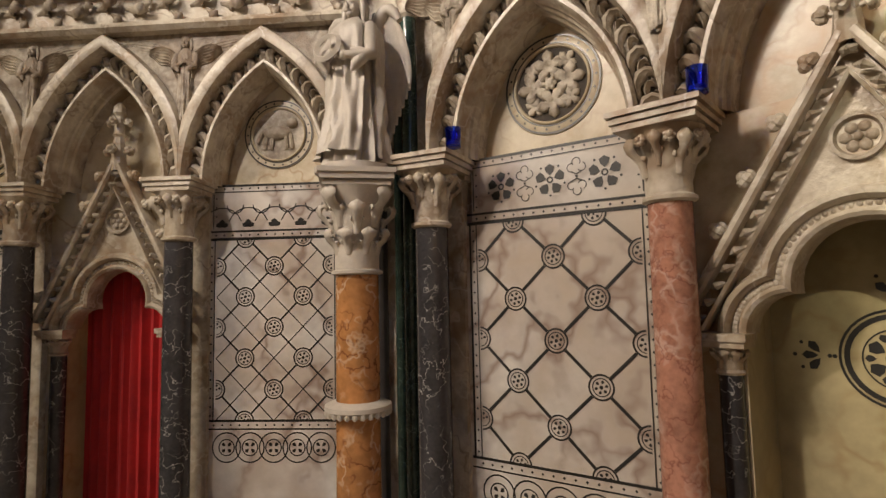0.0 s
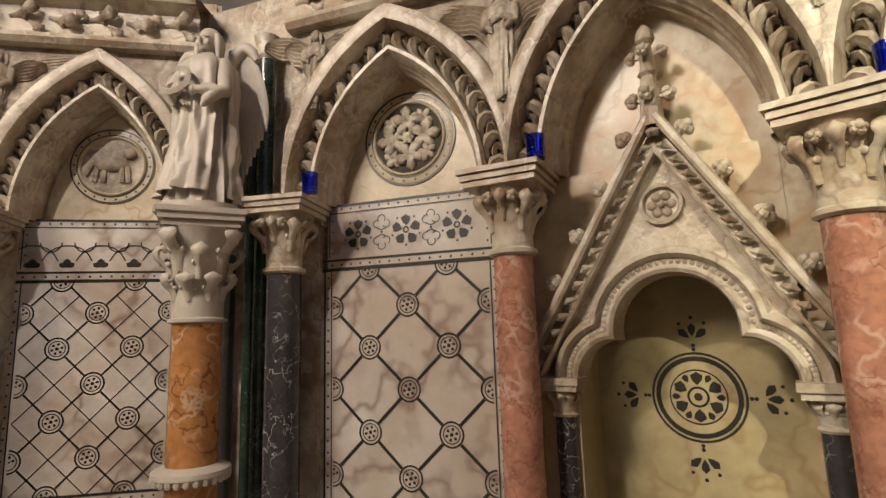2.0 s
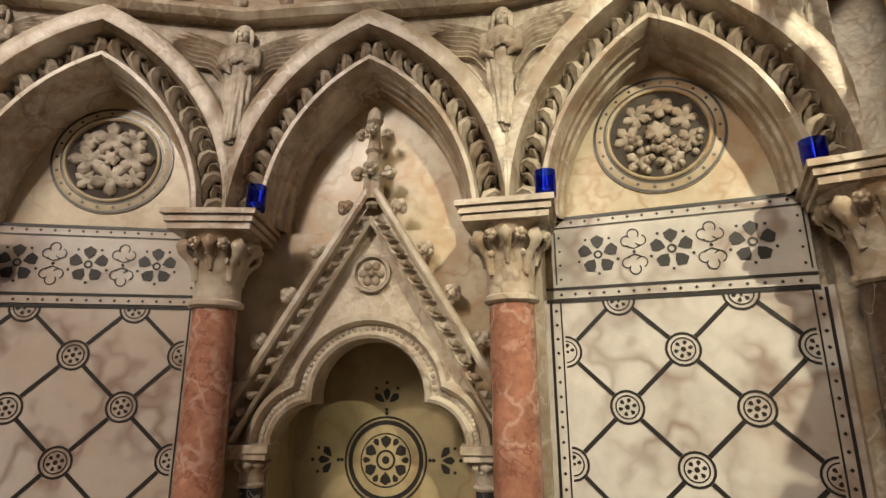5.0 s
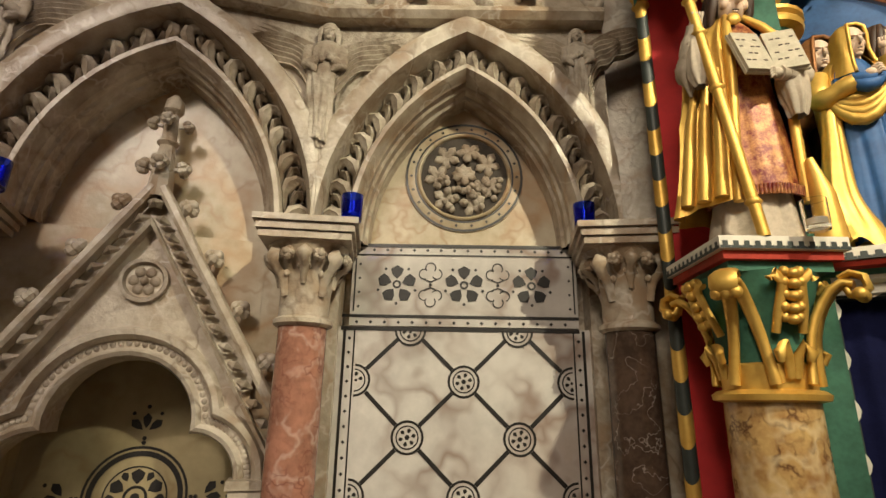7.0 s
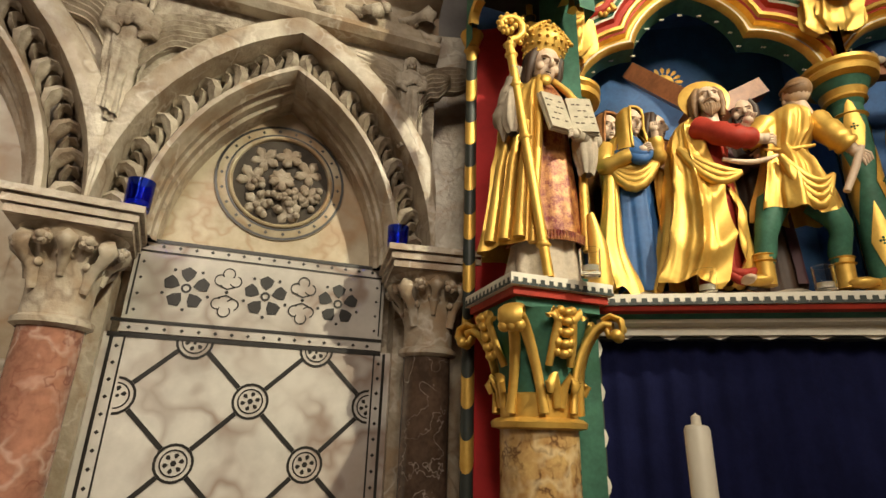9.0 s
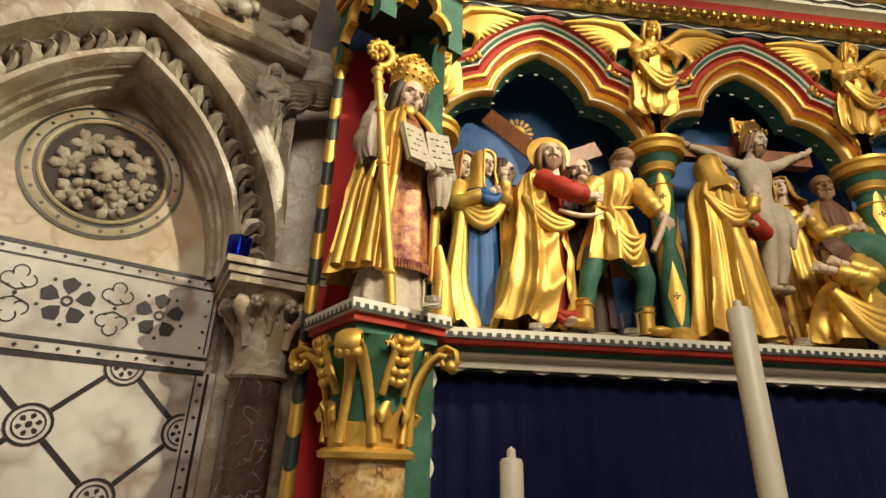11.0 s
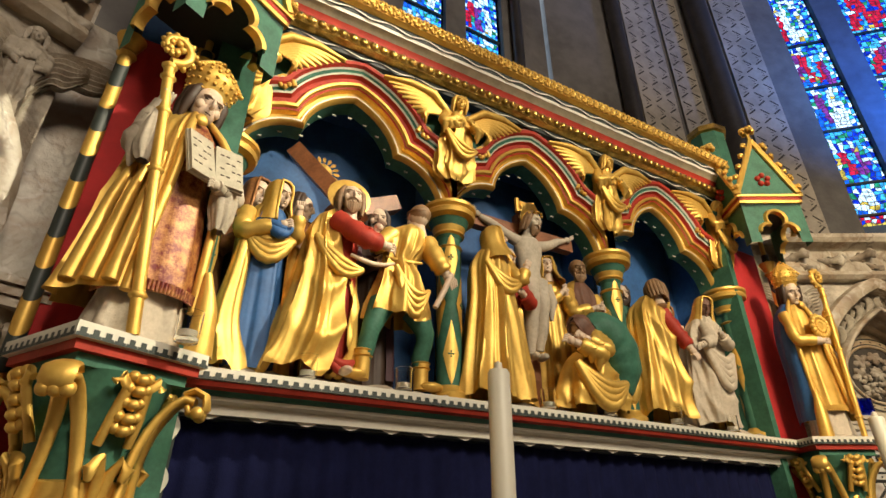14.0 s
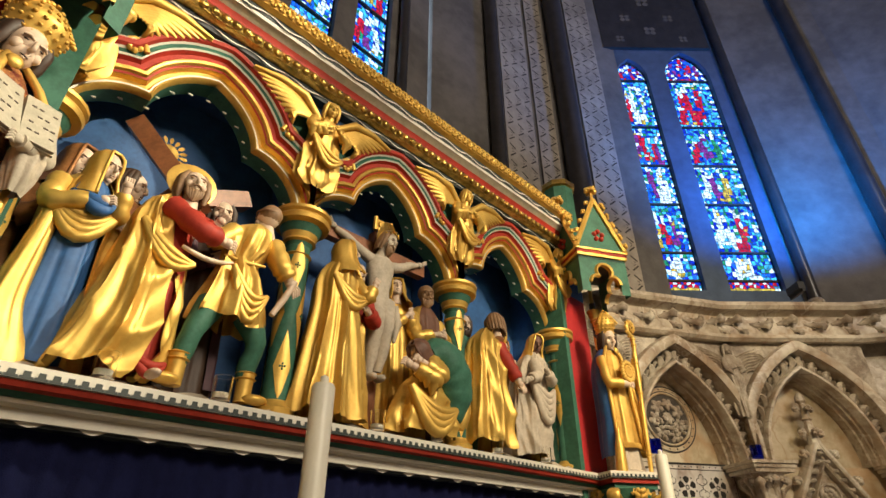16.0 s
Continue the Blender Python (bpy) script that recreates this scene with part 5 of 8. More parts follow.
hanging = solo("altar_hanging", cl, NAVY, "dark navy blue cloth hanging behind the altar", "cloth hanging", m=r_pose())

# arches
TC = dict(cu=0.215, rs=0.185, zs=2.87, rt=0.165, zt=3.075)
CLIP = PITCH / 2 - 0.001


def tre(d):
    top = TC["rt"] + d
    return [(max(-CLIP, min(CLIP, u)), z + 0.05 * max(0.0, 1 - abs(u) / top) ** 1.4) for u, z in trefoil(d, **TC)]


BANDS = (("soffit", [(0.045, 0.12), (0.045, 0.035)], GREEN), ("inner_bead", [(0.045, 0.035), (0.048, 0.012), (0.056, 0.004), (0.062, 0.012)], GOLD), ("white_fillet", [(0.062, 0.012), (0.068, 0.01)], WHITE),
         ("gold_hollow", [(0.068, 0.01), (0.074, 0.018), (0.084, 0.012), (0.09, -0.012)], GOLD), ("red_line", [(0.09, -0.012), (0.098, -0.016)], RED), ("gold_roll", [(0.098, -0.016), (0.102, -0.03), (0.112, -0.034), (0.118, -0.028)], GOLD),
         ("red_hollow", [(0.118, -0.028), (0.124, -0.02), (0.142, -0.022), (0.15, -0.042)], RED), ("inner_line", [(0.15, -0.042), (0.156, -0.048)], WHITE), ("green_fillet", [(0.156, -0.048), (0.162, -0.043), (0.172, -0.05)], GREEN),
         ("outer_line", [(0.172, -0.05), (0.178, -0.058)], WHITE), ("red_roll", [(0.178, -0.058), (0.186, -0.072), (0.202, -0.076), (0.212, -0.064)], RED), ("outer_bead", [(0.212, -0.064), (0.216, -0.066), (0.22, -0.06), (0.221, -0.03)], PARCH))
for i in (-1, 0, 1):
    ob = part("arch", Shape().grid([[(u, -0.03, z) for u, z in tre(0.2)], [(u, -0.03, 3.56) for u, z in tre(0.2)]]), GREEN, altar, "painted three-lobed arch with gilded mouldings", m=Matrix.Translation((i * PITCH, 0, 0)))
    for nm, prof, mt in BANDS:
        part(nm, Shape().grid(moulding(prof, tre)), mt, ob)
    st = Shape()
    path = trefoil(0.042, **TC)
    for j in range(2, len(path) - 2, 2):
        u, z = path[j]
        for q in range(4):
            a = math.pi / 2 * q
            st.ball((u + 0.006 * math.cos(a), 0.078 + 0.006 * math.sin(a), z + 0.006 * math.sin(a)), 0.0045, 0, 5, 3)
    tagged(part("stars", st, WHITE, ob), kind="stuff")


def small_column(u):
    c = part("column", Shape().lathe([(0.052, ZL + 0.075), (0.05, 2.74)], 20, (u, 0.0, 0)), GREEN, altar, "green painted column with gilded lozenges")
    for k in range(3):
        for j in range(3):
            s = Shape()
            a0, zc = 2 * math.pi * (j + 0.5 * (k % 2)) / 3 - 1.9, ZL + 0.20 + 0.21 * k
            rows = []
            for q in range(7):
                t = q / 6
                hwid = 0.62 * (1 - abs(2 * t - 1)) + 0.001
                z = zc - 0.14 + 0.28 * t
                rows.append([(u + 0.0545 * math.cos(a0 + f * hwid), 0.0545 * math.sin(a0 + f * hwid), min(2.73, max(ZL + 0.08, z))) for f in (-1, -0.5, 0, 0.5, 1)])
            s.grid(rows)
            loz = part("lozenge", s, GOLD, c)
            dots = Shape()
            for q in range(5):
                e, h = ((0, 0), (1, 0), (-1, 0), (0, 1), (0, -1))[q]
                g = a0 + e * 0.16
                dots.ball((u + 0.0545 * math.cos(g), 0.0545 * math.sin(g), zc + h * 0.010), 0.0045, 0, 6, 4)
            part("painted_flower", dots, GREEN, loz)
    part("base", Shape().lathe([(0.09, ZL), (0.092, ZL + 0.02), (0.075, ZL + 0.03), (0.078, ZL + 0.05), (0.06, ZL + 0.062), (0.052, ZL + 0.08)], 20, (u, 0, 0)), GOLD, c)
    part("neck_ring", Shape().lathe([(0.05, 2.67), (0.06, 2.678), (0.05, 2.686)], 20, (u, 0, 0)), GOLD, c)
    part("capital", Shape().lathe([(0.05, 2.72), (0.058, 2.735), (0.085, 2.80), (0.09, 2.81)], 20, (u, 0, 0)), GREEN, c)
    part("lower_ring", Shape().lathe([(0.058, 2.735), (0.07, 2.742), (0.066, 2.752), (0.075, 2.775)], 20, (u, 0, 0)), GOLD, c)
    part("upper_ring", Shape().lathe([(0.09, 2.81), (0.116, 2.82), (0.121, 2.838), (0.112, 2.85), (0.124, 2.86), (0.124, 2.874), (0.001, 2.875)], 20, (u, 0, 0)), GOLD, c)


for i in (-1.5, -0.5, 0.5, 1.5):
    small_column(i * PITCH)

# cornice
for nm, prof, mt in (("lower_ribbon_bed", [(-0.03, 3.50), (-0.075, 3.50), (-0.085, 3.532)], DARKP), ("drilled_roll", [(-0.085, 3.532), (-0.12, 3.535), (-0.135, 3.56), (-0.125, 3.585)], DGOLD), ("red_cavetto", [(-0.125, 3.585), (-0.127, 3.60), (-0.14, 3.615)], RED), ("cream_cavetto", [(-0.14, 3.615), (-0.158, 3.628), (-0.175, 3.635)], PARCH), ("white_fillet", [(-0.175, 3.635), (-0.178, 3.652)], WHITE), ("upper_ribbon_bed", [(-0.178, 3.652), (-0.185, 3.685)], DARKP), ("crest_bed", [(-0.185, 3.685), (-0.215, 3.69), (-0.22, 3.755), (-0.19, 3.765), (0.5, 3.77)], GOLD)):
    part(nm, Shape().grid([[(-UW, w, z), (UW, w, z)] for w, z in prof]), mt, altar)
ribbon(altar, (-UW, -0.082, 3.516), (UW, -0.082, 3.516), 0.026, (0, -0.95, 0.3), 16, WHITE)
ribbon(altar, (-UW, -0.184, 3.669), (UW, -0.184, 3.669), 0.026, (0, -0.98, 0.2), 16, WHITE)
bead = Shape()
bead.ball((0, 0, 0), (0.022, 0.014, 0.02), 0, 10, 6)
# dark-painted ball in place of the shade inside the drilled hole
bead.ball((0, -0.011, 0), (0.006, 0.006, 0.006), 1, 6, 4)
BEAD = bead.mesh("boss", [DGOLD, DARKP])
for i in range(62):
    part("boss", BEAD, None, altar, m=Matrix.Translation((-UW + (i + 0.5) * 2 * UW / 62, -0.132, 3.556)))
tq = Shape()
tq.ball((0, -0.004, 0), (0.02, 0.01, 0.016), 0, 8, 5)
for x in (-1, 1):
    tq.ball((x * 0.014, -0.004, 0.02), (0.01, 0.008, 0.012), 0, 6, 4)
    tq.ball((x * 0.014, -0.004, -0.02), (0.01, 0.008, 0.012), 0, 6, 4)
# the leaf's drilled hole: its shade as another dark ball
tq.ball((0, -0.012, 0.0), 0.005, 1, 6, 3)
CREST = tq.mesh("crest_leaf", [GOLD, DARKP])
for i in range(70):
    part("crest_leaf", CREST, None, altar, m=Matrix.Translation((-UW + (i + 0.5) * 2 * UW / 70, -0.219, 3.723)))

# gilded sun on the back of the first arch
sun = Shape()
disc(sun, -PITCH - 0.03, 3.13, 0.045, 0.33, 16)
for i in range(16):
    petal(sun, -PITCH - 0.03, 3.13, 2 * math.pi * i / 16, 0.045, 0.085, 0.009, 0.33)
part("sun_disc", sun, DGOLD, altar, "small gilded sun on the blue ground", smooth=False)

def strap(s, pts, side, widths, th):
    """A rounded band along pts, broad along side."""
    rows = []
    side = Vector(side)
    for i, pt in enumerate(pts):
        d = (pts[min(len(pts) - 1, i + 1)] - pts[max(0, i - 1)]).normalized()
        nrm = d.cross(side).normalized()
        tang = nrm.cross(d).normalized()
        rows.append([pt + tang * widths[i] * math.cos(2 * math.pi * j / 10) + nrm * th * math.sin(2 * math.pi * j / 10) for j in range(10)])
    s.grid(rows, True)
    s.poly(rows[0])
    s.poly(rows[-1])
    return s


# ---- carving of the altarpiece's statues ----
def between(rows, n):
    """Smoothly fills in a profile to n rows."""
    out, m = [], len(rows)
    for i in range(n):
        q = i / (n - 1) * (m - 1)
        k = min(int(q), m - 2)
        t = q - k
        p0, p1, p2, p3 = rows[max(0, k - 1)], rows[k], rows[k + 1], rows[min(m - 1, k + 2)]
        out.append(tuple(0.5 * (2 * b + (c - a) * t + (2 * a - 5 * b + 4 * c - d) * t * t + (3 * b - a - 3 * c + d) * t ** 3) for a, b, c, d in zip(p0, p1, p2, p3)))
    return out


def cloth(s, rows, slot, a0=0, a1=360, folds=8, amp=0.12, phase=0.0, n=34, seg=84, swag=0.0, mid=-90.0, count=5.0, slant=0.0, hem=0.0, twist=0.6):
    """Hanging cloth through rows of (z, left edge, right edge, depth, middle depth), from the hem up. swag: sagging folds round the angle mid."""
    grid = []
    for i, (z, lo, hi, dep, wc) in enumerate(between(rows, n)):
        f, row = i / (n - 1), []
        for j in range(seg + 1):
            deg = a0 + (a1 - a0) * j / seg
            a = radians(deg)
            c, d = math.cos(a), math.sin(a)
            vary = noise.noise(Vector((1.3 * c + phase, 1.3 * d, 1.1 * f + 2 * phase)))
            x = folds * a + 1.5 * noise.noise(Vector((1.7 * c - phase, 1.7 * d, 0.7 * f))) + twist * f + phase
            k = 1 + amp * (0.2 + 0.8 * (1 - f) ** 0.7) * (0.75 + 0.9 * vary) * (pleat(x) + 0.3 * pleat(2.3 * x + 4 * f))
            if swag:
                e = (deg - mid + 180) % 360 - 180
                near = math.exp(-(e / 70) ** 2) * math.sin(math.pi * min(1, 0.06 + f)) ** 0.5
                k += swag * near * (0.7 + 0.8 * vary) * pleat(2 * math.pi * (count * f - (e / 62) ** 2 + slant * e / 60 + phase))
            drop = hem * (math.sin(3 * a + phase) + 0.6 * math.sin(7 * a)) * (1 - f) ** 5
            row.append(((lo + hi) / 2 + (hi - lo) / 2 * k * c, wc + dep * k * d, z + drop))
        grid.append(row)
    s.grid(grid, False, slot)
    return s


def joined(s, o, m):
    """Adds another shape's faces, moved by m."""
    n0 = len(s.v)
    s.v += [tuple(m @ Vector(p)) for p in o.v]
    s.f += [tuple(i + n0 for i in f) for f in o.f]
    s.s += o.s
    return s


def head(s, at, size, skin, hair, yaw=0, nod=0, tilt=0, cover=None, locks=True, beard=False, halo=None):
    """A carved head about `at`; size: from chin to crown. cover: slot of a hood."""
    o = Shape()
    o.tube([(0, 0.06, -0.95), (0, 0.02, -0.35)], [0.27, 0.22], 10, skin)
    o.ball((0, 0.04, 0.08), (0.36, 0.42, 0.43), skin, 16, 11)
    o.ball((0, -0.10, -0.20), (0.27, 0.28, 0.31), skin, 14, 9)
    o.tube([(0, -0.36, 0.12), (0, -0.43, 0.0), (0, -0.46, -0.10), (0, -0.37, -0.13)], [0.035, 0.05, 0.065, 0.05], 7, skin)
    o.ball((0, -0.345, -0.27), (0.09, 0.05, 0.022), hair, 8, 5)
    o.ball((0, -0.345, -0.315), (0.075, 0.055, 0.03), skin, 8, 5)
    o.ball((0, -0.30, -0.44), (0.10, 0.08, 0.07), skin, 8, 6)
    for x in (-1, 1):
        o.ball((x * 0.15, -0.32, 0.045), (0.06, 0.04, 0.02), hair, 8, 5)
        o.tube([(x * 0.05, -0.37, 0.11), (x * 0.16, -0.365, 0.14), (x * 0.25, -0.31, 0.11)], [0.025, 0.035, 0.025], 6, skin)
        o.ball((x * 0.19, -0.24, -0.12), (0.12, 0.10, 0.13), skin, 8, 6)
    if beard:
        for q in range(7):
            x = (q - 3) / 3
            o.tube([(x * 0.24, -0.24 - 0.09 * (1 - abs(x)), -0.22 - 0.12 * (1 - abs(x))), (x * 0.20, -0.28 - 0.06 * (1 - abs(x)), -0.48), (x * 0.10, -0.24, -0.66 - 0.08 * (1 - abs(x)))], [0.05, 0.085, 0.02], 6, hair)
        for x in (-1, 1):
            o.tube([(0, -0.40, -0.20), (x * 0.11, -0.37, -0.22), (x * 0.20, -0.30, -0.30)], [0.03, 0.04, 0.03], 6, hair)
    if cover is not None:
        rows = []
        for z, r, b in ((-1.05, 0.78, 0.06), (-0.7, 0.60, 0.08), (-0.3, 0.50, 0.09), (0.1, 0.49, 0.08), (0.38, 0.42, 0.06), (0.54, 0.26, 0.05), (0.60, 0.03, 0.05)):
            rows.append([((r * (1 + 0.05 * pleat(7 * radians(g) + 2 * z))) * math.cos(radians(g)), b + 1.02 * r * (1 + 0.05 * pleat(7 * radians(g) + 2 * z)) * math.sin(radians(g)), z) for g in range(-58, 241, 8)])
        o.grid(rows, False, cover)
        rim = [Vector(r[0]) for r in rows[:-1]] + [Vector(r[-1]) for r in rows[-2::-1]]
        o.tube(rim, 0.055, 6, cover)
    else:
        o.ball((0, 0.12, 0.16), (0.40, 0.42, 0.40), hair, 14, 9)
        if locks:
            for q in range(13):
                a = radians(-22 + 224 * q / 12)
                c, d = math.cos(a), math.sin(a)
                o.tube([(0.24 * c, 0.1 + 0.26 * d, 0.46), (0.40 * c, 0.08 + 0.40 * d, 0.18), (0.43 * c, 0.08 + 0.42 * d, -0.2), (0.40 * c + 0.05 * math.sin(5 * q), 0.1 + 0.42 * d, -0.62)], [0.11, 0.13, 0.125, 0.05], 6, hair)
    if halo is not None:
        o.lathe([(0.001, 0.0), (0.72, 0.0), (0.75, 0.03), (0.70, 0.05), (0.001, 0.05)], 26, (0, 0, 0), halo, m=Matrix.Translation((0, 0.30, 0.30)) @ pose(0, 0, 0, 90, 0, 0))
    return joined(s, o, Matrix.Translation(at) @ pose(0, 0, 0, nod, tilt, yaw) @ Matrix.Scale(size, 4))


def limb(s, pts, r, slot, skin, wrist=0.45, hang=0.0):
    """A sleeved arm through shoulder, elbow and wrist with a hand at its end; hang: the drop of its sleeve."""
    sh, el, ha = (Vector(p) for p in pts)
    path = [sh, sh.lerp(el, 0.5), el, el.lerp(ha, 0.4), el.lerp(ha, 0.78)]
    fine = between([tuple(p) for p in path], 11)
    s.tube(fine, [r * (1 + 0.10 * math.sin(2.4 * i) - 0.02 * i) for i in range(11)], 12, slot)
    if hang:
        for q in range(3):
            c = el.lerp(ha, 0.15 + 0.24 * q)
            s.tube([c, c + Vector((0.01 * q, 0.0, -hang * 0.5)), c + Vector((0.0, 0.01, -hang * (1 - 0.2 * q)))], [r * 0.9, r * 0.6, r * 0.12], 8, slot)
    s.tube([el.lerp(ha, 0.7), ha], [r * wrist, r * wrist * 0.9], 8, skin)
    d = (ha - el).normalized()
    s.ball(tuple(ha + d * r * 0.3), (r * 0.52, r * 0.42, r * 0.45), skin, 9, 6)
    side = d.cross(Vector((0, 1, 0.2))).normalized()
    for q in range(4):
        p = ha + d * r * 0.5 + side * r * 0.22 * (q - 1.5)
        s.tube([p, p + d * r * 0.45 + Vector((0, -r * 0.15, 0)), p + d * r * 0.75 + Vector((0, 0, -r * 0.2))], [r * 0.15, r * 0.14, r * 0.08], 5, skin)
    return s


def gather(s, p0, p1, sag, r, slot, n=3, spread=0.025):
    """Bunched folds that sag from one point to another."""
    p0, p1 = Vector(p0), Vector(p1)
    for q in range(n):
        pts = [p0.lerp(p1, t / 8) + Vector((0, -0.012 * math.sin(math.pi * t / 8), -(sag + spread * q) * math.sin(math.pi * t / 8))) for t in range(9)]
        s.tube(pts, [r * (0.5 + 0.5 * math.sin(math.pi * min(1, 0.12 + t / 9.5))) for t in range(9)], 8, slot)
    return s


def carved():
    s = Shape()
    s.angle = 80
    return s


def place(s, mats, label, u, w, turn=0, group="altarpiece statues"):
    return solo("statue", s, mats, label, "statue", group, m=r_pose() @ Matrix.Translation((u, w, ZS)) @ pose(0, 0, 0, 0, 0, turn))


def background(h, robe, mantle, label, u, w, mats, wide=1.0, yaw=0, cover=None, beard=False, locks=True, phase=0.0):
    """A simpler upright statue: 0 robe, 1 mantle, 2 flesh, 3 hair."""
    s, k = carved(), wide * h
    cloth(s, [(0, -0.15 * k, 0.15 * k, 0.11 * k, 0), (0.3 * h, -0.13 * k, 0.13 * k, 0.10 * k, 0), (0.6 * h, -0.11 * k, 0.11 * k, 0.085 * k, 0), (0.78 * h, -0.13 * k, 0.13 * k, 0.08 * k, 0), (0.84 * h, -0.05 * k, 0.05 * k, 0.05 * k, 0)], robe, folds=9, amp=0.12, phase=phase)
    cloth(s, [(0.05 * h, -0.17 * k, 0.17 * k, 0.13 * k, 0.005), (0.4 * h, -0.15 * k, 0.15 * k, 0.115 * k, 0.005), (0.7 * h, -0.145 * k, 0.145 * k, 0.10 * k, 0.005), (0.81 * h, -0.11 * k, 0.11 * k, 0.08 * k, 0.005), (0.845 * h, -0.05 * k, 0.05 * k, 0.05 * k, 0)], mantle, -55, 220, folds=7, amp=0.12, phase=phase + 1, swag=0.04)
    limb(s, [(-0.12 * k, 0, 0.75 * h), (-0.13 * k, -0.09 * k, 0.58 * h), (-0.01 * k, -0.14 * k, 0.64 * h)], 0.045 * h, mantle, 2, hang=0.06 * h)
    limb(s, [(0.12 * k, 0, 0.75 * h), (0.13 * k, -0.09 * k, 0.56 * h), (0.02 * k, -0.15 * k, 0.61 * h)], 0.045 * h, mantle, 2, hang=0.06 * h)
    head(s, (0, -0.02, 0.915 * h), 0.15 * h, 2, 3, yaw, 8, 0, cover, locks, beard)
    return place(s, mats, label, u, w)


# gilded winged figures between the arches
def gilded_angel(i):
    """A robed winged figure in low relief on the painted spandrel, with a leaf scroll under its feet."""
    s = Shape()
    s.angle = 80
    cloth(s, [(-0.38, -0.05, 0.055, 0.025, 0), (-0.34, -0.085, 0.09, 0.035, 0), (-0.24, -0.08, 0.085, 0.045, 0), (-0.15, -0.06, 0.065, 0.045, 0), (-0.09, -0.065, 0.068, 0.042, 0), (-0.055, -0.025, 0.025, 0.03, 0)], 0, folds=9, amp=0.24, phase=1.3 * i, n=36, seg=90, swag=0.16, count=4.5)
    gather(s, (-0.07, -0.045, -0.17), (0.075, -0.05, -0.24), 0.03, 0.012, 0, 3)
    limb(s, [(-0.055, -0.01, -0.085), (-0.085, -0.05, -0.15), (-0.02, -0.065, -0.13)], 0.022, 0, 0, hang=0.05)
    limb(s, [(0.055, -0.01, -0.085), (0.085, -0.05, -0.15), (0.03, -0.065, -0.12)], 0.022, 0, 0, hang=0.05)
    head(s, (0, -0.03, -0.02), 0.072, 0, 0, 12 * (-1) ** int(i + 2), 8)
    for x in (-1, 1):
        for q in range(10):
            f = q / 9
            root = Vector((x * (0.045 + 0.012 * q), -0.005 - 0.002 * q, -0.085 - 0.004 * q))
            end = Vector((x * (0.33 - 0.19 * f), 0.008, -0.01 - 0.15 * f ** 1.2))
            pts = [root.lerp(end, t / 5) + Vector((0, -0.012 * math.sin(math.pi * t / 5), 0.035 * math.sin(math.pi * t / 5) * (1 - f))) for t in range(6)]
            strap(s, pts, (0, 0, 1), [0.008, 0.014, 0.016, 0.015, 0.013, 0.004], 0.006)
        s.tube([(x * 0.04, -0.01, -0.08), (x * 0.12, -0.022, -0.015), (x * 0.22, -0.014, 0.0), (x * 0.33, 0.0, -0.006)], [0.016, 0.018, 0.015, 0.006], 8)
        # leaf scrolls beside the skirt
        c = Vector((x * 0.13, 0.012, -0.20))
        s.tube([c + Vector((x * 0.038 * (1 - 0.07 * q) * math.cos(0.6 * q), -0.004, 0.038 * (1 - 0.07 * q) * math.sin(0.6 * q))) for q in range(11)], [0.010 - 0.0005 * q for q in range(11)], 6)
        for q in range(5):
            a = 2 * math.pi * q / 5
            s.ball(tuple(c + Vector((0.016 * math.cos(a), -0.006, 0.016 * math.sin(a)))), 0.011, 0, 6, 4)
    m = r_pose() @ Matrix.Translation((i * PITCH, -0.085, 3.46)) @ pose(0, 0, 0, 5, 0, 0) @ Matrix.Diagonal((1.18, 1.1, 1.18, 1))
    return solo("relief_figure", s, GOLD, "gilded winged figure between two painted arches", "relief", "gilded spandrel figures", m=m)


for i in (-1.5, -0.5, 0.5, 1.5):
    gilded_angel(i)


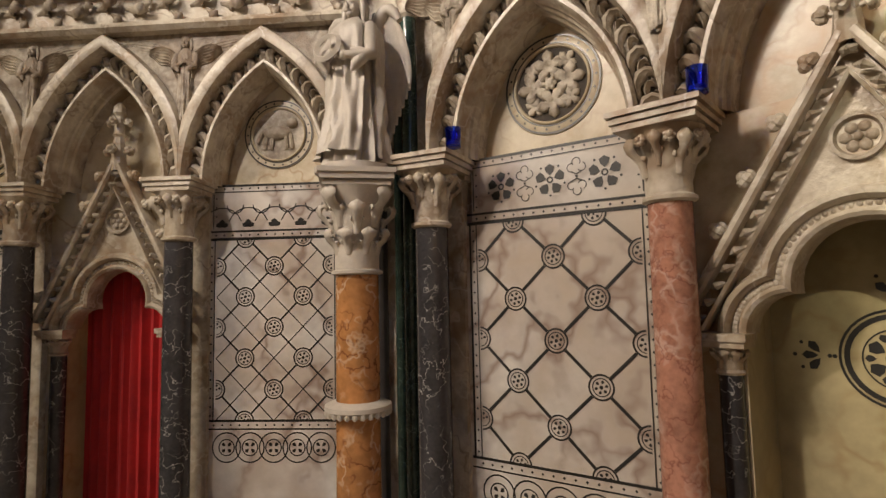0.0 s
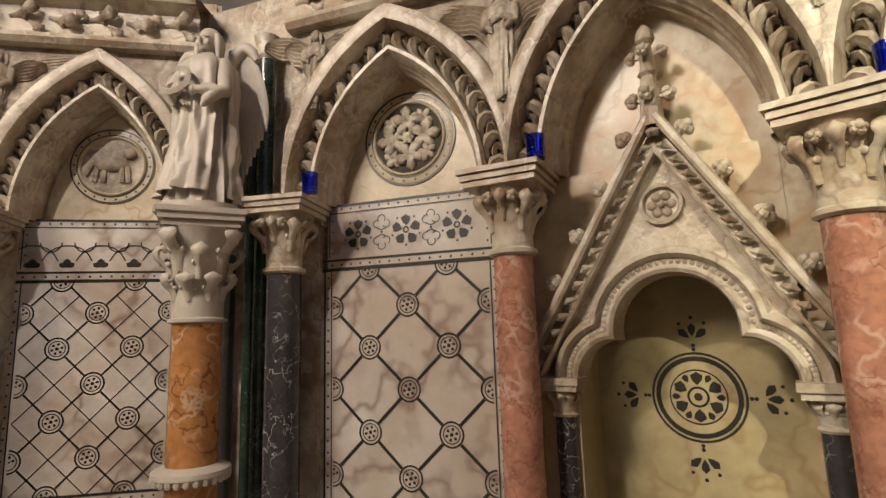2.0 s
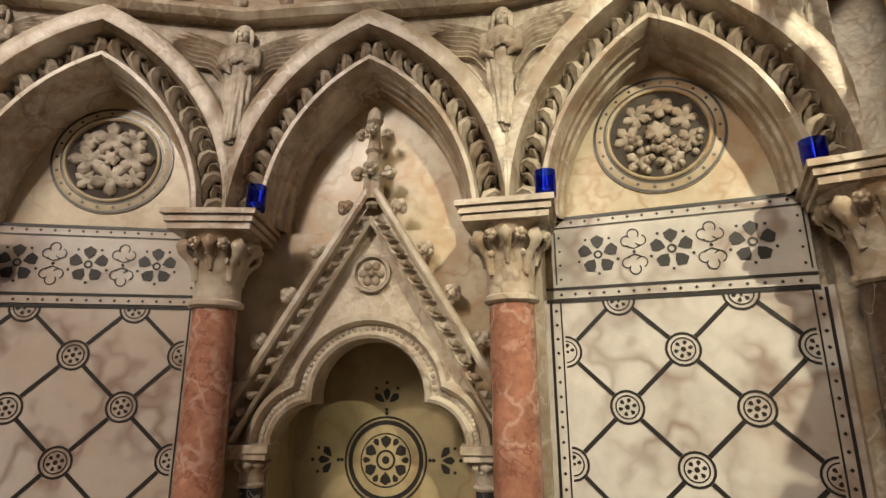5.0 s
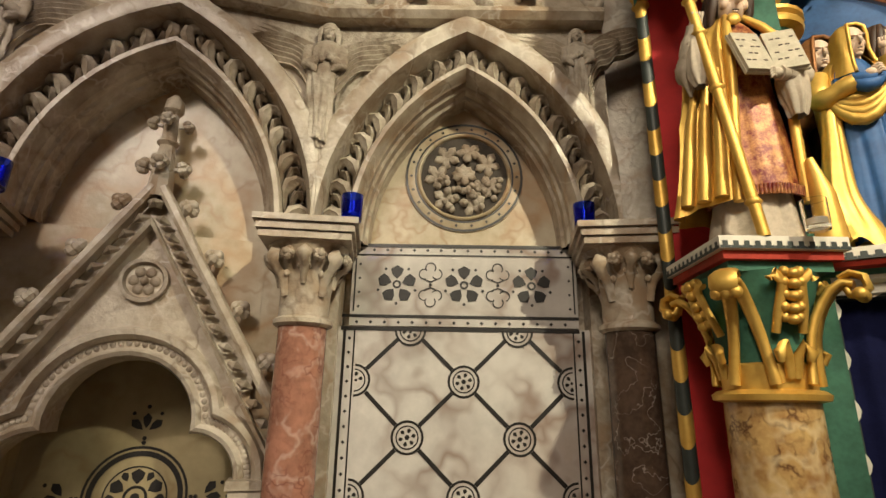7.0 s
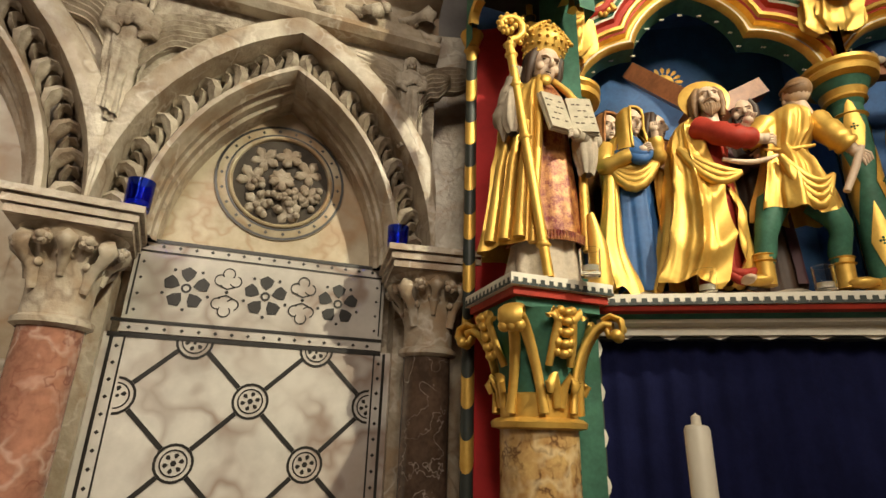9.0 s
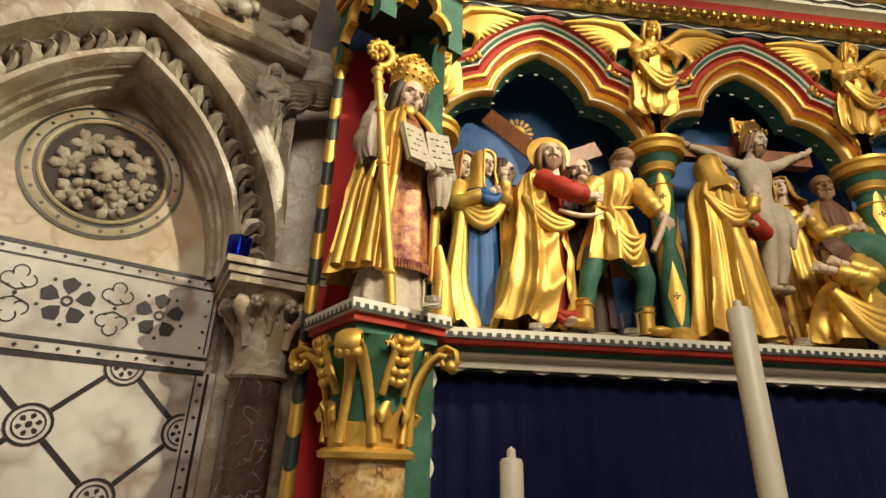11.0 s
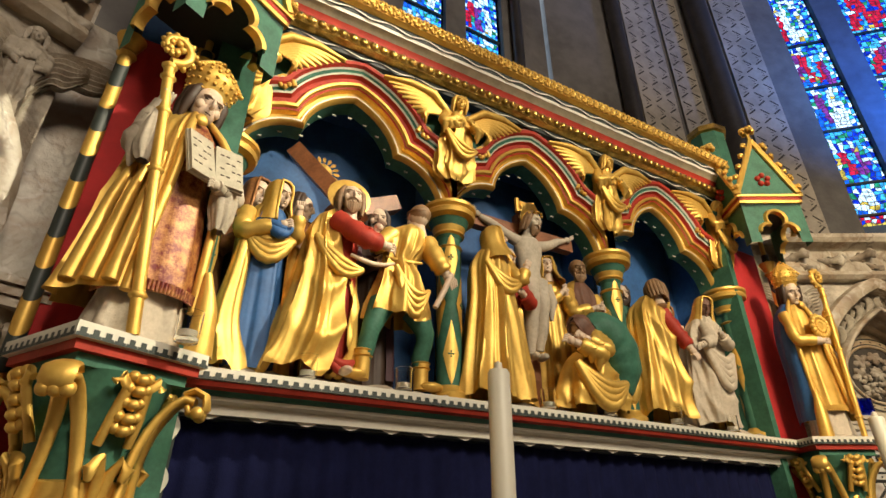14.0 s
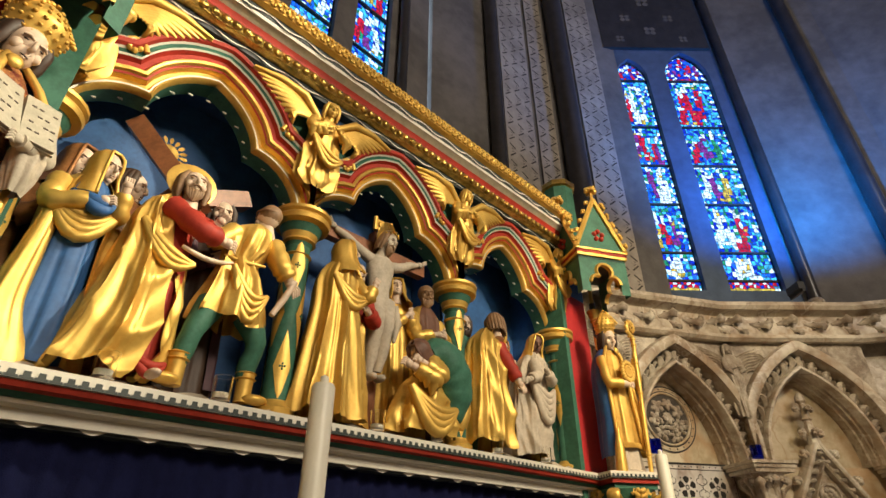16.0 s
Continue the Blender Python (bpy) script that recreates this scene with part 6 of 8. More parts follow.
def pedestal(side):
    """Canted column, ledge, niche, poles and canopy at an end of the altarpiece. side: -1 the first end, 1 the other."""
    x, y = 1.91, (-0.078 if side < 0 else 2 * RY + 0.078)
    turn = -60 if side < 0 else -120
    a = radians(turn)
    m = Matrix.Translation((x, y, 0)) @ pose(0, 0, 0, 0, 0, turn)
    p = thing("statue_pedestal", "golden marble shaft with a gilded leaf capital and painted top", "pedestal", "statue pedestals", m=m)
    part("shaft", Shape().lathe([(0.118, 0.2), (0.112, 1.60)], 28), BRECCIA, p, "golden veined marble shaft")
    part("base", Shape().lathe([(0.19, 0.0), (0.19, 0.1), (0.15, 0.14), (0.16, 0.18), (0.12, 0.21)], 28), RAWSTONE, p)
    part("neck_ring", Shape().lathe([(0.11, 1.592), (0.135, 1.598), (0.138, 1.612), (0.125, 1.622), (0.105, 1.626)], 28), GOLD, p)
    part("bell", Shape().lathe([(0.104, 1.62), (0.108, 1.72), (0.118, 1.80), (0.145, 1.88), (0.16, 1.916)], 28), GREEN, p, "green painted bell of the capital")
    part("lower_bell", Shape().lathe([(0.110, 1.62), (0.113, 1.66), (0.115, 1.685), (0.108, 1.69)], 28, fold=0.02, folds=16), GOLD, p)
    for i in range(8):
        b = 2 * math.pi * (i + 0.5) / 8 - math.pi / 8
        d, e = Vector((math.cos(b), math.sin(b), 0)), Vector((-math.sin(b), math.cos(b), 0))
        at_corner = i % 2
        if at_corner:
            # broad ribs that split from the neck and end in scrolls under the corners
            for sx in (-1, 1):
                st = Shape()
                st.angle = 80
                pts = [d * (0.112 + 0.006 * t + 0.105 * t ** 3.2) + e * sx * (0.040 * (1 - t) + 0.008) + Vector((0, 0, 1.635 + 0.262 * min(1, t * 1.06) - 0.02 * max(0, t - 0.85) * 6)) for t in (0, 0.15, 0.3, 0.45, 0.6, 0.72, 0.84, 0.93, 1.0)]
                strap(st, pts, e, [0.016, 0.014, 0.014, 0.015, 0.016, 0.017, 0.018, 0.02, 0.018], 0.011)
                part("rib", st, GOLD, p)
            sc = Shape()
            sc.angle = 80
            c0 = d * 0.222 + Vector((0, 0, 1.872))
            strap(sc, [c0 + d * (r * math.cos(t)) + Vector((0, 0, r * math.sin(t))) for t, r in ((2.4, 0.034), (1.6, 0.034), (0.7, 0.033), (-0.2, 0.031), (-1.1, 0.027), (-2.0, 0.021), (-3.0, 0.014))], e, [0.028, 0.032, 0.034, 0.034, 0.03, 0.026, 0.02], 0.010)
            for sx in (-1, 0, 1):
                sc.ball(tuple(c0 + e * 0.022 * sx + d * 0.014 + Vector((0, 0, -0.022))), 0.017, 0, 8, 6)
            part("volute", sc, GOLD, p)
        else:
            # a stalk between the corners: low curled pair, upper folded leaf
            st = Shape()
            st.angle = 80
            for sx in (-1, 1):
                strap(st, [d * 0.114 + e * sx * 0.008 + Vector((0, 0, 1.65)), d * 0.122 + e * sx * 0.012 + Vector((0, 0, 1.70)), d * 0.135 + e * sx * 0.028 + Vector((0, 0, 1.732)), d * 0.14 + e * sx * 0.042 + Vector((0, 0, 1.712)), d * 0.13 + e * sx * 0.036 + Vector((0, 0, 1.69))], e, [0.012, 0.014, 0.016, 0.016, 0.008], 0.010)
                strap(st, [d * 0.124 + e * sx * 0.034 + Vector((0, 0, 1.76)), d * 0.148 + e * sx * 0.030 + Vector((0, 0, 1.82)), d * 0.166 + e * sx * 0.022 + Vector((0, 0, 1.88)), d * 0.172 + e * sx * 0.044 + Vector((0, 0, 1.902)), d * 0.168 + e * sx * 0.058 + Vector((0, 0, 1.888))], e, [0.010, 0.013, 0.014, 0.014, 0.010], 0.010)
            for q, (r, z, wd) in enumerate(((0.150, 1.79, 0.034), (0.158, 1.815, 0.040), (0.164, 1.845, 0.034), (0.172, 1.875, 0.042), (0.176, 1.90, 0.036))):
                st.ball(tuple(d * r + Vector((0, 0, z))), (0.018, 0.018, 0.014), 0, 8, 5)
                for sx in (-1, 1):
                    st.ball(tuple(d * (r - 0.006) + e * sx * wd * 0.5 + Vector((0, 0, z + 0.006))), 0.014, 0, 7, 5)
            part("leaf", st, GOLD, p)
    k = 0.165
    top = Shape().box((-k, -k, ZL - 0.035), (k, k, ZL))
    part("top_slab", top, WHITE, p, smooth=False)
    part("red_band", Shape().box((-k + 0.012, -k + 0.012, ZL - 0.058), (k - 0.012, k - 0.012, ZL - 0.036)), RED, p, smooth=False)
    part("green_band", Shape().box((-k + 0.03, -k + 0.03, ZL - 0.085), (k - 0.03, k - 0.03, ZL - 0.059)), GREEN, p, smooth=False)
    zg = Shape()
    for rot in (0, 90, 180, 270):
        mm = pose(0, 0, 0, 0, 0, rot)
        for i in range(12):
            u, h = -k + (i + 0.5) * 2 * k / 12, k / 12
            zg.poly([mm @ Vector(v) for v in ((u - h, -k - 0.002, ZL - 0.034), (u + h, -k - 0.002, ZL - 0.034), (u + h * 0.95, -k - 0.002, ZL - 0.026), (u + h * 0.5, -k - 0.002, ZL - 0.026), (u + h * 0.5, -k - 0.002, ZL - 0.014), (u - h * 0.5, -k - 0.002, ZL - 0.014), (u - h * 0.5, -k - 0.002, ZL - 0.026), (u - h * 0.95, -k - 0.002, ZL - 0.026))])
    tagged(part("stepped_band", zg, DARKP, p, smooth=False), kind="stuff")
    # niche behind, in the altarpiece's own directions
    o = thing("statue_niche", "red painted niche with striped poles and a gabled canopy", "niche", "statue niches", m=Matrix.Translation((x, y, 0)))
    sg = 1 if side < 0 else -1
    part("red_back", Shape().box(tuple(min(v) for v in ((0.19, 0.21), (sg * 0.215, sg * -0.02), (0.3,))), tuple(max(v) for v in ((0.19, 0.21), (sg * 0.215, sg * -0.02), (3.2,)))), CLOTHRED, o, "plain red painted back", smooth=False)
    part("blue_vault", Shape().box(tuple(min(v) for v in ((0.19, 0.21), (sg * 0.215, sg * -0.02), (3.2,))), tuple(max(v) for v in ((0.19, 0.21), (sg * 0.215, sg * -0.02), (3.75,)))), BLUE, o, smooth=False)
    for py, r in ((sg * 0.225, 0.022), (sg * -0.01, 0.022))[: 2 if side < 0 else 1]:
        pole = part("pole", Shape().lathe([(r * 0.96, 0.3), (r * 0.96, 3.18)], 14, (0.13, py, 0)), DARKP, o, "pole with spiral gold and dark green stripes")
        sp = Shape()
        for i in range(15):
            z0 = 0.35 + i * 0.19
            rows = []
            for q in range(15):
                b = 2 * math.pi * q / 14
                lift = 0.03 * math.cos(b)
                rows.append([(0.13 + r * math.cos(b), py + r * math.sin(b), z0 + lift), (0.13 + r * math.cos(b), py + r * math.sin(b), z0 + 0.095 + lift)])
            sp.grid(rows)
        part("gold_stripe", sp, GOLD, pole)
        part("pole_capital", Shape().lathe([(r, 3.03), (r * 1.5, 3.045), (r * 1.2, 3.06), (r * 2.0, 3.11), (r * 2.2, 3.12), (r * 1.2, 3.13)], 14, (0.13, py, 0)), GOLD, pole)
        part("pole_tip", Shape().lathe([(0.014, 3.12), (0.014, 3.5), (0.002, 3.56)], 10, (0.13, py, 0)), GOLD, pole)
    if side < 0:
        part("green_pilaster", Shape().box((0.10, min(sg * -0.05, sg * -0.19), 0.3), (0.30, max(sg * -0.05, sg * -0.19), 3.5)), GREEN, o, smooth=False)
    else:
        part("red_return", Shape().box((0.17, 0.022, 0.3), (0.209, 0.155, 3.2)), CLOTHRED, o, smooth=False)
        part("green_pilaster", Shape().box((0.13, 0.157, 0.3), (0.30, 0.20, 3.4)), GREEN, o, smooth=False)
    # canopy
    c = thing("statue_canopy", "green and gold gabled canopy with lobed openings", "canopy", "statue canopies", m=m @ Matrix.Translation((0, 0, -0.20 if side < 0 else -0.13)))
    cw = 0.175
    for rot in (0, 90, -90):
        mm = pose(0, 0, 0, 0, 0, rot)
        T = lambda d: trefoil(d, 0.05, 0.05, 3.265, 0.05, 3.35, 6)
        s = Shape()
        pts = T(0.012)
        s.grid([[mm @ Vector((u, -cw, z)) for u, z in pts], [mm @ Vector((u, -cw, 3.47)) for u, z in pts]])
        for e in (-1, 1):
            s.grid([[mm @ Vector((e * 0.112, -cw, 3.2)), mm @ Vector((e * 0.112, -cw, 3.47))], [mm @ Vector((e * cw, -cw, 3.2)), mm @ Vector((e * cw, -cw, 3.47))]])
        part("canopy_side", s, GREEN, c, smooth=False)
        rows = [[mm @ Vector((u, -cw + w, z)) for u, z in T(d)] for d, w in ((0.0, 0.02), (0.0, -0.012), (0.012, -0.018), (0.02, 0.0))]
        part("lobed_edge", Shape().grid(rows), GOLD, c)
        cr = Shape()
        for z0, z1, e, in ((3.46, 3.48, 0.012), (3.50, 3.515, 0.022)):
            cr.box((-cw - e, -cw - e, z0), (cw + e, -cw, z1), 0, mm)
        part("cornice_fillet", cr, GOLD, c, smooth=False)
        part("cornice_red", Shape().box((-cw - 0.014, -cw - 0.014, 3.48), (cw + 0.014, -cw, 3.50), 0, mm), RED, c, smooth=False)
        g = Shape().poly([mm @ Vector(v) for v in ((-cw, -cw, 3.515), (cw, -cw, 3.515), (0, -cw, 3.90))])
        part("gable", g, GREEN, c, smooth=False)
        for e in (-1, 1):
            cp = Shape().tube([mm @ Vector((e * (cw + 0.015), -cw - 0.008, 3.515)), mm @ Vector((0, -cw - 0.008, 3.93))], 0.018, 6)
            part("gable_coping", cp, GOLD, c)
            for q in range(5):
                t = (q + 0.5) / 5
                pt = Vector((e * cw * (1 - t) + e * 0.02, -cw - 0.005, 3.52 + 0.40 * t))
                out = Vector((e * 0.9, -0.2, 0.45)).normalized()
                part("crocket", KNOB_GOLD, None, c, m=mm @ Matrix.Translation(pt) @ out.to_track_quat("Z", "Y").to_matrix().to_4x4() @ Matrix.Scale(0.042, 4))
        fl = Shape()
        for q in range(5):
            b = 2 * math.pi * q / 5 + 0.3
            fl.ball(mm @ Vector((0.032 * math.cos(b), -cw - 0.004, 3.63 + 0.032 * math.sin(b))), 0.018, 0, 8, 5)
        part("red_flower", fl, RED, c)
        fn = Shape().tube([mm @ Vector((0, -cw, 3.92)), mm @ Vector((0, -cw, 4.03))], [0.014, 0.01], 6)
        part("finial_stem", fn, GOLD, c)
        for b in range(4):
            out = Vector((math.cos(b * math.pi / 2), math.sin(b * math.pi / 2), 0.5)).normalized()
            part("crocket", KNOB_GOLD, None, c, m=mm @ Matrix.Translation((0, -cw, 4.0)) @ out.to_track_quat("Z", "Y").to_matrix().to_4x4() @ Matrix.Scale(0.055, 4))
    part("canopy_ceiling", Shape().box((-cw, -cw, 3.44), (cw, cw, 3.47)), DARKP, c, smooth=False)
    part("turret", Shape().lathe([(0.12, 3.62), (0.12, 4.34)], 8, (0.0, 0.27, 0)), GREEN, c, "green octagonal turret")
    part("turret_ring", Shape().lathe([(0.12, 4.30), (0.14, 4.31), (0.14, 4.35), (0.12, 4.37), (0.001, 4.38)], 8, (0, 0.27, 0)), DGOLD, c)
    return m


PED_L, PED_R = pedestal(-1), pedestal(1)

ZS = ZL + 0.045
UA, UC = -PITCH, PITCH

# first scene: the hooded woman in blue
s = carved()
cloth(s, [(0, -0.10, 0.09, 0.085, 0), (0.2, -0.085, 0.085, 0.08, 0), (0.40, -0.07, 0.075, 0.07, 0), (0.52, -0.075, 0.085, 0.065, 0), (0.60, -0.05, 0.055, 0.05, 0), (0.63, -0.03, 0.03, 0.03, 0)], 0, folds=6, amp=0.13, phase=0.6, twist=1.4)
cloth(s, [(0.0, -0.145, 0.135, 0.10, 0.01), (0.15, -0.13, 0.125, 0.10, 0.01), (0.36, -0.11, 0.11, 0.095, 0.01), (0.50, -0.11, 0.115, 0.09, 0.01), (0.585, -0.085, 0.085, 0.075, 0.01), (0.64, -0.045, 0.045, 0.045, 0.01)], 1, -48, 232, 7, 0.17, 1.2, hem=0.012)
cloth(s, [(-0.01, -0.15, 0.0, 0.04, -0.075), (0.05, -0.15, -0.02, 0.04, -0.07), (0.15, -0.145, -0.05, 0.034, -0.065), (0.30, -0.12, -0.055, 0.03, -0.06), (0.47, -0.10, -0.05, 0.025, -0.05)], 1, folds=4, amp=0.26, phase=0.5, n=26, seg=48, hem=0.012)
gather(s, (-0.095, -0.06, 0.50), (0.095, -0.09, 0.50), 0.05, 0.02, 1, 4)
limb(s, [(-0.085, -0.01, 0.58), (-0.10, -0.07, 0.47), (0.02, -0.125, 0.50)], 0.035, 1, 2)
limb(s, [(0.085, -0.01, 0.58), (0.085, -0.09, 0.48), (0.075, -0.125, 0.575)], 0.032, 1, 2)
gather(s, (-0.02, -0.105, 0.51), (0.06, -0.11, 0.50), 0.012, 0.022, 0, 2)
head(s, (0.015, -0.035, 0.672), 0.105, 2, 3, 25, 14, -8, cover=1)
place(s, [BLUE, GOLD, SKIN, HAIR], "hooded statue in a blue robe and gilded mantle", UA - 0.275, 0.02)

# first scene: the bearded man under the beam
s = carved()
cloth(s, [(0.02, -0.10, 0.05, 0.07, 0), (0.3, -0.10, 0.06, 0.07, 0), (0.48, -0.11, 0.055, 0.07, 0), (0.57, -0.10, 0.06, 0.065, 0), (0.63, -0.055, 0.025, 0.045, 0), (0.66, -0.04, 0.0, 0.03, 0)], 1, folds=6, amp=0.07, phase=0.4)
cloth(s, [(0.0, -0.275, 0.02, 0.12, -0.01), (0.06, -0.255, 0.062, 0.125, -0.015), (0.17, -0.215, 0.07, 0.125, -0.015), (0.30, -0.185, 0.058, 0.115, -0.01), (0.42, -0.165, 0.038, 0.10, 0), (0.53, -0.15, 0.0, 0.085, 0), (0.60, -0.125, -0.03, 0.07, 0), (0.64, -0.08, -0.035, 0.05, 0)], 0, -40, 300, 8, 0.19, 0.9, n=48, seg=130, swag=0.15, mid=-70, count=4.6, slant=-0.9, hem=0.014, twist=1.6)
cloth(s, [(0.06, 0.02, 0.085, 0.03, 0.03), (0.25, 0.03, 0.085, 0.028, 0.03), (0.43, 0.03, 0.07, 0.022, 0.02)], 0, folds=3, amp=0.3, phase=0.2)
gather(s, (-0.125, -0.07, 0.50), (0.05, -0.105, 0.38), 0.03, 0.017, 0, 3)
limb(s, [(-0.055, -0.06, 0.585), (0.035, -0.13, 0.50), (0.125, -0.11, 0.50)], 0.042, 1, 2)
limb(s, [(0.035, -0.01, 0.60), (0.085, -0.06, 0.545), (0.10, -0.09, 0.575)], 0.036, 1, 2)
gather(s, (0.0, -0.10, 0.435), (0.19, -0.06, 0.46), 0.025, 0.010, 2, 1)
gather(s, (-0.04, -0.08, 0.06), (0.05, -0.08, 0.05), 0.02, 0.015, 1, 2)
s.ball((0.01, -0.125, 0.005), (0.02, 0.045, 0.014), 2, 8, 5)
head(s, (-0.005, -0.055, 0.695), 0.118, 2, 5, -4, -6, 0, beard=True, halo=4)
place(s, [GOLD, RED, SKIN, HAIR, GOLD, TAN], "bearded statue in a gilded cloak with red sleeves under a beam", UA, -0.03)

# first scene: the striding man, his back turned
s = carved()
cloth(s, [(0.245, -0.145, 0.115, 0.10, 0), (0.30, -0.135, 0.112, 0.10, 0), (0.40, -0.105, 0.085, 0.085, 0), (0.475, -0.085, 0.055, 0.066, 0), (0.50, -0.083, 0.06, 0.066, 0), (0.56, -0.08, 0.10, 0.075, 0), (0.615, -0.065, 0.115, 0.07, 0), (0.645, -0.03, 0.075, 0.05, 0), (0.665, 0.0, 0.05, 0.03, 0)], 0, 0, 360, 8, 0.20, 2.1, n=48, seg=110, swag=0.09, mid=-80, count=3.4, hem=0.012)
gather(s, (-0.088, -0.03, 0.485), (0.06, -0.05, 0.485), 0.012, 0.010, 0, 1)
gather(s, (-0.06, -0.07, 0.44), (0.08, -0.075, 0.36), 0.06, 0.016, 0, 4, 0.03)
for pts, foot in ((((-0.08, 0, 0.30), (-0.125, -0.03, 0.20), (-0.14, -0.02, 0.12), (-0.15, -0.02, 0.05)), -1), (((0.06, 0.01, 0.30), (0.105, 0.0, 0.21), (0.10, 0.03, 0.12), (0.105, 0.03, 0.05)), 1)):
    s.tube(between([tuple(p) for p in pts], 10), [0.052, 0.048, 0.042, 0.037, 0.033, 0.034, 0.034, 0.030, 0.025, 0.022], 12, 1)
    b = Vector(pts[-1])
    s.tube([b + Vector((0, 0, 0.055)), b + Vector((0, 0, 0.02)), b + Vector((0, 0, -0.045))], [0.033, 0.029, 0.028], 11, 0)
    for z in (0.055, 0.035):
        s.lathe([(0.025, z - 0.008), (0.038, z), (0.025, z + 0.008)], 12, tuple(b), 0)
    s.ball(tuple(b + Vector((foot * 0.035, -0.02, -0.032))), (0.05, 0.034, 0.018), 0, 10, 6)
limb(s, [(0.095, -0.01, 0.60), (0.125, -0.06, 0.50), (0.165, -0.06, 0.455)], 0.045, 0, 2)
limb(s, [(-0.06, -0.01, 0.60), (-0.12, -0.03, 0.53), (-0.16, -0.02, 0.53)], 0.04, 0, 2)
s.tube([(0.185, -0.065, 0.46), (0.15, -0.07, 0.38), (0.11, -0.07, 0.30)], [0.012, 0.013, 0.011], 8, 2)
head(s, (0.055, -0.01, 0.705), 0.112, 2, 3, 205, 6, 0, locks=False)
s.lathe([(0.047, -0.006), (0.052, 0.0), (0.047, 0.006)], 18, (0.055, -0.018, 0.725), 3)
place(s, [GOLD, GREEN, SKIN, TAN], "striding statue in a gilded tunic and green hose", UA + 0.245, -0.05)

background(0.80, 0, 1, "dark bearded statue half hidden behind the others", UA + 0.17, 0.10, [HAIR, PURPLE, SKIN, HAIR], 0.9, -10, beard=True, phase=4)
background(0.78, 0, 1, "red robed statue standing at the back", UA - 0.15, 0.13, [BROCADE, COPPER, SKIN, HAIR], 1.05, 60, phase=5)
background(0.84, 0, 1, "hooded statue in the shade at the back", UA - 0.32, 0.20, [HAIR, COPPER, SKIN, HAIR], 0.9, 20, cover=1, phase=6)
bm_ = Shape()
for p0, p1 in (((UA - 0.20, 0.17, 3.08), (UA + 0.06, -0.02, 2.70)), ((UA - 0.04, 0.06, 2.74), (UA + 0.26, 0.10, 2.90))):
    a, b = Vector(p0), Vector(p1)
    q = (b - a).to_track_quat("X", "Z").to_matrix().to_4x4()
    bm_.box((0, -0.035, -0.035), ((b - a).length, 0.035, 0.035), 0, Matrix.Translation(a) @ q)
solo("wooden_beam", bm_, WOOD, "brown painted crossed beams carried by the statue", "cross", m=r_pose(), smooth=False)

# second scene: the tall hooded woman
s = carved()
cloth(s, [(0.0, -0.175, 0.155, 0.125, 0), (0.08, -0.165, 0.145, 0.12, 0), (0.25, -0.14, 0.115, 0.11, 0), (0.42, -0.115, 0.085, 0.10, 0), (0.55, -0.11, 0.07, 0.09, 0), (0.62, -0.085, 0.055, 0.075, 0), (0.67, -0.045, 0.045, 0.05, 0)], 0, 0, 360, 9, 0.22, 3.1, n=48, seg=130, swag=0.06, mid=-40, count=3.4, slant=0.9, hem=0.012, twist=-1.2)
gather(s, (-0.08, -0.07, 0.56), (0.08, -0.09, 0.49), 0.04, 0.018, 0, 3)
limb(s, [(0.05, -0.03, 0.58), (0.08, -0.09, 0.49), (0.105, -0.10, 0.56)], 0.034, 0, 2)
head(s, (0.0, -0.02, 0.705), 0.115, 2, 3, 55, -8, 0, cover=0)
place(s, [GOLD, GOLD, SKIN, HAIR], "hooded statue in a long gilded cloak", -0.285, -0.05)

s = carved()
cloth(s, [(0.0, -0.10, 0.125, 0.08, 0), (0.15, -0.09, 0.10, 0.08, 0), (0.35, -0.07, 0.075, 0.075, 0), (0.46, -0.065, 0.075, 0.07, 0), (0.56, -0.06, 0.075, 0.065, 0), (0.61, -0.03, 0.03, 0.04, 0)], 0, folds=7, amp=0.14, phase=2.4, swag=0.06, mid=-60, count=3.5)
cloth(s, [(0.42, -0.075, 0.08, 0.075, 0), (0.5, -0.075, 0.085, 0.075, 0), (0.57, -0.065, 0.075, 0.068, 0), (0.605, -0.03, 0.03, 0.04, 0)], 1, folds=5, amp=0.08, phase=1.0)
limb(s, [(0.07, -0.01, 0.55), (0.085, -0.07, 0.44), (0.0, -0.12, 0.46)], 0.036, 1, 2)
head(s, (-0.005, -0.03, 0.665), 0.105, 2, 3, 20, 10, 8)
place(s, [GOLD, RED, SKIN, HAIR], "statue in a gilded skirt with red sleeves", -0.175, 0.02)

# second scene: the pale statue on the cross
cr = carved()
cr.tube(between([(-0.03, -0.01, 0.0), (-0.032, -0.03, 0.12), (-0.035, -0.05, 0.22), (-0.026, -0.03, 0.34)], 9), [0.020, 0.024, 0.032, 0.036, 0.034, 0.042, 0.048, 0.052, 0.056], 12, 0)
cr.tube(between([(0.015, -0.02, 0.02), (0.02, -0.04, 0.13), (0.012, -0.06, 0.23), (0.022, -0.03, 0.34)], 9), [0.020, 0.023, 0.032, 0.036, 0.034, 0.042, 0.048, 0.052, 0.056], 12, 0)
for x in (-0.03, 0.018):
    cr.ball((x, -0.035, -0.012), (0.02, 0.04, 0.018), 0, 8, 6)
cloth(cr, [(0.24, -0.075, 0.075, 0.062, -0.02), (0.30, -0.076, 0.076, 0.062, -0.02), (0.36, -0.068, 0.068, 0.056, -0.015)], 0, folds=6, amp=0.09, phase=0.3, swag=0.10, count=3.0, n=20)
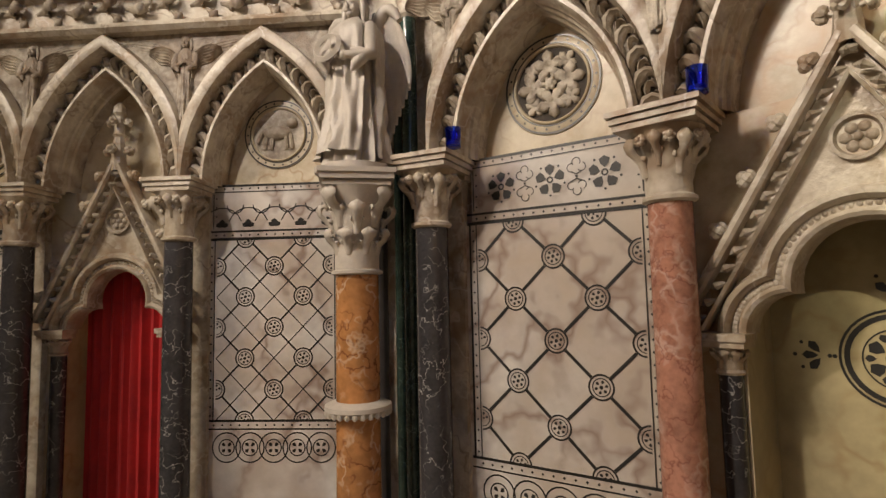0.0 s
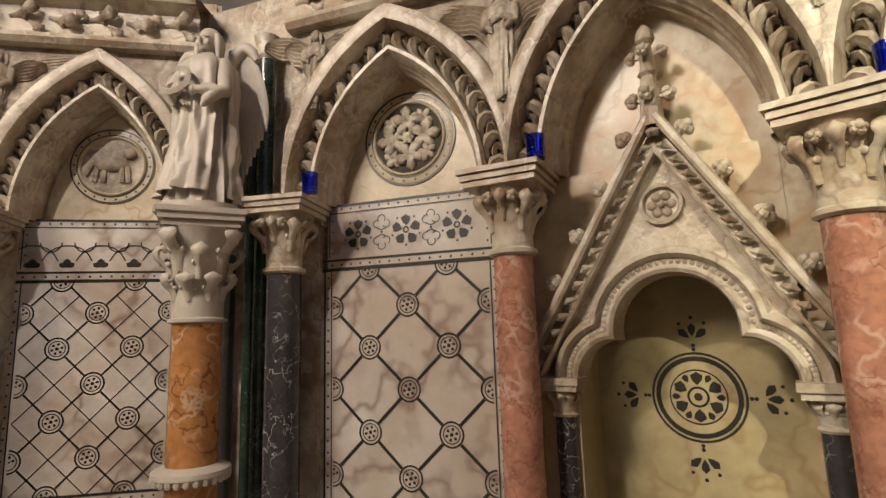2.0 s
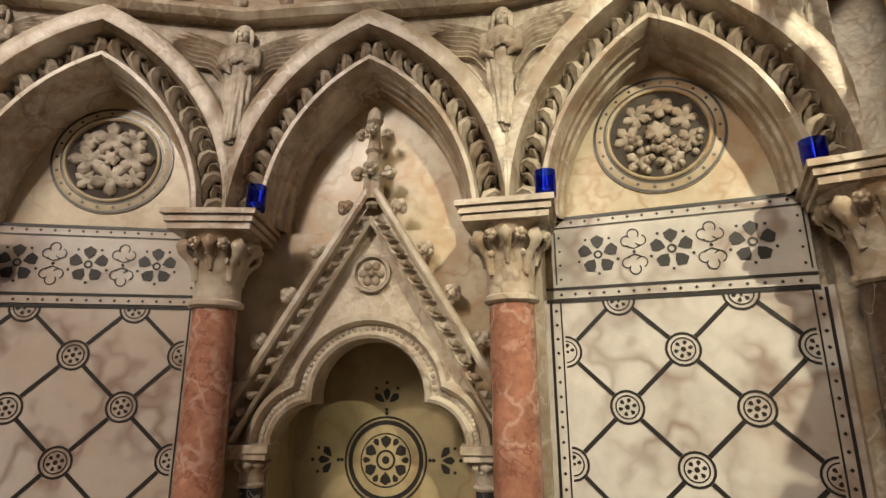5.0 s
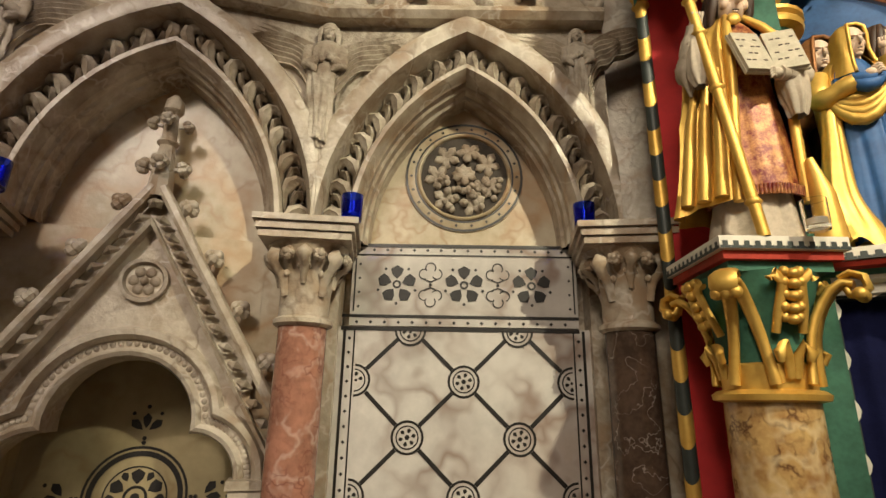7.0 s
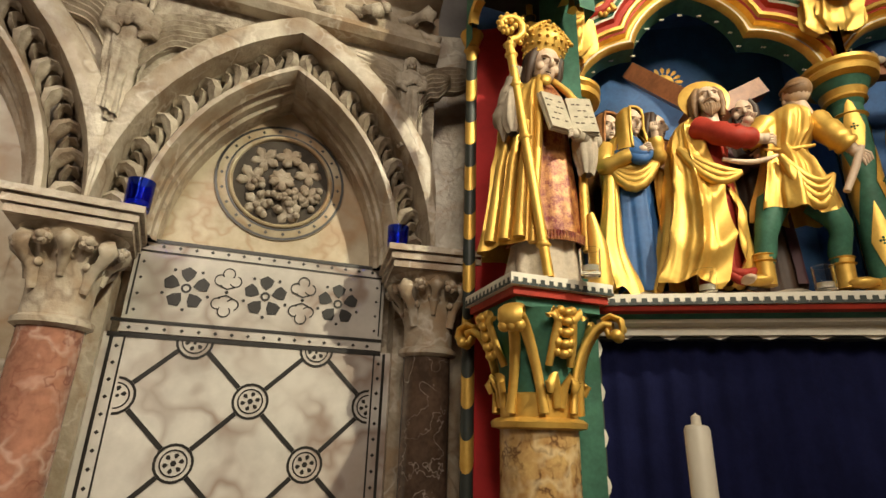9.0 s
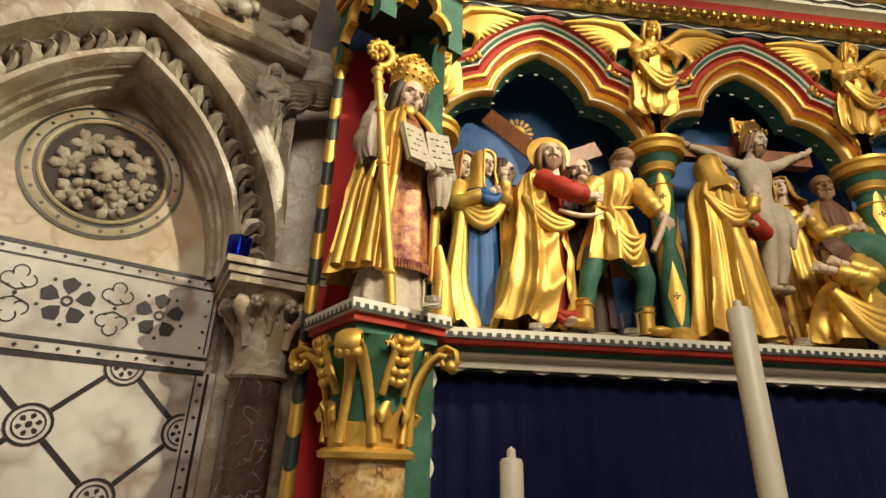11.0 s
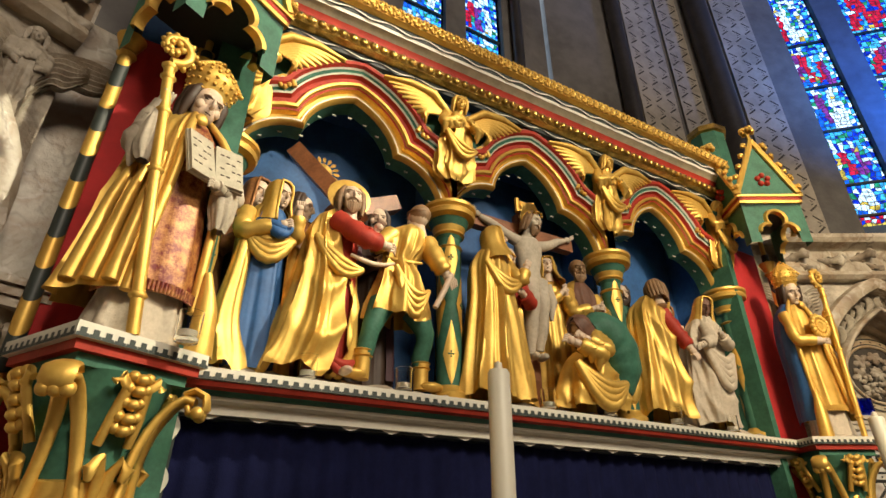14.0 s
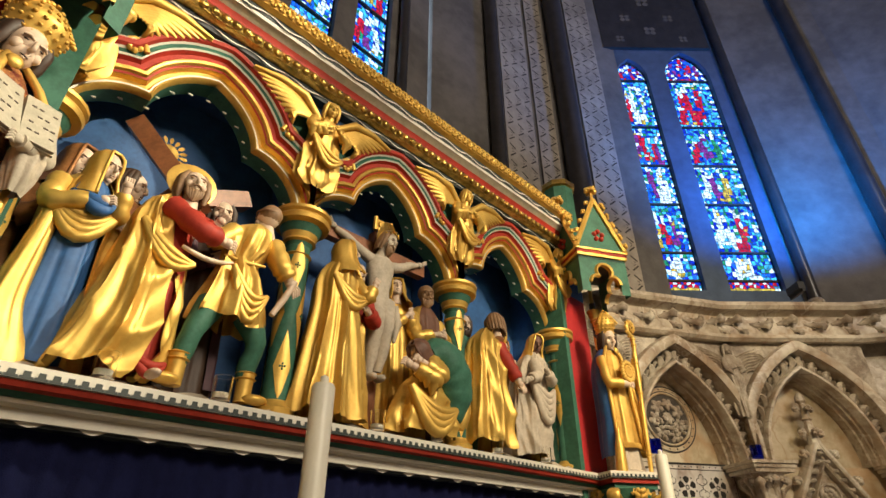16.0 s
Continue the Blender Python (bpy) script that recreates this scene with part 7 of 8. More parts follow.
cr.tube([(0.06, -0.06, 0.34), (0.09, -0.05, 0.26), (0.085, -0.04, 0.17)], [0.02, 0.024, 0.008], 8, 0)
cr.lathe([(0.064, 0.33), (0.062, 0.38), (0.058, 0.42), (0.068, 0.47), (0.078, 0.53), (0.080, 0.565), (0.055, 0.595), (0.028, 0.61)], 20, (0, -0.012, 0), 0, 0.015, 5, squash=0.62)
for x in (-1, 1):
    cr.tube(between([(x * 0.055, -0.012, 0.565), (x * 0.13, -0.012, 0.59), (x * 0.20, 0.0, 0.635), (x * 0.265, 0.012, 0.665)], 9), [0.030, 0.029, 0.027, 0.025, 0.022, 0.022, 0.020, 0.016, 0.014], 9, 0)
    cr.ball((x * 0.285, 0.008, 0.675), (0.024, 0.012, 0.016), 0, 8, 5)
    for q in range(3):
        cr.tube([(x * 0.295, 0.0, 0.672 + 0.008 * q), (x * 0.315, -0.012, 0.685 + 0.008 * q)], [0.006, 0.004], 5, 0)
head(cr, (0.012, -0.05, 0.675), 0.105, 0, 2, 20, 18, 10, beard=True, halo=1)
for q in range(12):
    a = 2 * math.pi * q / 12
    cr.ball((0.014 + 0.045 * math.cos(a), -0.05 + 0.05 * math.sin(a), 0.708), 0.008, 1, 6, 4)
solo("statue", cr, [RAWSTONE, DGOLD, TAN], "pale statue with arms outstretched on a wooden cross", "statue", "altarpiece statues", m=r_pose() @ Matrix.Translation((-0.01, 0.05, ZS + 0.24)))
cross = Shape()
cross.box((-0.035, 0.07, ZS - 0.02), (0.035, 0.12, ZS + 1.0)).box((-0.32, 0.071, ZS + 0.86), (0.32, 0.119, ZS + 0.93))
solo("wooden_cross", cross, WOOD, "upright brown wooden cross", "cross", m=r_pose(), smooth=False)
sign = Shape().box((-0.05, 0.045, ZS + 1.0), (0.05, 0.06, ZS + 1.06))
for x in (-1, 1):
    sign.tube([(x * 0.05, 0.05, ZS + 0.99), (x * 0.05, 0.05, ZS + 1.07)], 0.012, 8)
    sign.ball((x * 0.025, 0.04, ZS + 1.03), (0.012, 0.008, 0.02), 0, 8, 5)
solo("cross_sign", sign, GOLD, "small gilded board with scrolled ends on the cross", "sign", m=r_pose())

s = carved()
cloth(s, [(0.0, -0.10, 0.11, 0.08, 0), (0.3, -0.09, 0.10, 0.08, 0), (0.5, -0.085, 0.085, 0.075, 0), (0.62, -0.08, 0.075, 0.065, 0), (0.68, -0.035, 0.035, 0.04, 0)], 0, folds=8, amp=0.15, phase=5.3, swag=0.06, count=4)
limb(s, [(-0.07, -0.01, 0.60), (-0.06, -0.08, 0.50), (0.0, -0.11, 0.56)], 0.033, 0, 2)
limb(s, [(0.07, -0.01, 0.60), (0.06, -0.08, 0.50), (0.02, -0.11, 0.57)], 0.033, 0, 2)
head(s, (-0.005, -0.02, 0.73), 0.108, 2, 3, -30, -14, 0, cover=0)
place(s, [GOLD, GOLD, SKIN, HAIR], "gilded hooded statue beside the cross", 0.14, 0.10)

s = carved()
cloth(s, [(0.0, -0.10, 0.10, 0.08, 0), (0.3, -0.09, 0.09, 0.08, 0), (0.5, -0.08, 0.085, 0.075, 0), (0.60, -0.085, 0.085, 0.07, 0), (0.67, -0.035, 0.035, 0.04, 0)], 1, folds=7, amp=0.12, phase=0.3)
cloth(s, [(0.0, -0.12, 0.12, 0.10, 0.01), (0.3, -0.11, 0.115, 0.10, 0.01), (0.5, -0.11, 0.11, 0.09, 0.01), (0.61, -0.09, 0.095, 0.08, 0.01), (0.675, -0.04, 0.04, 0.045, 0.01)], 0, -45, 222, 7, 0.14, 2.6)
limb(s, [(-0.09, -0.01, 0.60), (-0.11, -0.07, 0.47), (-0.02, -0.12, 0.49)], 0.036, 0, 2, hang=0.06)
limb(s, [(0.09, -0.01, 0.60), (0.10, -0.07, 0.46), (0.03, -0.12, 0.50)], 0.036, 0, 2, hang=0.06)
head(s, (-0.005, -0.025, 0.735), 0.11, 4, 4, -25, 4, 0, beard=True, locks=False)
place(s, [GOLD, BROWNP, SKIN, HAIR, TAN], "bearded statue in a brown robe and gilded mantle", 0.31, 0.06)

# second scene: the kneeling woman
kn = carved()
cloth(kn, [(0.0, -0.20, 0.17, 0.11, -0.01), (0.06, -0.20, 0.175, 0.115, -0.01), (0.14, -0.16, 0.165, 0.11, 0.0), (0.22, -0.10, 0.15, 0.095, 0.01), (0.27, -0.03, 0.12, 0.07, 0.01)], 0, 0, 360, 8, 0.17, 0.4, n=34, swag=0.13, mid=-80, count=3.0, slant=0.5, hem=0.008)
for pts, rad in ((((0.12, -0.03, 0.08), (0.135, -0.04, 0.18), (0.10, -0.05, 0.28), (0.02, -0.06, 0.335), (-0.05, -0.065, 0.32)), (0.06, 0.095, 0.105, 0.095, 0.05)),):
    rows = between([(*p, r) for p, r in zip(pts, rad)], 18)
    kn.tube([r[:3] for r in rows], [r[3] * (1 + 0.035 * math.sin(1.9 * i)) for i, r in enumerate(rows)], 18, 1)
kn.tube(between([(0.20, -0.03, 0.05), (0.225, -0.04, 0.16), (0.19, -0.05, 0.27)], 8), [0.02, 0.03, 0.034, 0.034, 0.03, 0.026, 0.02, 0.01], 9, 0)
limb(kn, [(-0.03, -0.08, 0.30), (-0.06, -0.14, 0.20), (-0.17, -0.10, 0.25)], 0.042, 0, 2, hang=0.07)
limb(kn, [(0.0, -0.08, 0.30), (-0.03, -0.15, 0.22), (-0.13, -0.12, 0.27)], 0.036, 0, 2, hang=0.05)
head(kn, (-0.09, -0.06, 0.325), 0.115, 2, 3, -75, 52, 0, cover=3)
gather(kn, (-0.16, -0.09, 0.17), (0.08, -0.12, 0.10), 0.05, 0.026, 0, 4, 0.03)
place(kn, [GOLD, GREEN, SKIN, BROWNP], "kneeling statue in a green cloak and gilded skirt", 0.19, -0.08)

# third scene: the man from behind, the pale figure and those round them
s = carved()
cloth(s, [(0.02, -0.17, 0.155, 0.12, 0), (0.10, -0.17, 0.165, 0.125, 0), (0.22, -0.155, 0.155, 0.12, 0), (0.36, -0.13, 0.12, 0.11, 0), (0.46, -0.12, 0.09, 0.10, 0), (0.54, -0.10, 0.085, 0.085, 0), (0.60, -0.04, 0.065, 0.055, 0), (0.63, -0.01, 0.055, 0.04, 0)], 0, 0, 360, 8, 0.18, 1.9, n=48, seg=130, swag=0.15, mid=-55, count=4.4, slant=-0.5, hem=0.012)
limb(s, [(0.07, -0.03, 0.55), (0.115, -0.08, 0.42), (0.145, -0.11, 0.34)], 0.042, 1, 2)
head(s, (0.06, -0.03, 0.655), 0.112, 2, 3, 150, 20, 0)
place(s, [GOLD, RED, SKIN, TAN], "stooping statue in a gilded robe with a red sleeve", 0.66, -0.05)

s = carved()
cloth(s, [(0.0, -0.165, 0.13, 0.11, 0), (0.10, -0.165, 0.135, 0.11, 0), (0.25, -0.135, 0.14, 0.105, 0), (0.36, -0.10, 0.155, 0.10, 0), (0.46, -0.06, 0.165, 0.09, 0), (0.54, 0.0, 0.16, 0.075, 0), (0.585, 0.05, 0.125, 0.05, 0)], 0, 0, 360, 7, 0.17, 0.8, n=48, seg=130, swag=0.13, mid=-100, count=5, slant=1.0, hem=0.01, twist=2.0)
limb(s, [(0.02, -0.06, 0.50), (-0.05, -0.12, 0.40), (-0.125, -0.12, 0.37)], 0.036, 0, 0)
limb(s, [(0.13, -0.02, 0.50), (0.10, -0.11, 0.40), (0.02, -0.14, 0.44)], 0.036, 0, 0)
gather(s, (-0.08, -0.10, 0.38), (0.13, -0.10, 0.36), 0.06, 0.022, 0, 5, 0.035)
cloth(s, [(0.0, 0.07, 0.19, 0.06, 0.03), (0.3, 0.09, 0.21, 0.06, 0.03), (0.5, 0.08, 0.20, 0.06, 0.02), (0.57, 0.06, 0.15, 0.05, 0.02)], 1, folds=4, amp=0.22, phase=0.9)
head(s, (0.085, -0.035, 0.635), 0.11, 2, 3, -30, 16, 8, cover=1)
place(s, [RAWSTONE, GOLD, BROWNP, HAIR], "pale stone statue with a gilded hood leaning over", UC + 0.03, -0.06)
background(0.80, 0, 1, "curly gilded statue at the back of the arch", UC + 0.01, 0.12, [GOLD, GOLD, SKIN, GOLD], 0.95, -20, phase=13)
background(0.76, 0, 1, "green robed statue by the column", 0.66, 0.12, [GREEN, DGOLD, SKIN, HAIR], 0.9, -20, beard=True, phase=14)
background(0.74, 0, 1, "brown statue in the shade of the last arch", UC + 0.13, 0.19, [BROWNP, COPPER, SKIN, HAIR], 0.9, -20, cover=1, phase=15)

# rocky ground under the statues
for i in (-1, 0, 1):
    g = Shape()
    rnd = random.Random(i + 3)
    rows = []
    for q in range(7):
        w = -0.13 + 0.46 * q / 6
        rows.append([(i * PITCH - 0.44 + 0.88 * j / 22, w, ZL + 0.002 + (0.0 if q == 0 else 0.03 + 0.028 * noise.noise(Vector((j * 0.55 + 9 * i, q * 0.9, 1))) + 0.012 * rnd.random())) for j in range(23)])
    g.grid(rows)
    solo("rock_ground", g, RAWSTONE, "uneven carved rock ground under the statues", "carved base", "carved bases", m=r_pose())


# bishops at the ends
def bishop(m, mats, label, book):
    """A mitred statue with a staff, one mesh. Slots: alb, cope, dalmatic, flesh, hair, gloves, gold, book, lining."""
    s = carved()
    cloth(s, [(0.0, -0.15, 0.13, 0.11, -0.01), (0.06, -0.14, 0.12, 0.105, -0.01), (0.16, -0.12, 0.11, 0.10, -0.01), (0.28, -0.11, 0.10, 0.09, -0.01)], 0, folds=8, amp=0.14, phase=0.3, n=20)
    robe = [(0.17, -0.135, 0.135, 0.118, -0.015), (0.22, -0.132, 0.13, 0.116, -0.015), (0.36, -0.118, 0.12, 0.108, -0.015), (0.52, -0.10, 0.105, 0.098, -0.012), (0.64, -0.095, 0.10, 0.092, -0.01), (0.74, -0.09, 0.095, 0.085, -0.006), (0.81, -0.06, 0.06, 0.06, 0)]
    cloth(s, robe, 2, folds=6, amp=0.07, phase=0.5)
    for q in range(40):
        a = radians(180 + 180 * q / 39)
        p = Vector((0.137 * math.cos(a), -0.015 + 0.122 * math.sin(a), 0.178))
        s.tube([p, p + Vector((0, 0, -0.032))], [0.0075, 0.0055], 5, 2)
    # the cope: a broad fall over one arm, a narrow one with its lining over the other
    cope = [(0.13, -0.235, 0.16, 0.15, 0.015), (0.22, -0.225, 0.16, 0.148, 0.015), (0.38, -0.20, 0.16, 0.14, 0.012), (0.54, -0.18, 0.165, 0.135, 0.01), (0.66, -0.165, 0.16, 0.125, 0.006), (0.75, -0.135, 0.135, 0.105, 0.004), (0.81, -0.085, 0.085, 0.075, 0.002), (0.85, -0.045, 0.045, 0.05, 0)]
    cloth(s, cope, 1, 62, 258, 7, 0.13, 1.0, n=40, seg=90, swag=0.03, mid=200, count=3, hem=0.01)
    cloth(s, [(0.10, -0.2, 0.172, 0.14, 0.01)] + cope[1:], 8, -38, 62, 4, 0.08, 2.0, n=34, seg=50)
    for g, slot in ((258, 1), (-38, 1)):
        pts = []
        for z, lo, hi, dep, wc in between(cope, 14):
            pts.append(((lo + hi) / 2 + (hi - lo) / 2 * 1.02 * math.cos(radians(g)), wc + dep * 1.02 * math.sin(radians(g)), z))
        s.tube(pts, [0.016] * 10 + [0.014, 0.013, 0.012, 0.010], 8, slot)
    for q in range(3):
        x = -0.10 - 0.035 * q
        s.tube([(x * 0.8, -0.115 + 0.02 * q, 0.60), (x, -0.13 + 0.03 * q, 0.42), (x * 1.2, -0.125 + 0.035 * q, 0.15)], [0.008, 0.018, 0.022], 8, 1)
    s.tube([(0.135, -0.10, 0.26), (0.15, -0.105, 0.14), (0.155, -0.10, 0.0)], [0.012, 0.034, 0.042], 9, 1)
    s.ball((0, -0.095, 0.795), (0.024, 0.012, 0.024), 6, 8, 5)
    # gloved arms with hanging sleeves
    limb(s, [(-0.12, -0.03, 0.74), (-0.165, -0.09, 0.60), (-0.135, -0.15, 0.745)], 0.042, 5, 5, 0.7, 0.10)
    cloth(s, [(0.53, -0.155, -0.12, 0.02, -0.13), (0.58, -0.175, -0.10, 0.032, -0.13), (0.66, -0.17, -0.105, 0.034, -0.135), (0.74, -0.16, -0.115, 0.026, -0.14)], 5, folds=6, amp=0.16, phase=0.4, n=20, seg=50)
    if book:
        limb(s, [(0.12, -0.03, 0.74), (0.17, -0.09, 0.55), (0.075, -0.165, 0.525)], 0.036, 5, 5, 0.7)
        cloth(s, [(0.40, 0.105, 0.15, 0.025, -0.11), (0.46, 0.09, 0.165, 0.035, -0.115), (0.53, 0.08, 0.17, 0.04, -0.115), (0.58, 0.10, 0.16, 0.03, -0.11)], 5, folds=6, amp=0.18, phase=1.4, n=18, seg=50)
    else:
        limb(s, [(0.12, -0.03, 0.74), (0.15, -0.10, 0.56), (0.03, -0.175, 0.54)], 0.04, 1, 3, 0.7)
    head(s, (0.012, -0.04, 0.895), 0.155, 3, 4, 12, 16, 5)
    # the mitre
    o = Shape()
    o.lathe([(0.072, -0.07), (0.080, -0.066), (0.081, -0.045), (0.087, -0.02), (0.096, 0.02), (0.094, 0.055), (0.070, 0.10), (0.035, 0.135), (0.006, 0.155)], 28, (0, 0, 0), 6, 0.015, 12, squash=0.9)
    for q in range(18):
        a = 2 * math.pi * q / 18
        for z, r in ((-0.056, 0.082), (-0.012, 0.089), (0.025, 0.097), (0.06, 0.092), (0.09, 0.078)):
            o.ball((r * math.cos(a + 9 * z), 0.9 * r * math.sin(a + 9 * z), z), 0.0085 if z > -0.05 else 0.0075, 6, 6, 4)
    for q in range(9):
        t = q / 8
        for x in (-1, 1):
            o.ball((x * 0.098 * (1 - t) ** 0.75, -0.045 * (1 - t), 0.045 + 0.125 * t), 0.0125, 6, 7, 5)
    joined(s, o, Matrix.Translation((0.018, -0.03, 0.985)) @ pose(0, 0, 0, 14, 5, 12) @ Matrix.Diagonal((0.93, 0.93, 0.72, 1)))
    # the staff and its crook
    top = Vector((-0.15, -0.155, 0.885))
    s.tube([(-0.045, -0.185, 0.0), (-0.0975, -0.17, 0.4425), tuple(top)], 0.0165, 10, 6)
    for t in (0.12, 0.56, 0.80, 0.95, 1.0):
        c = Vector((-0.045, -0.185, 0.0)).lerp(top, t)
        s.lathe([(0.015, -0.012), (0.025, 0.0), (0.015, 0.012)], 10, tuple(c), 6)
    mid = top + Vector((0, 0, 0.085))
    pts = [mid + Vector((0.062 * (1 - 0.06 * q) * math.sin(q * 0.55), 0, -0.066 * (1 - 0.06 * q) * math.cos(q * 0.55))) for q in range(15)]
    s.tube(pts, [0.017 - 0.0005 * q for q in range(15)], 8, 6)
    for q in range(13):
        s.ball(tuple(pts[q] + (pts[q] - mid) * 0.28), 0.011, 6, 6, 4)
    for q in range(5):
        a = 2 * math.pi * q / 5
        s.ball(tuple(mid + Vector((0.02 * math.cos(a), -0.005, 0.02 * math.sin(a)))), 0.013, 6, 7, 5)
    if book:
        for x, t in ((-1, 10), (1, -10)):
            mm = Matrix.Translation((0.065, -0.17, 0.53)) @ pose(0, 0, 0, -16, -3, t + 10) @ Matrix.Scale(0.94, 4)
            s.box((min(0, x * 0.102), 0.004, -0.004), (max(0, x * 0.102), 0.014, 0.186), 7, mm)
            s.box((min(0, x * 0.098), -0.008, 0), (max(0, x * 0.098), 0.004, 0.182), 7, mm)
            for q in range(4):
                for e in range(4):
                    lo = 0.016 + 0.02 * e
                    if (q + e + x) % 3:
                        s.box((min(x * lo, x * (lo + 0.013)), -0.0095, 0.04 + 0.034 * q), (max(x * lo, x * (lo + 0.013)), -0.008, 0.045 + 0.034 * q), 4, mm)
    else:
        o = Shape()
        for q in range(16):
            a = 2 * math.pi * q / 16
            o.ball((0.06 * math.cos(a), -0.005, 0.06 * math.sin(a)), 0.020, 6, 7, 5)
            o.ball((0.032 * math.cos(a), -0.01, 0.032 * math.sin(a)), 0.014, 6, 6, 4)
        o.ball((0, 0, 0), (0.055, 0.02, 0.055), 6, 12, 6)
        joined(s, o, Matrix.Translation((0.01, -0.175, 0.625)))
    s.lathe([(0.17, -0.0), (0.175, 0.012), (0.15, 0.02)], 20, (0, 0, 0), 0, squash=0.8)
    return solo("statue", s, mats, label, "statue", "mitred statues", m=m)


bishop(PED_L @ Matrix.Translation((0.04, 0.0, ZL)) @ pose(0, 0, 0, 0, 0, -14) @ Matrix.Scale(0.92, 4), [RAWSTONE, GOLD, BROCADE, SKIN, HAIR, RAWSTONE, GOLD, PARCH, BLUE], "mitred statue in a gilded cope with staff and open book", True)
bishop(PED_R @ Matrix.Translation((0.035, -0.01, ZL)) @ pose(0, 0, 0, 0, 0, 14) @ Matrix.Diagonal((-0.76, 0.8, 0.90, 1)), [RAWSTONE, GOLD, GOLD, SKIN, HAIR, GOLD, GOLD, GOLD, BLUE], "mitred gilded statue with a staff and a ring of gold", False)

# ---- the white angel on its onyx column ----
AX, AY = -0.60, 2.66
acol = thing("statue_column", "orange onyx column with a white capital carrying a statue", "column", m=Matrix.Translation((AX, AY, 0)) @ pose(0, 0, 0, 0, 0, 14))
part("shaft", Shape().lathe([(0.112, 0.0), (0.108, 1.60)], 28), ONYX, acol, "orange onyx shaft with dark cracks")
col_ring = Shape().lathe([(0.11, 0.90), (0.15, 0.915), (0.168, 0.935), (0.165, 0.955), (0.13, 0.97), (0.108, 0.975)], 32, fold=0.0)
rg = part("shaft_ring", col_ring, ALABASTER, acol, "scalloped pale stone ring")
bd = Shape()
for i in range(26):
    a = 2 * math.pi * i / 26
    bd.ball((0.155 * math.cos(a), 0.155 * math.sin(a), 0.918), (0.015, 0.015, 0.018), 0, 6, 4)
part("scallops", bd, ALABASTER, rg)
cap = part("capital", Shape().lathe([(0.112, 1.595), (0.13, 1.602), (0.13, 1.615), (0.112, 1.622), (0.112, 1.78), (0.13, 1.92), (0.19, 2.03)], 28), ALABASTER, acol, "white carved capital with leaf knobs")
for i in range(8):
    a = 2 * math.pi * i / 8
    d = Vector((math.cos(a), math.sin(a), 0))
    leaf_at(CURL_WHITE, cap, d * 0.118 + Vector((0, 0, 1.84 if i % 2 else 1.80)), (0, 0, 1), d, 0.19 if i % 2 else 0.15, wide=0.75)
    a += math.pi / 8
    d = Vector((math.cos(a), math.sin(a), 0))
    leaf_at(CURL_WHITE, cap, d * 0.108 + Vector((0, 0, 1.70)), (0, 0, 1), d, 0.12)
ab = Shape()
for z0, z1, e in ((2.03, 2.05, 0.165), (2.05, 2.06, 0.155), (2.06, 2.09, 0.18), (2.09, 2.115, 0.19)):
    ab.box((-e, -e, z0), (e, e, z1))
part("abacus", ab, ALABASTER, acol, smooth=False)
an = figure(0.84, 0, 0, 0, 0, wide=1.22, gap=30, shift=60, swags=5, seed=31, lean=(0.03, 0), arms=(((-0.11, -0.02, 0.78), (-0.17, -0.10, 0.60), (-0.05, -0.17, 0.60)), ((0.11, -0.02, 0.78), (0.17, -0.10, 0.58), (0.03, -0.17, 0.58))))
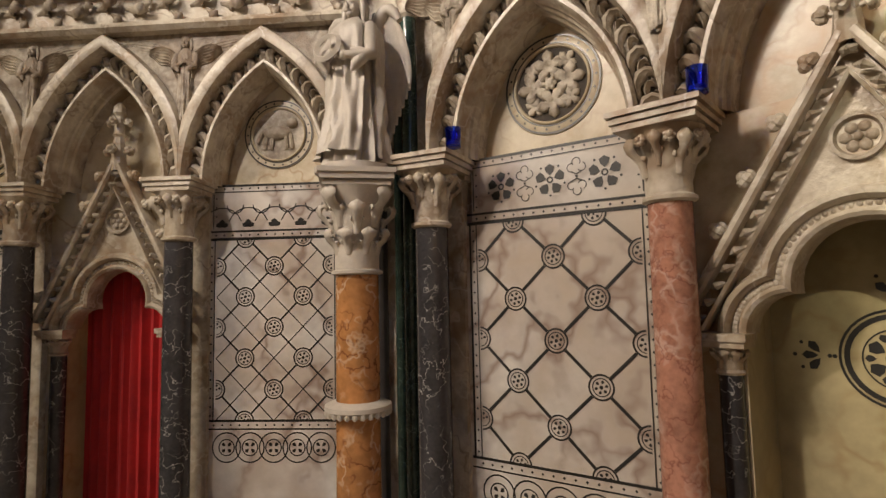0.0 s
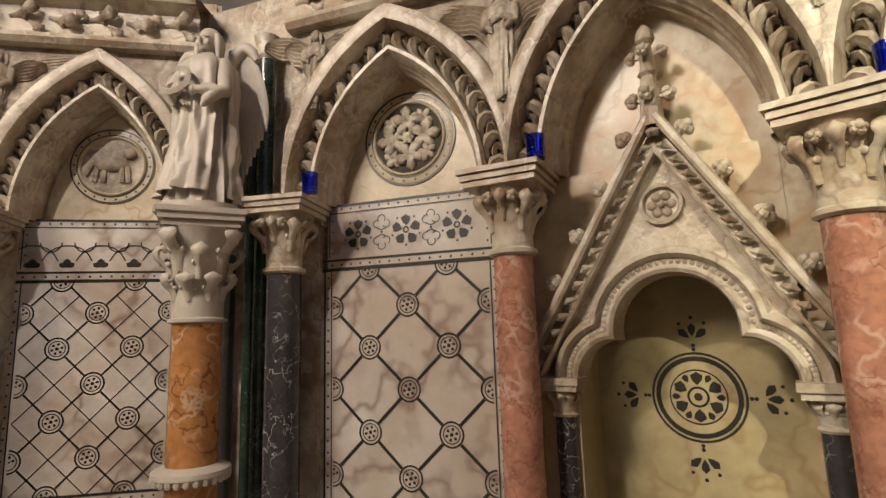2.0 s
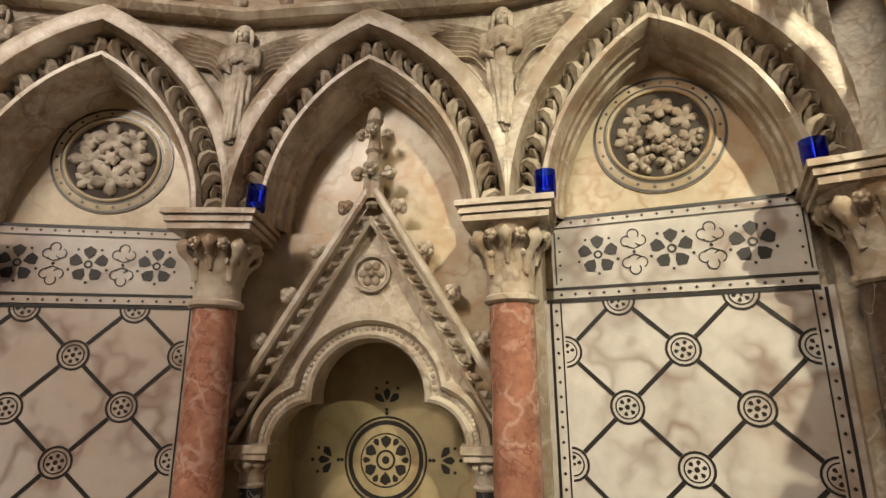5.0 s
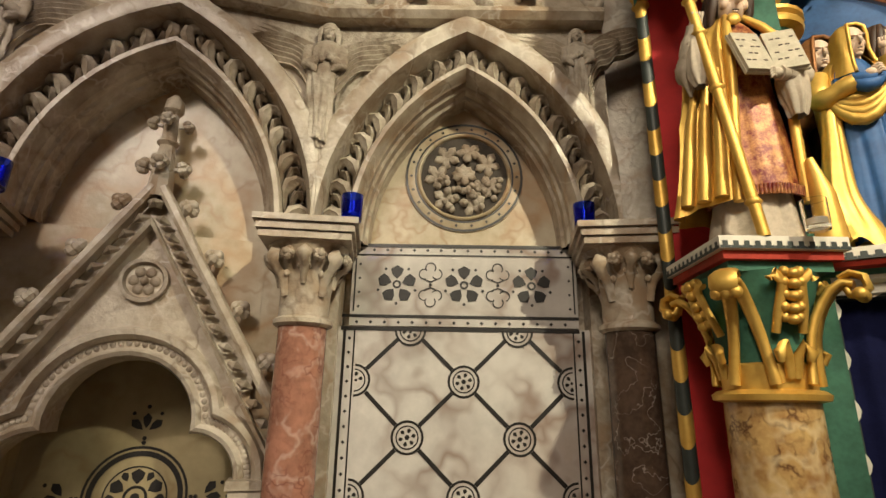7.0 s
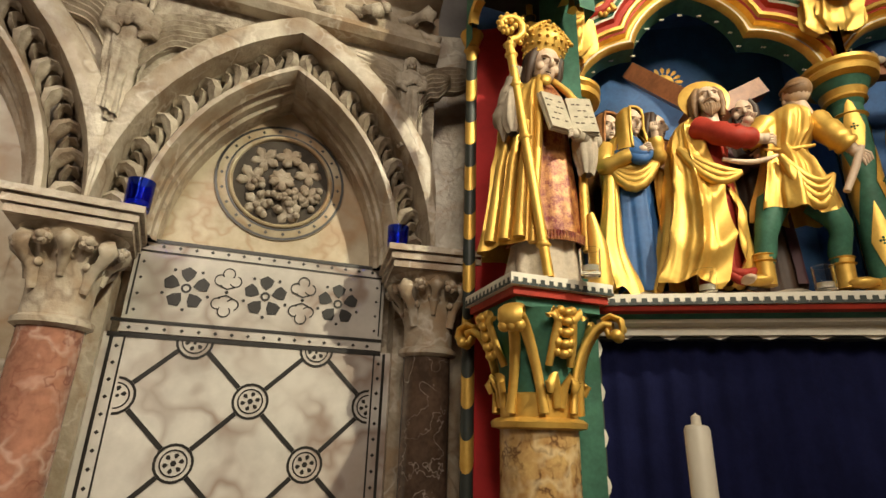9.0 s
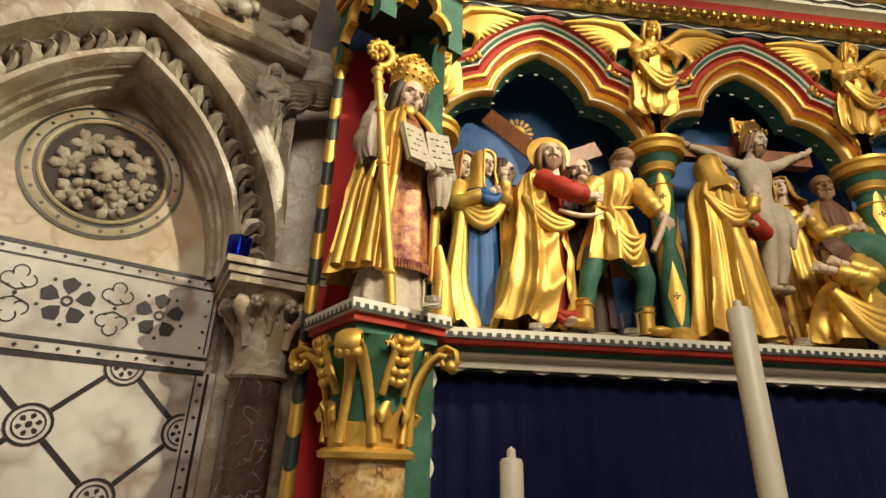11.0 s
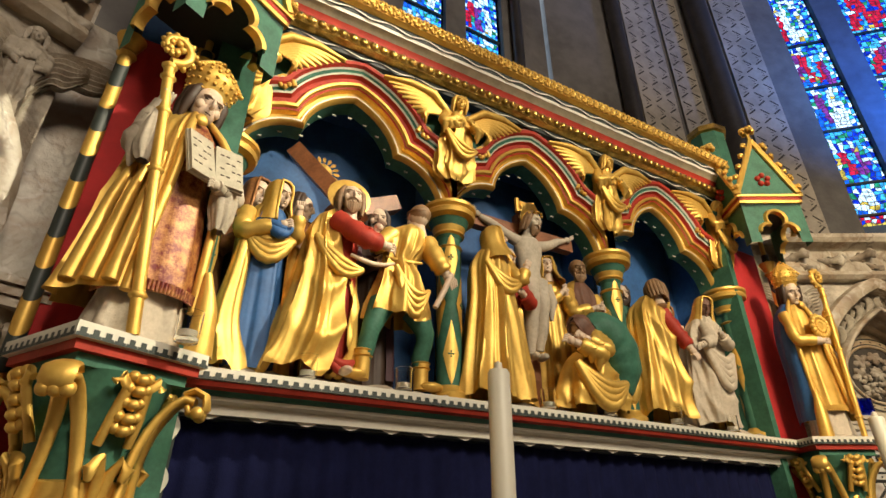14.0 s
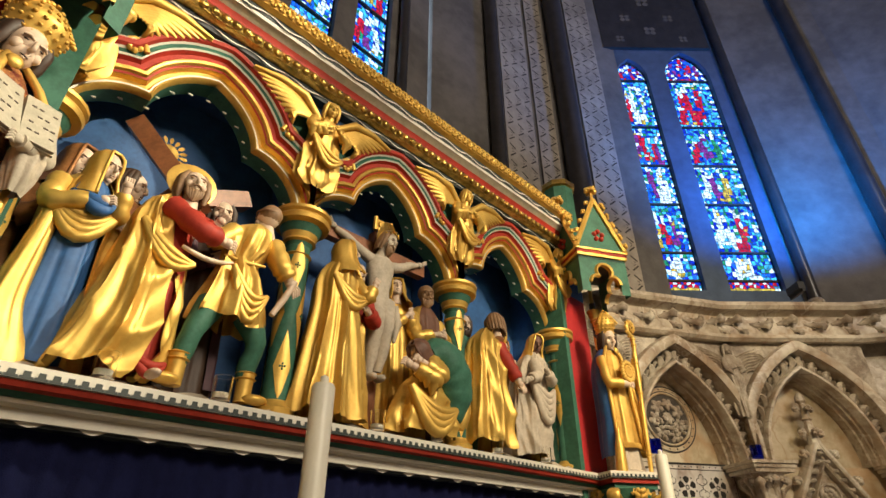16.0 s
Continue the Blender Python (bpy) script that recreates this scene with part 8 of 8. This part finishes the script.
for x in (-1, 1):
    for q in range(8):
        f = q / 7
        top = Vector((x * (0.09 + 0.10 * f), 0.11, 0.64 + 0.14 * math.sin(math.pi * (0.25 + 0.6 * f))))
        end = Vector((x * (0.11 + 0.13 * f), 0.13, 0.10 + 0.28 * f))
        pts = [top.lerp(end, t / 5) + Vector((0, 0.02 * math.sin(math.pi * t / 5), 0)) for t in range(6)]
        strap(an, pts, (1, 0, 0), [0.016, 0.026, 0.028, 0.027, 0.022, 0.008], 0.007)
    bow = [Vector((x * (0.05 + 0.16 * t / 6), 0.10, 0.62 + 0.17 * math.sin(math.pi * (0.08 + 0.72 * t / 6)))) for t in range(7)]
    an.tube(bow, [0.026, 0.03, 0.032, 0.032, 0.03, 0.025, 0.016], 8)
an.lathe([(0.062, -0.014), (0.078, 0.0), (0.062, 0.014), (0.046, 0.0), (0.062, -0.014)], 20, (0, 0, 0), 0, m=Matrix.Translation((-0.02, -0.16, 0.53)) @ pose(0, 0, 0, 75, 0, 0))
an.lathe([(0.001, 0), (0.19, 0), (0.19, 0.03), (0.001, 0.03)], 8, (0, 0, -0.03), 0, squash=0.85)
solo("statue", an, ALABASTER, "white stone winged statue holding a wreath", "statue", m=Matrix.Translation((AX - 0.02, AY, 2.148)) @ pose(0, 0, 0, 0, 0, -22) @ Matrix.Scale(1.1, 4))

# ---- candles and clear glasses ----
table = Shape().box((1.28, -3.2, 0.0), (1.72, -0.2, 1.0))
solo("altar_table", table, RAWSTONE, "plain stone altar under the candles", "altar", smooth=False)
for y, z, r in ((-0.385, 1.608, 0.024), (-0.945, 1.96, 0.028), (-1.41, 1.648, 0.026), (-2.80, 2.01, 0.028)):
    c = thing("candle", "tall white altar candle, unlit", "candle", "altar candles", m=Matrix.Translation((1.45, y, 1.0)))
    hz = z - 1.0
    part("wax", Shape().lathe([(r, 0), (r, hz - 0.012), (r * 0.85, hz - 0.004), (r * 0.5, hz - 0.002), (0.001, hz - 0.008)], 20), WAX, c)
    if r < 0.03:
        part("wick_tip", Shape().lathe([(r * 0.42, hz - 0.008), (r * 0.36, hz + 0.014), (r * 0.1, hz + 0.018), (0.001, hz + 0.02)], 10), WAX, c)
for x, y in ((1.76, -0.235), (1.99, -0.603), (1.985, -0.93), (1.985, -1.55), (1.985, -1.87), (1.985, -2.27), (1.985, -2.66)):
    votive((x, y), ZL + 0.001, CLEARGLASS, "clear glass votive holder on the painted ledge", 0.08, 0.03, "clear votive glasses")
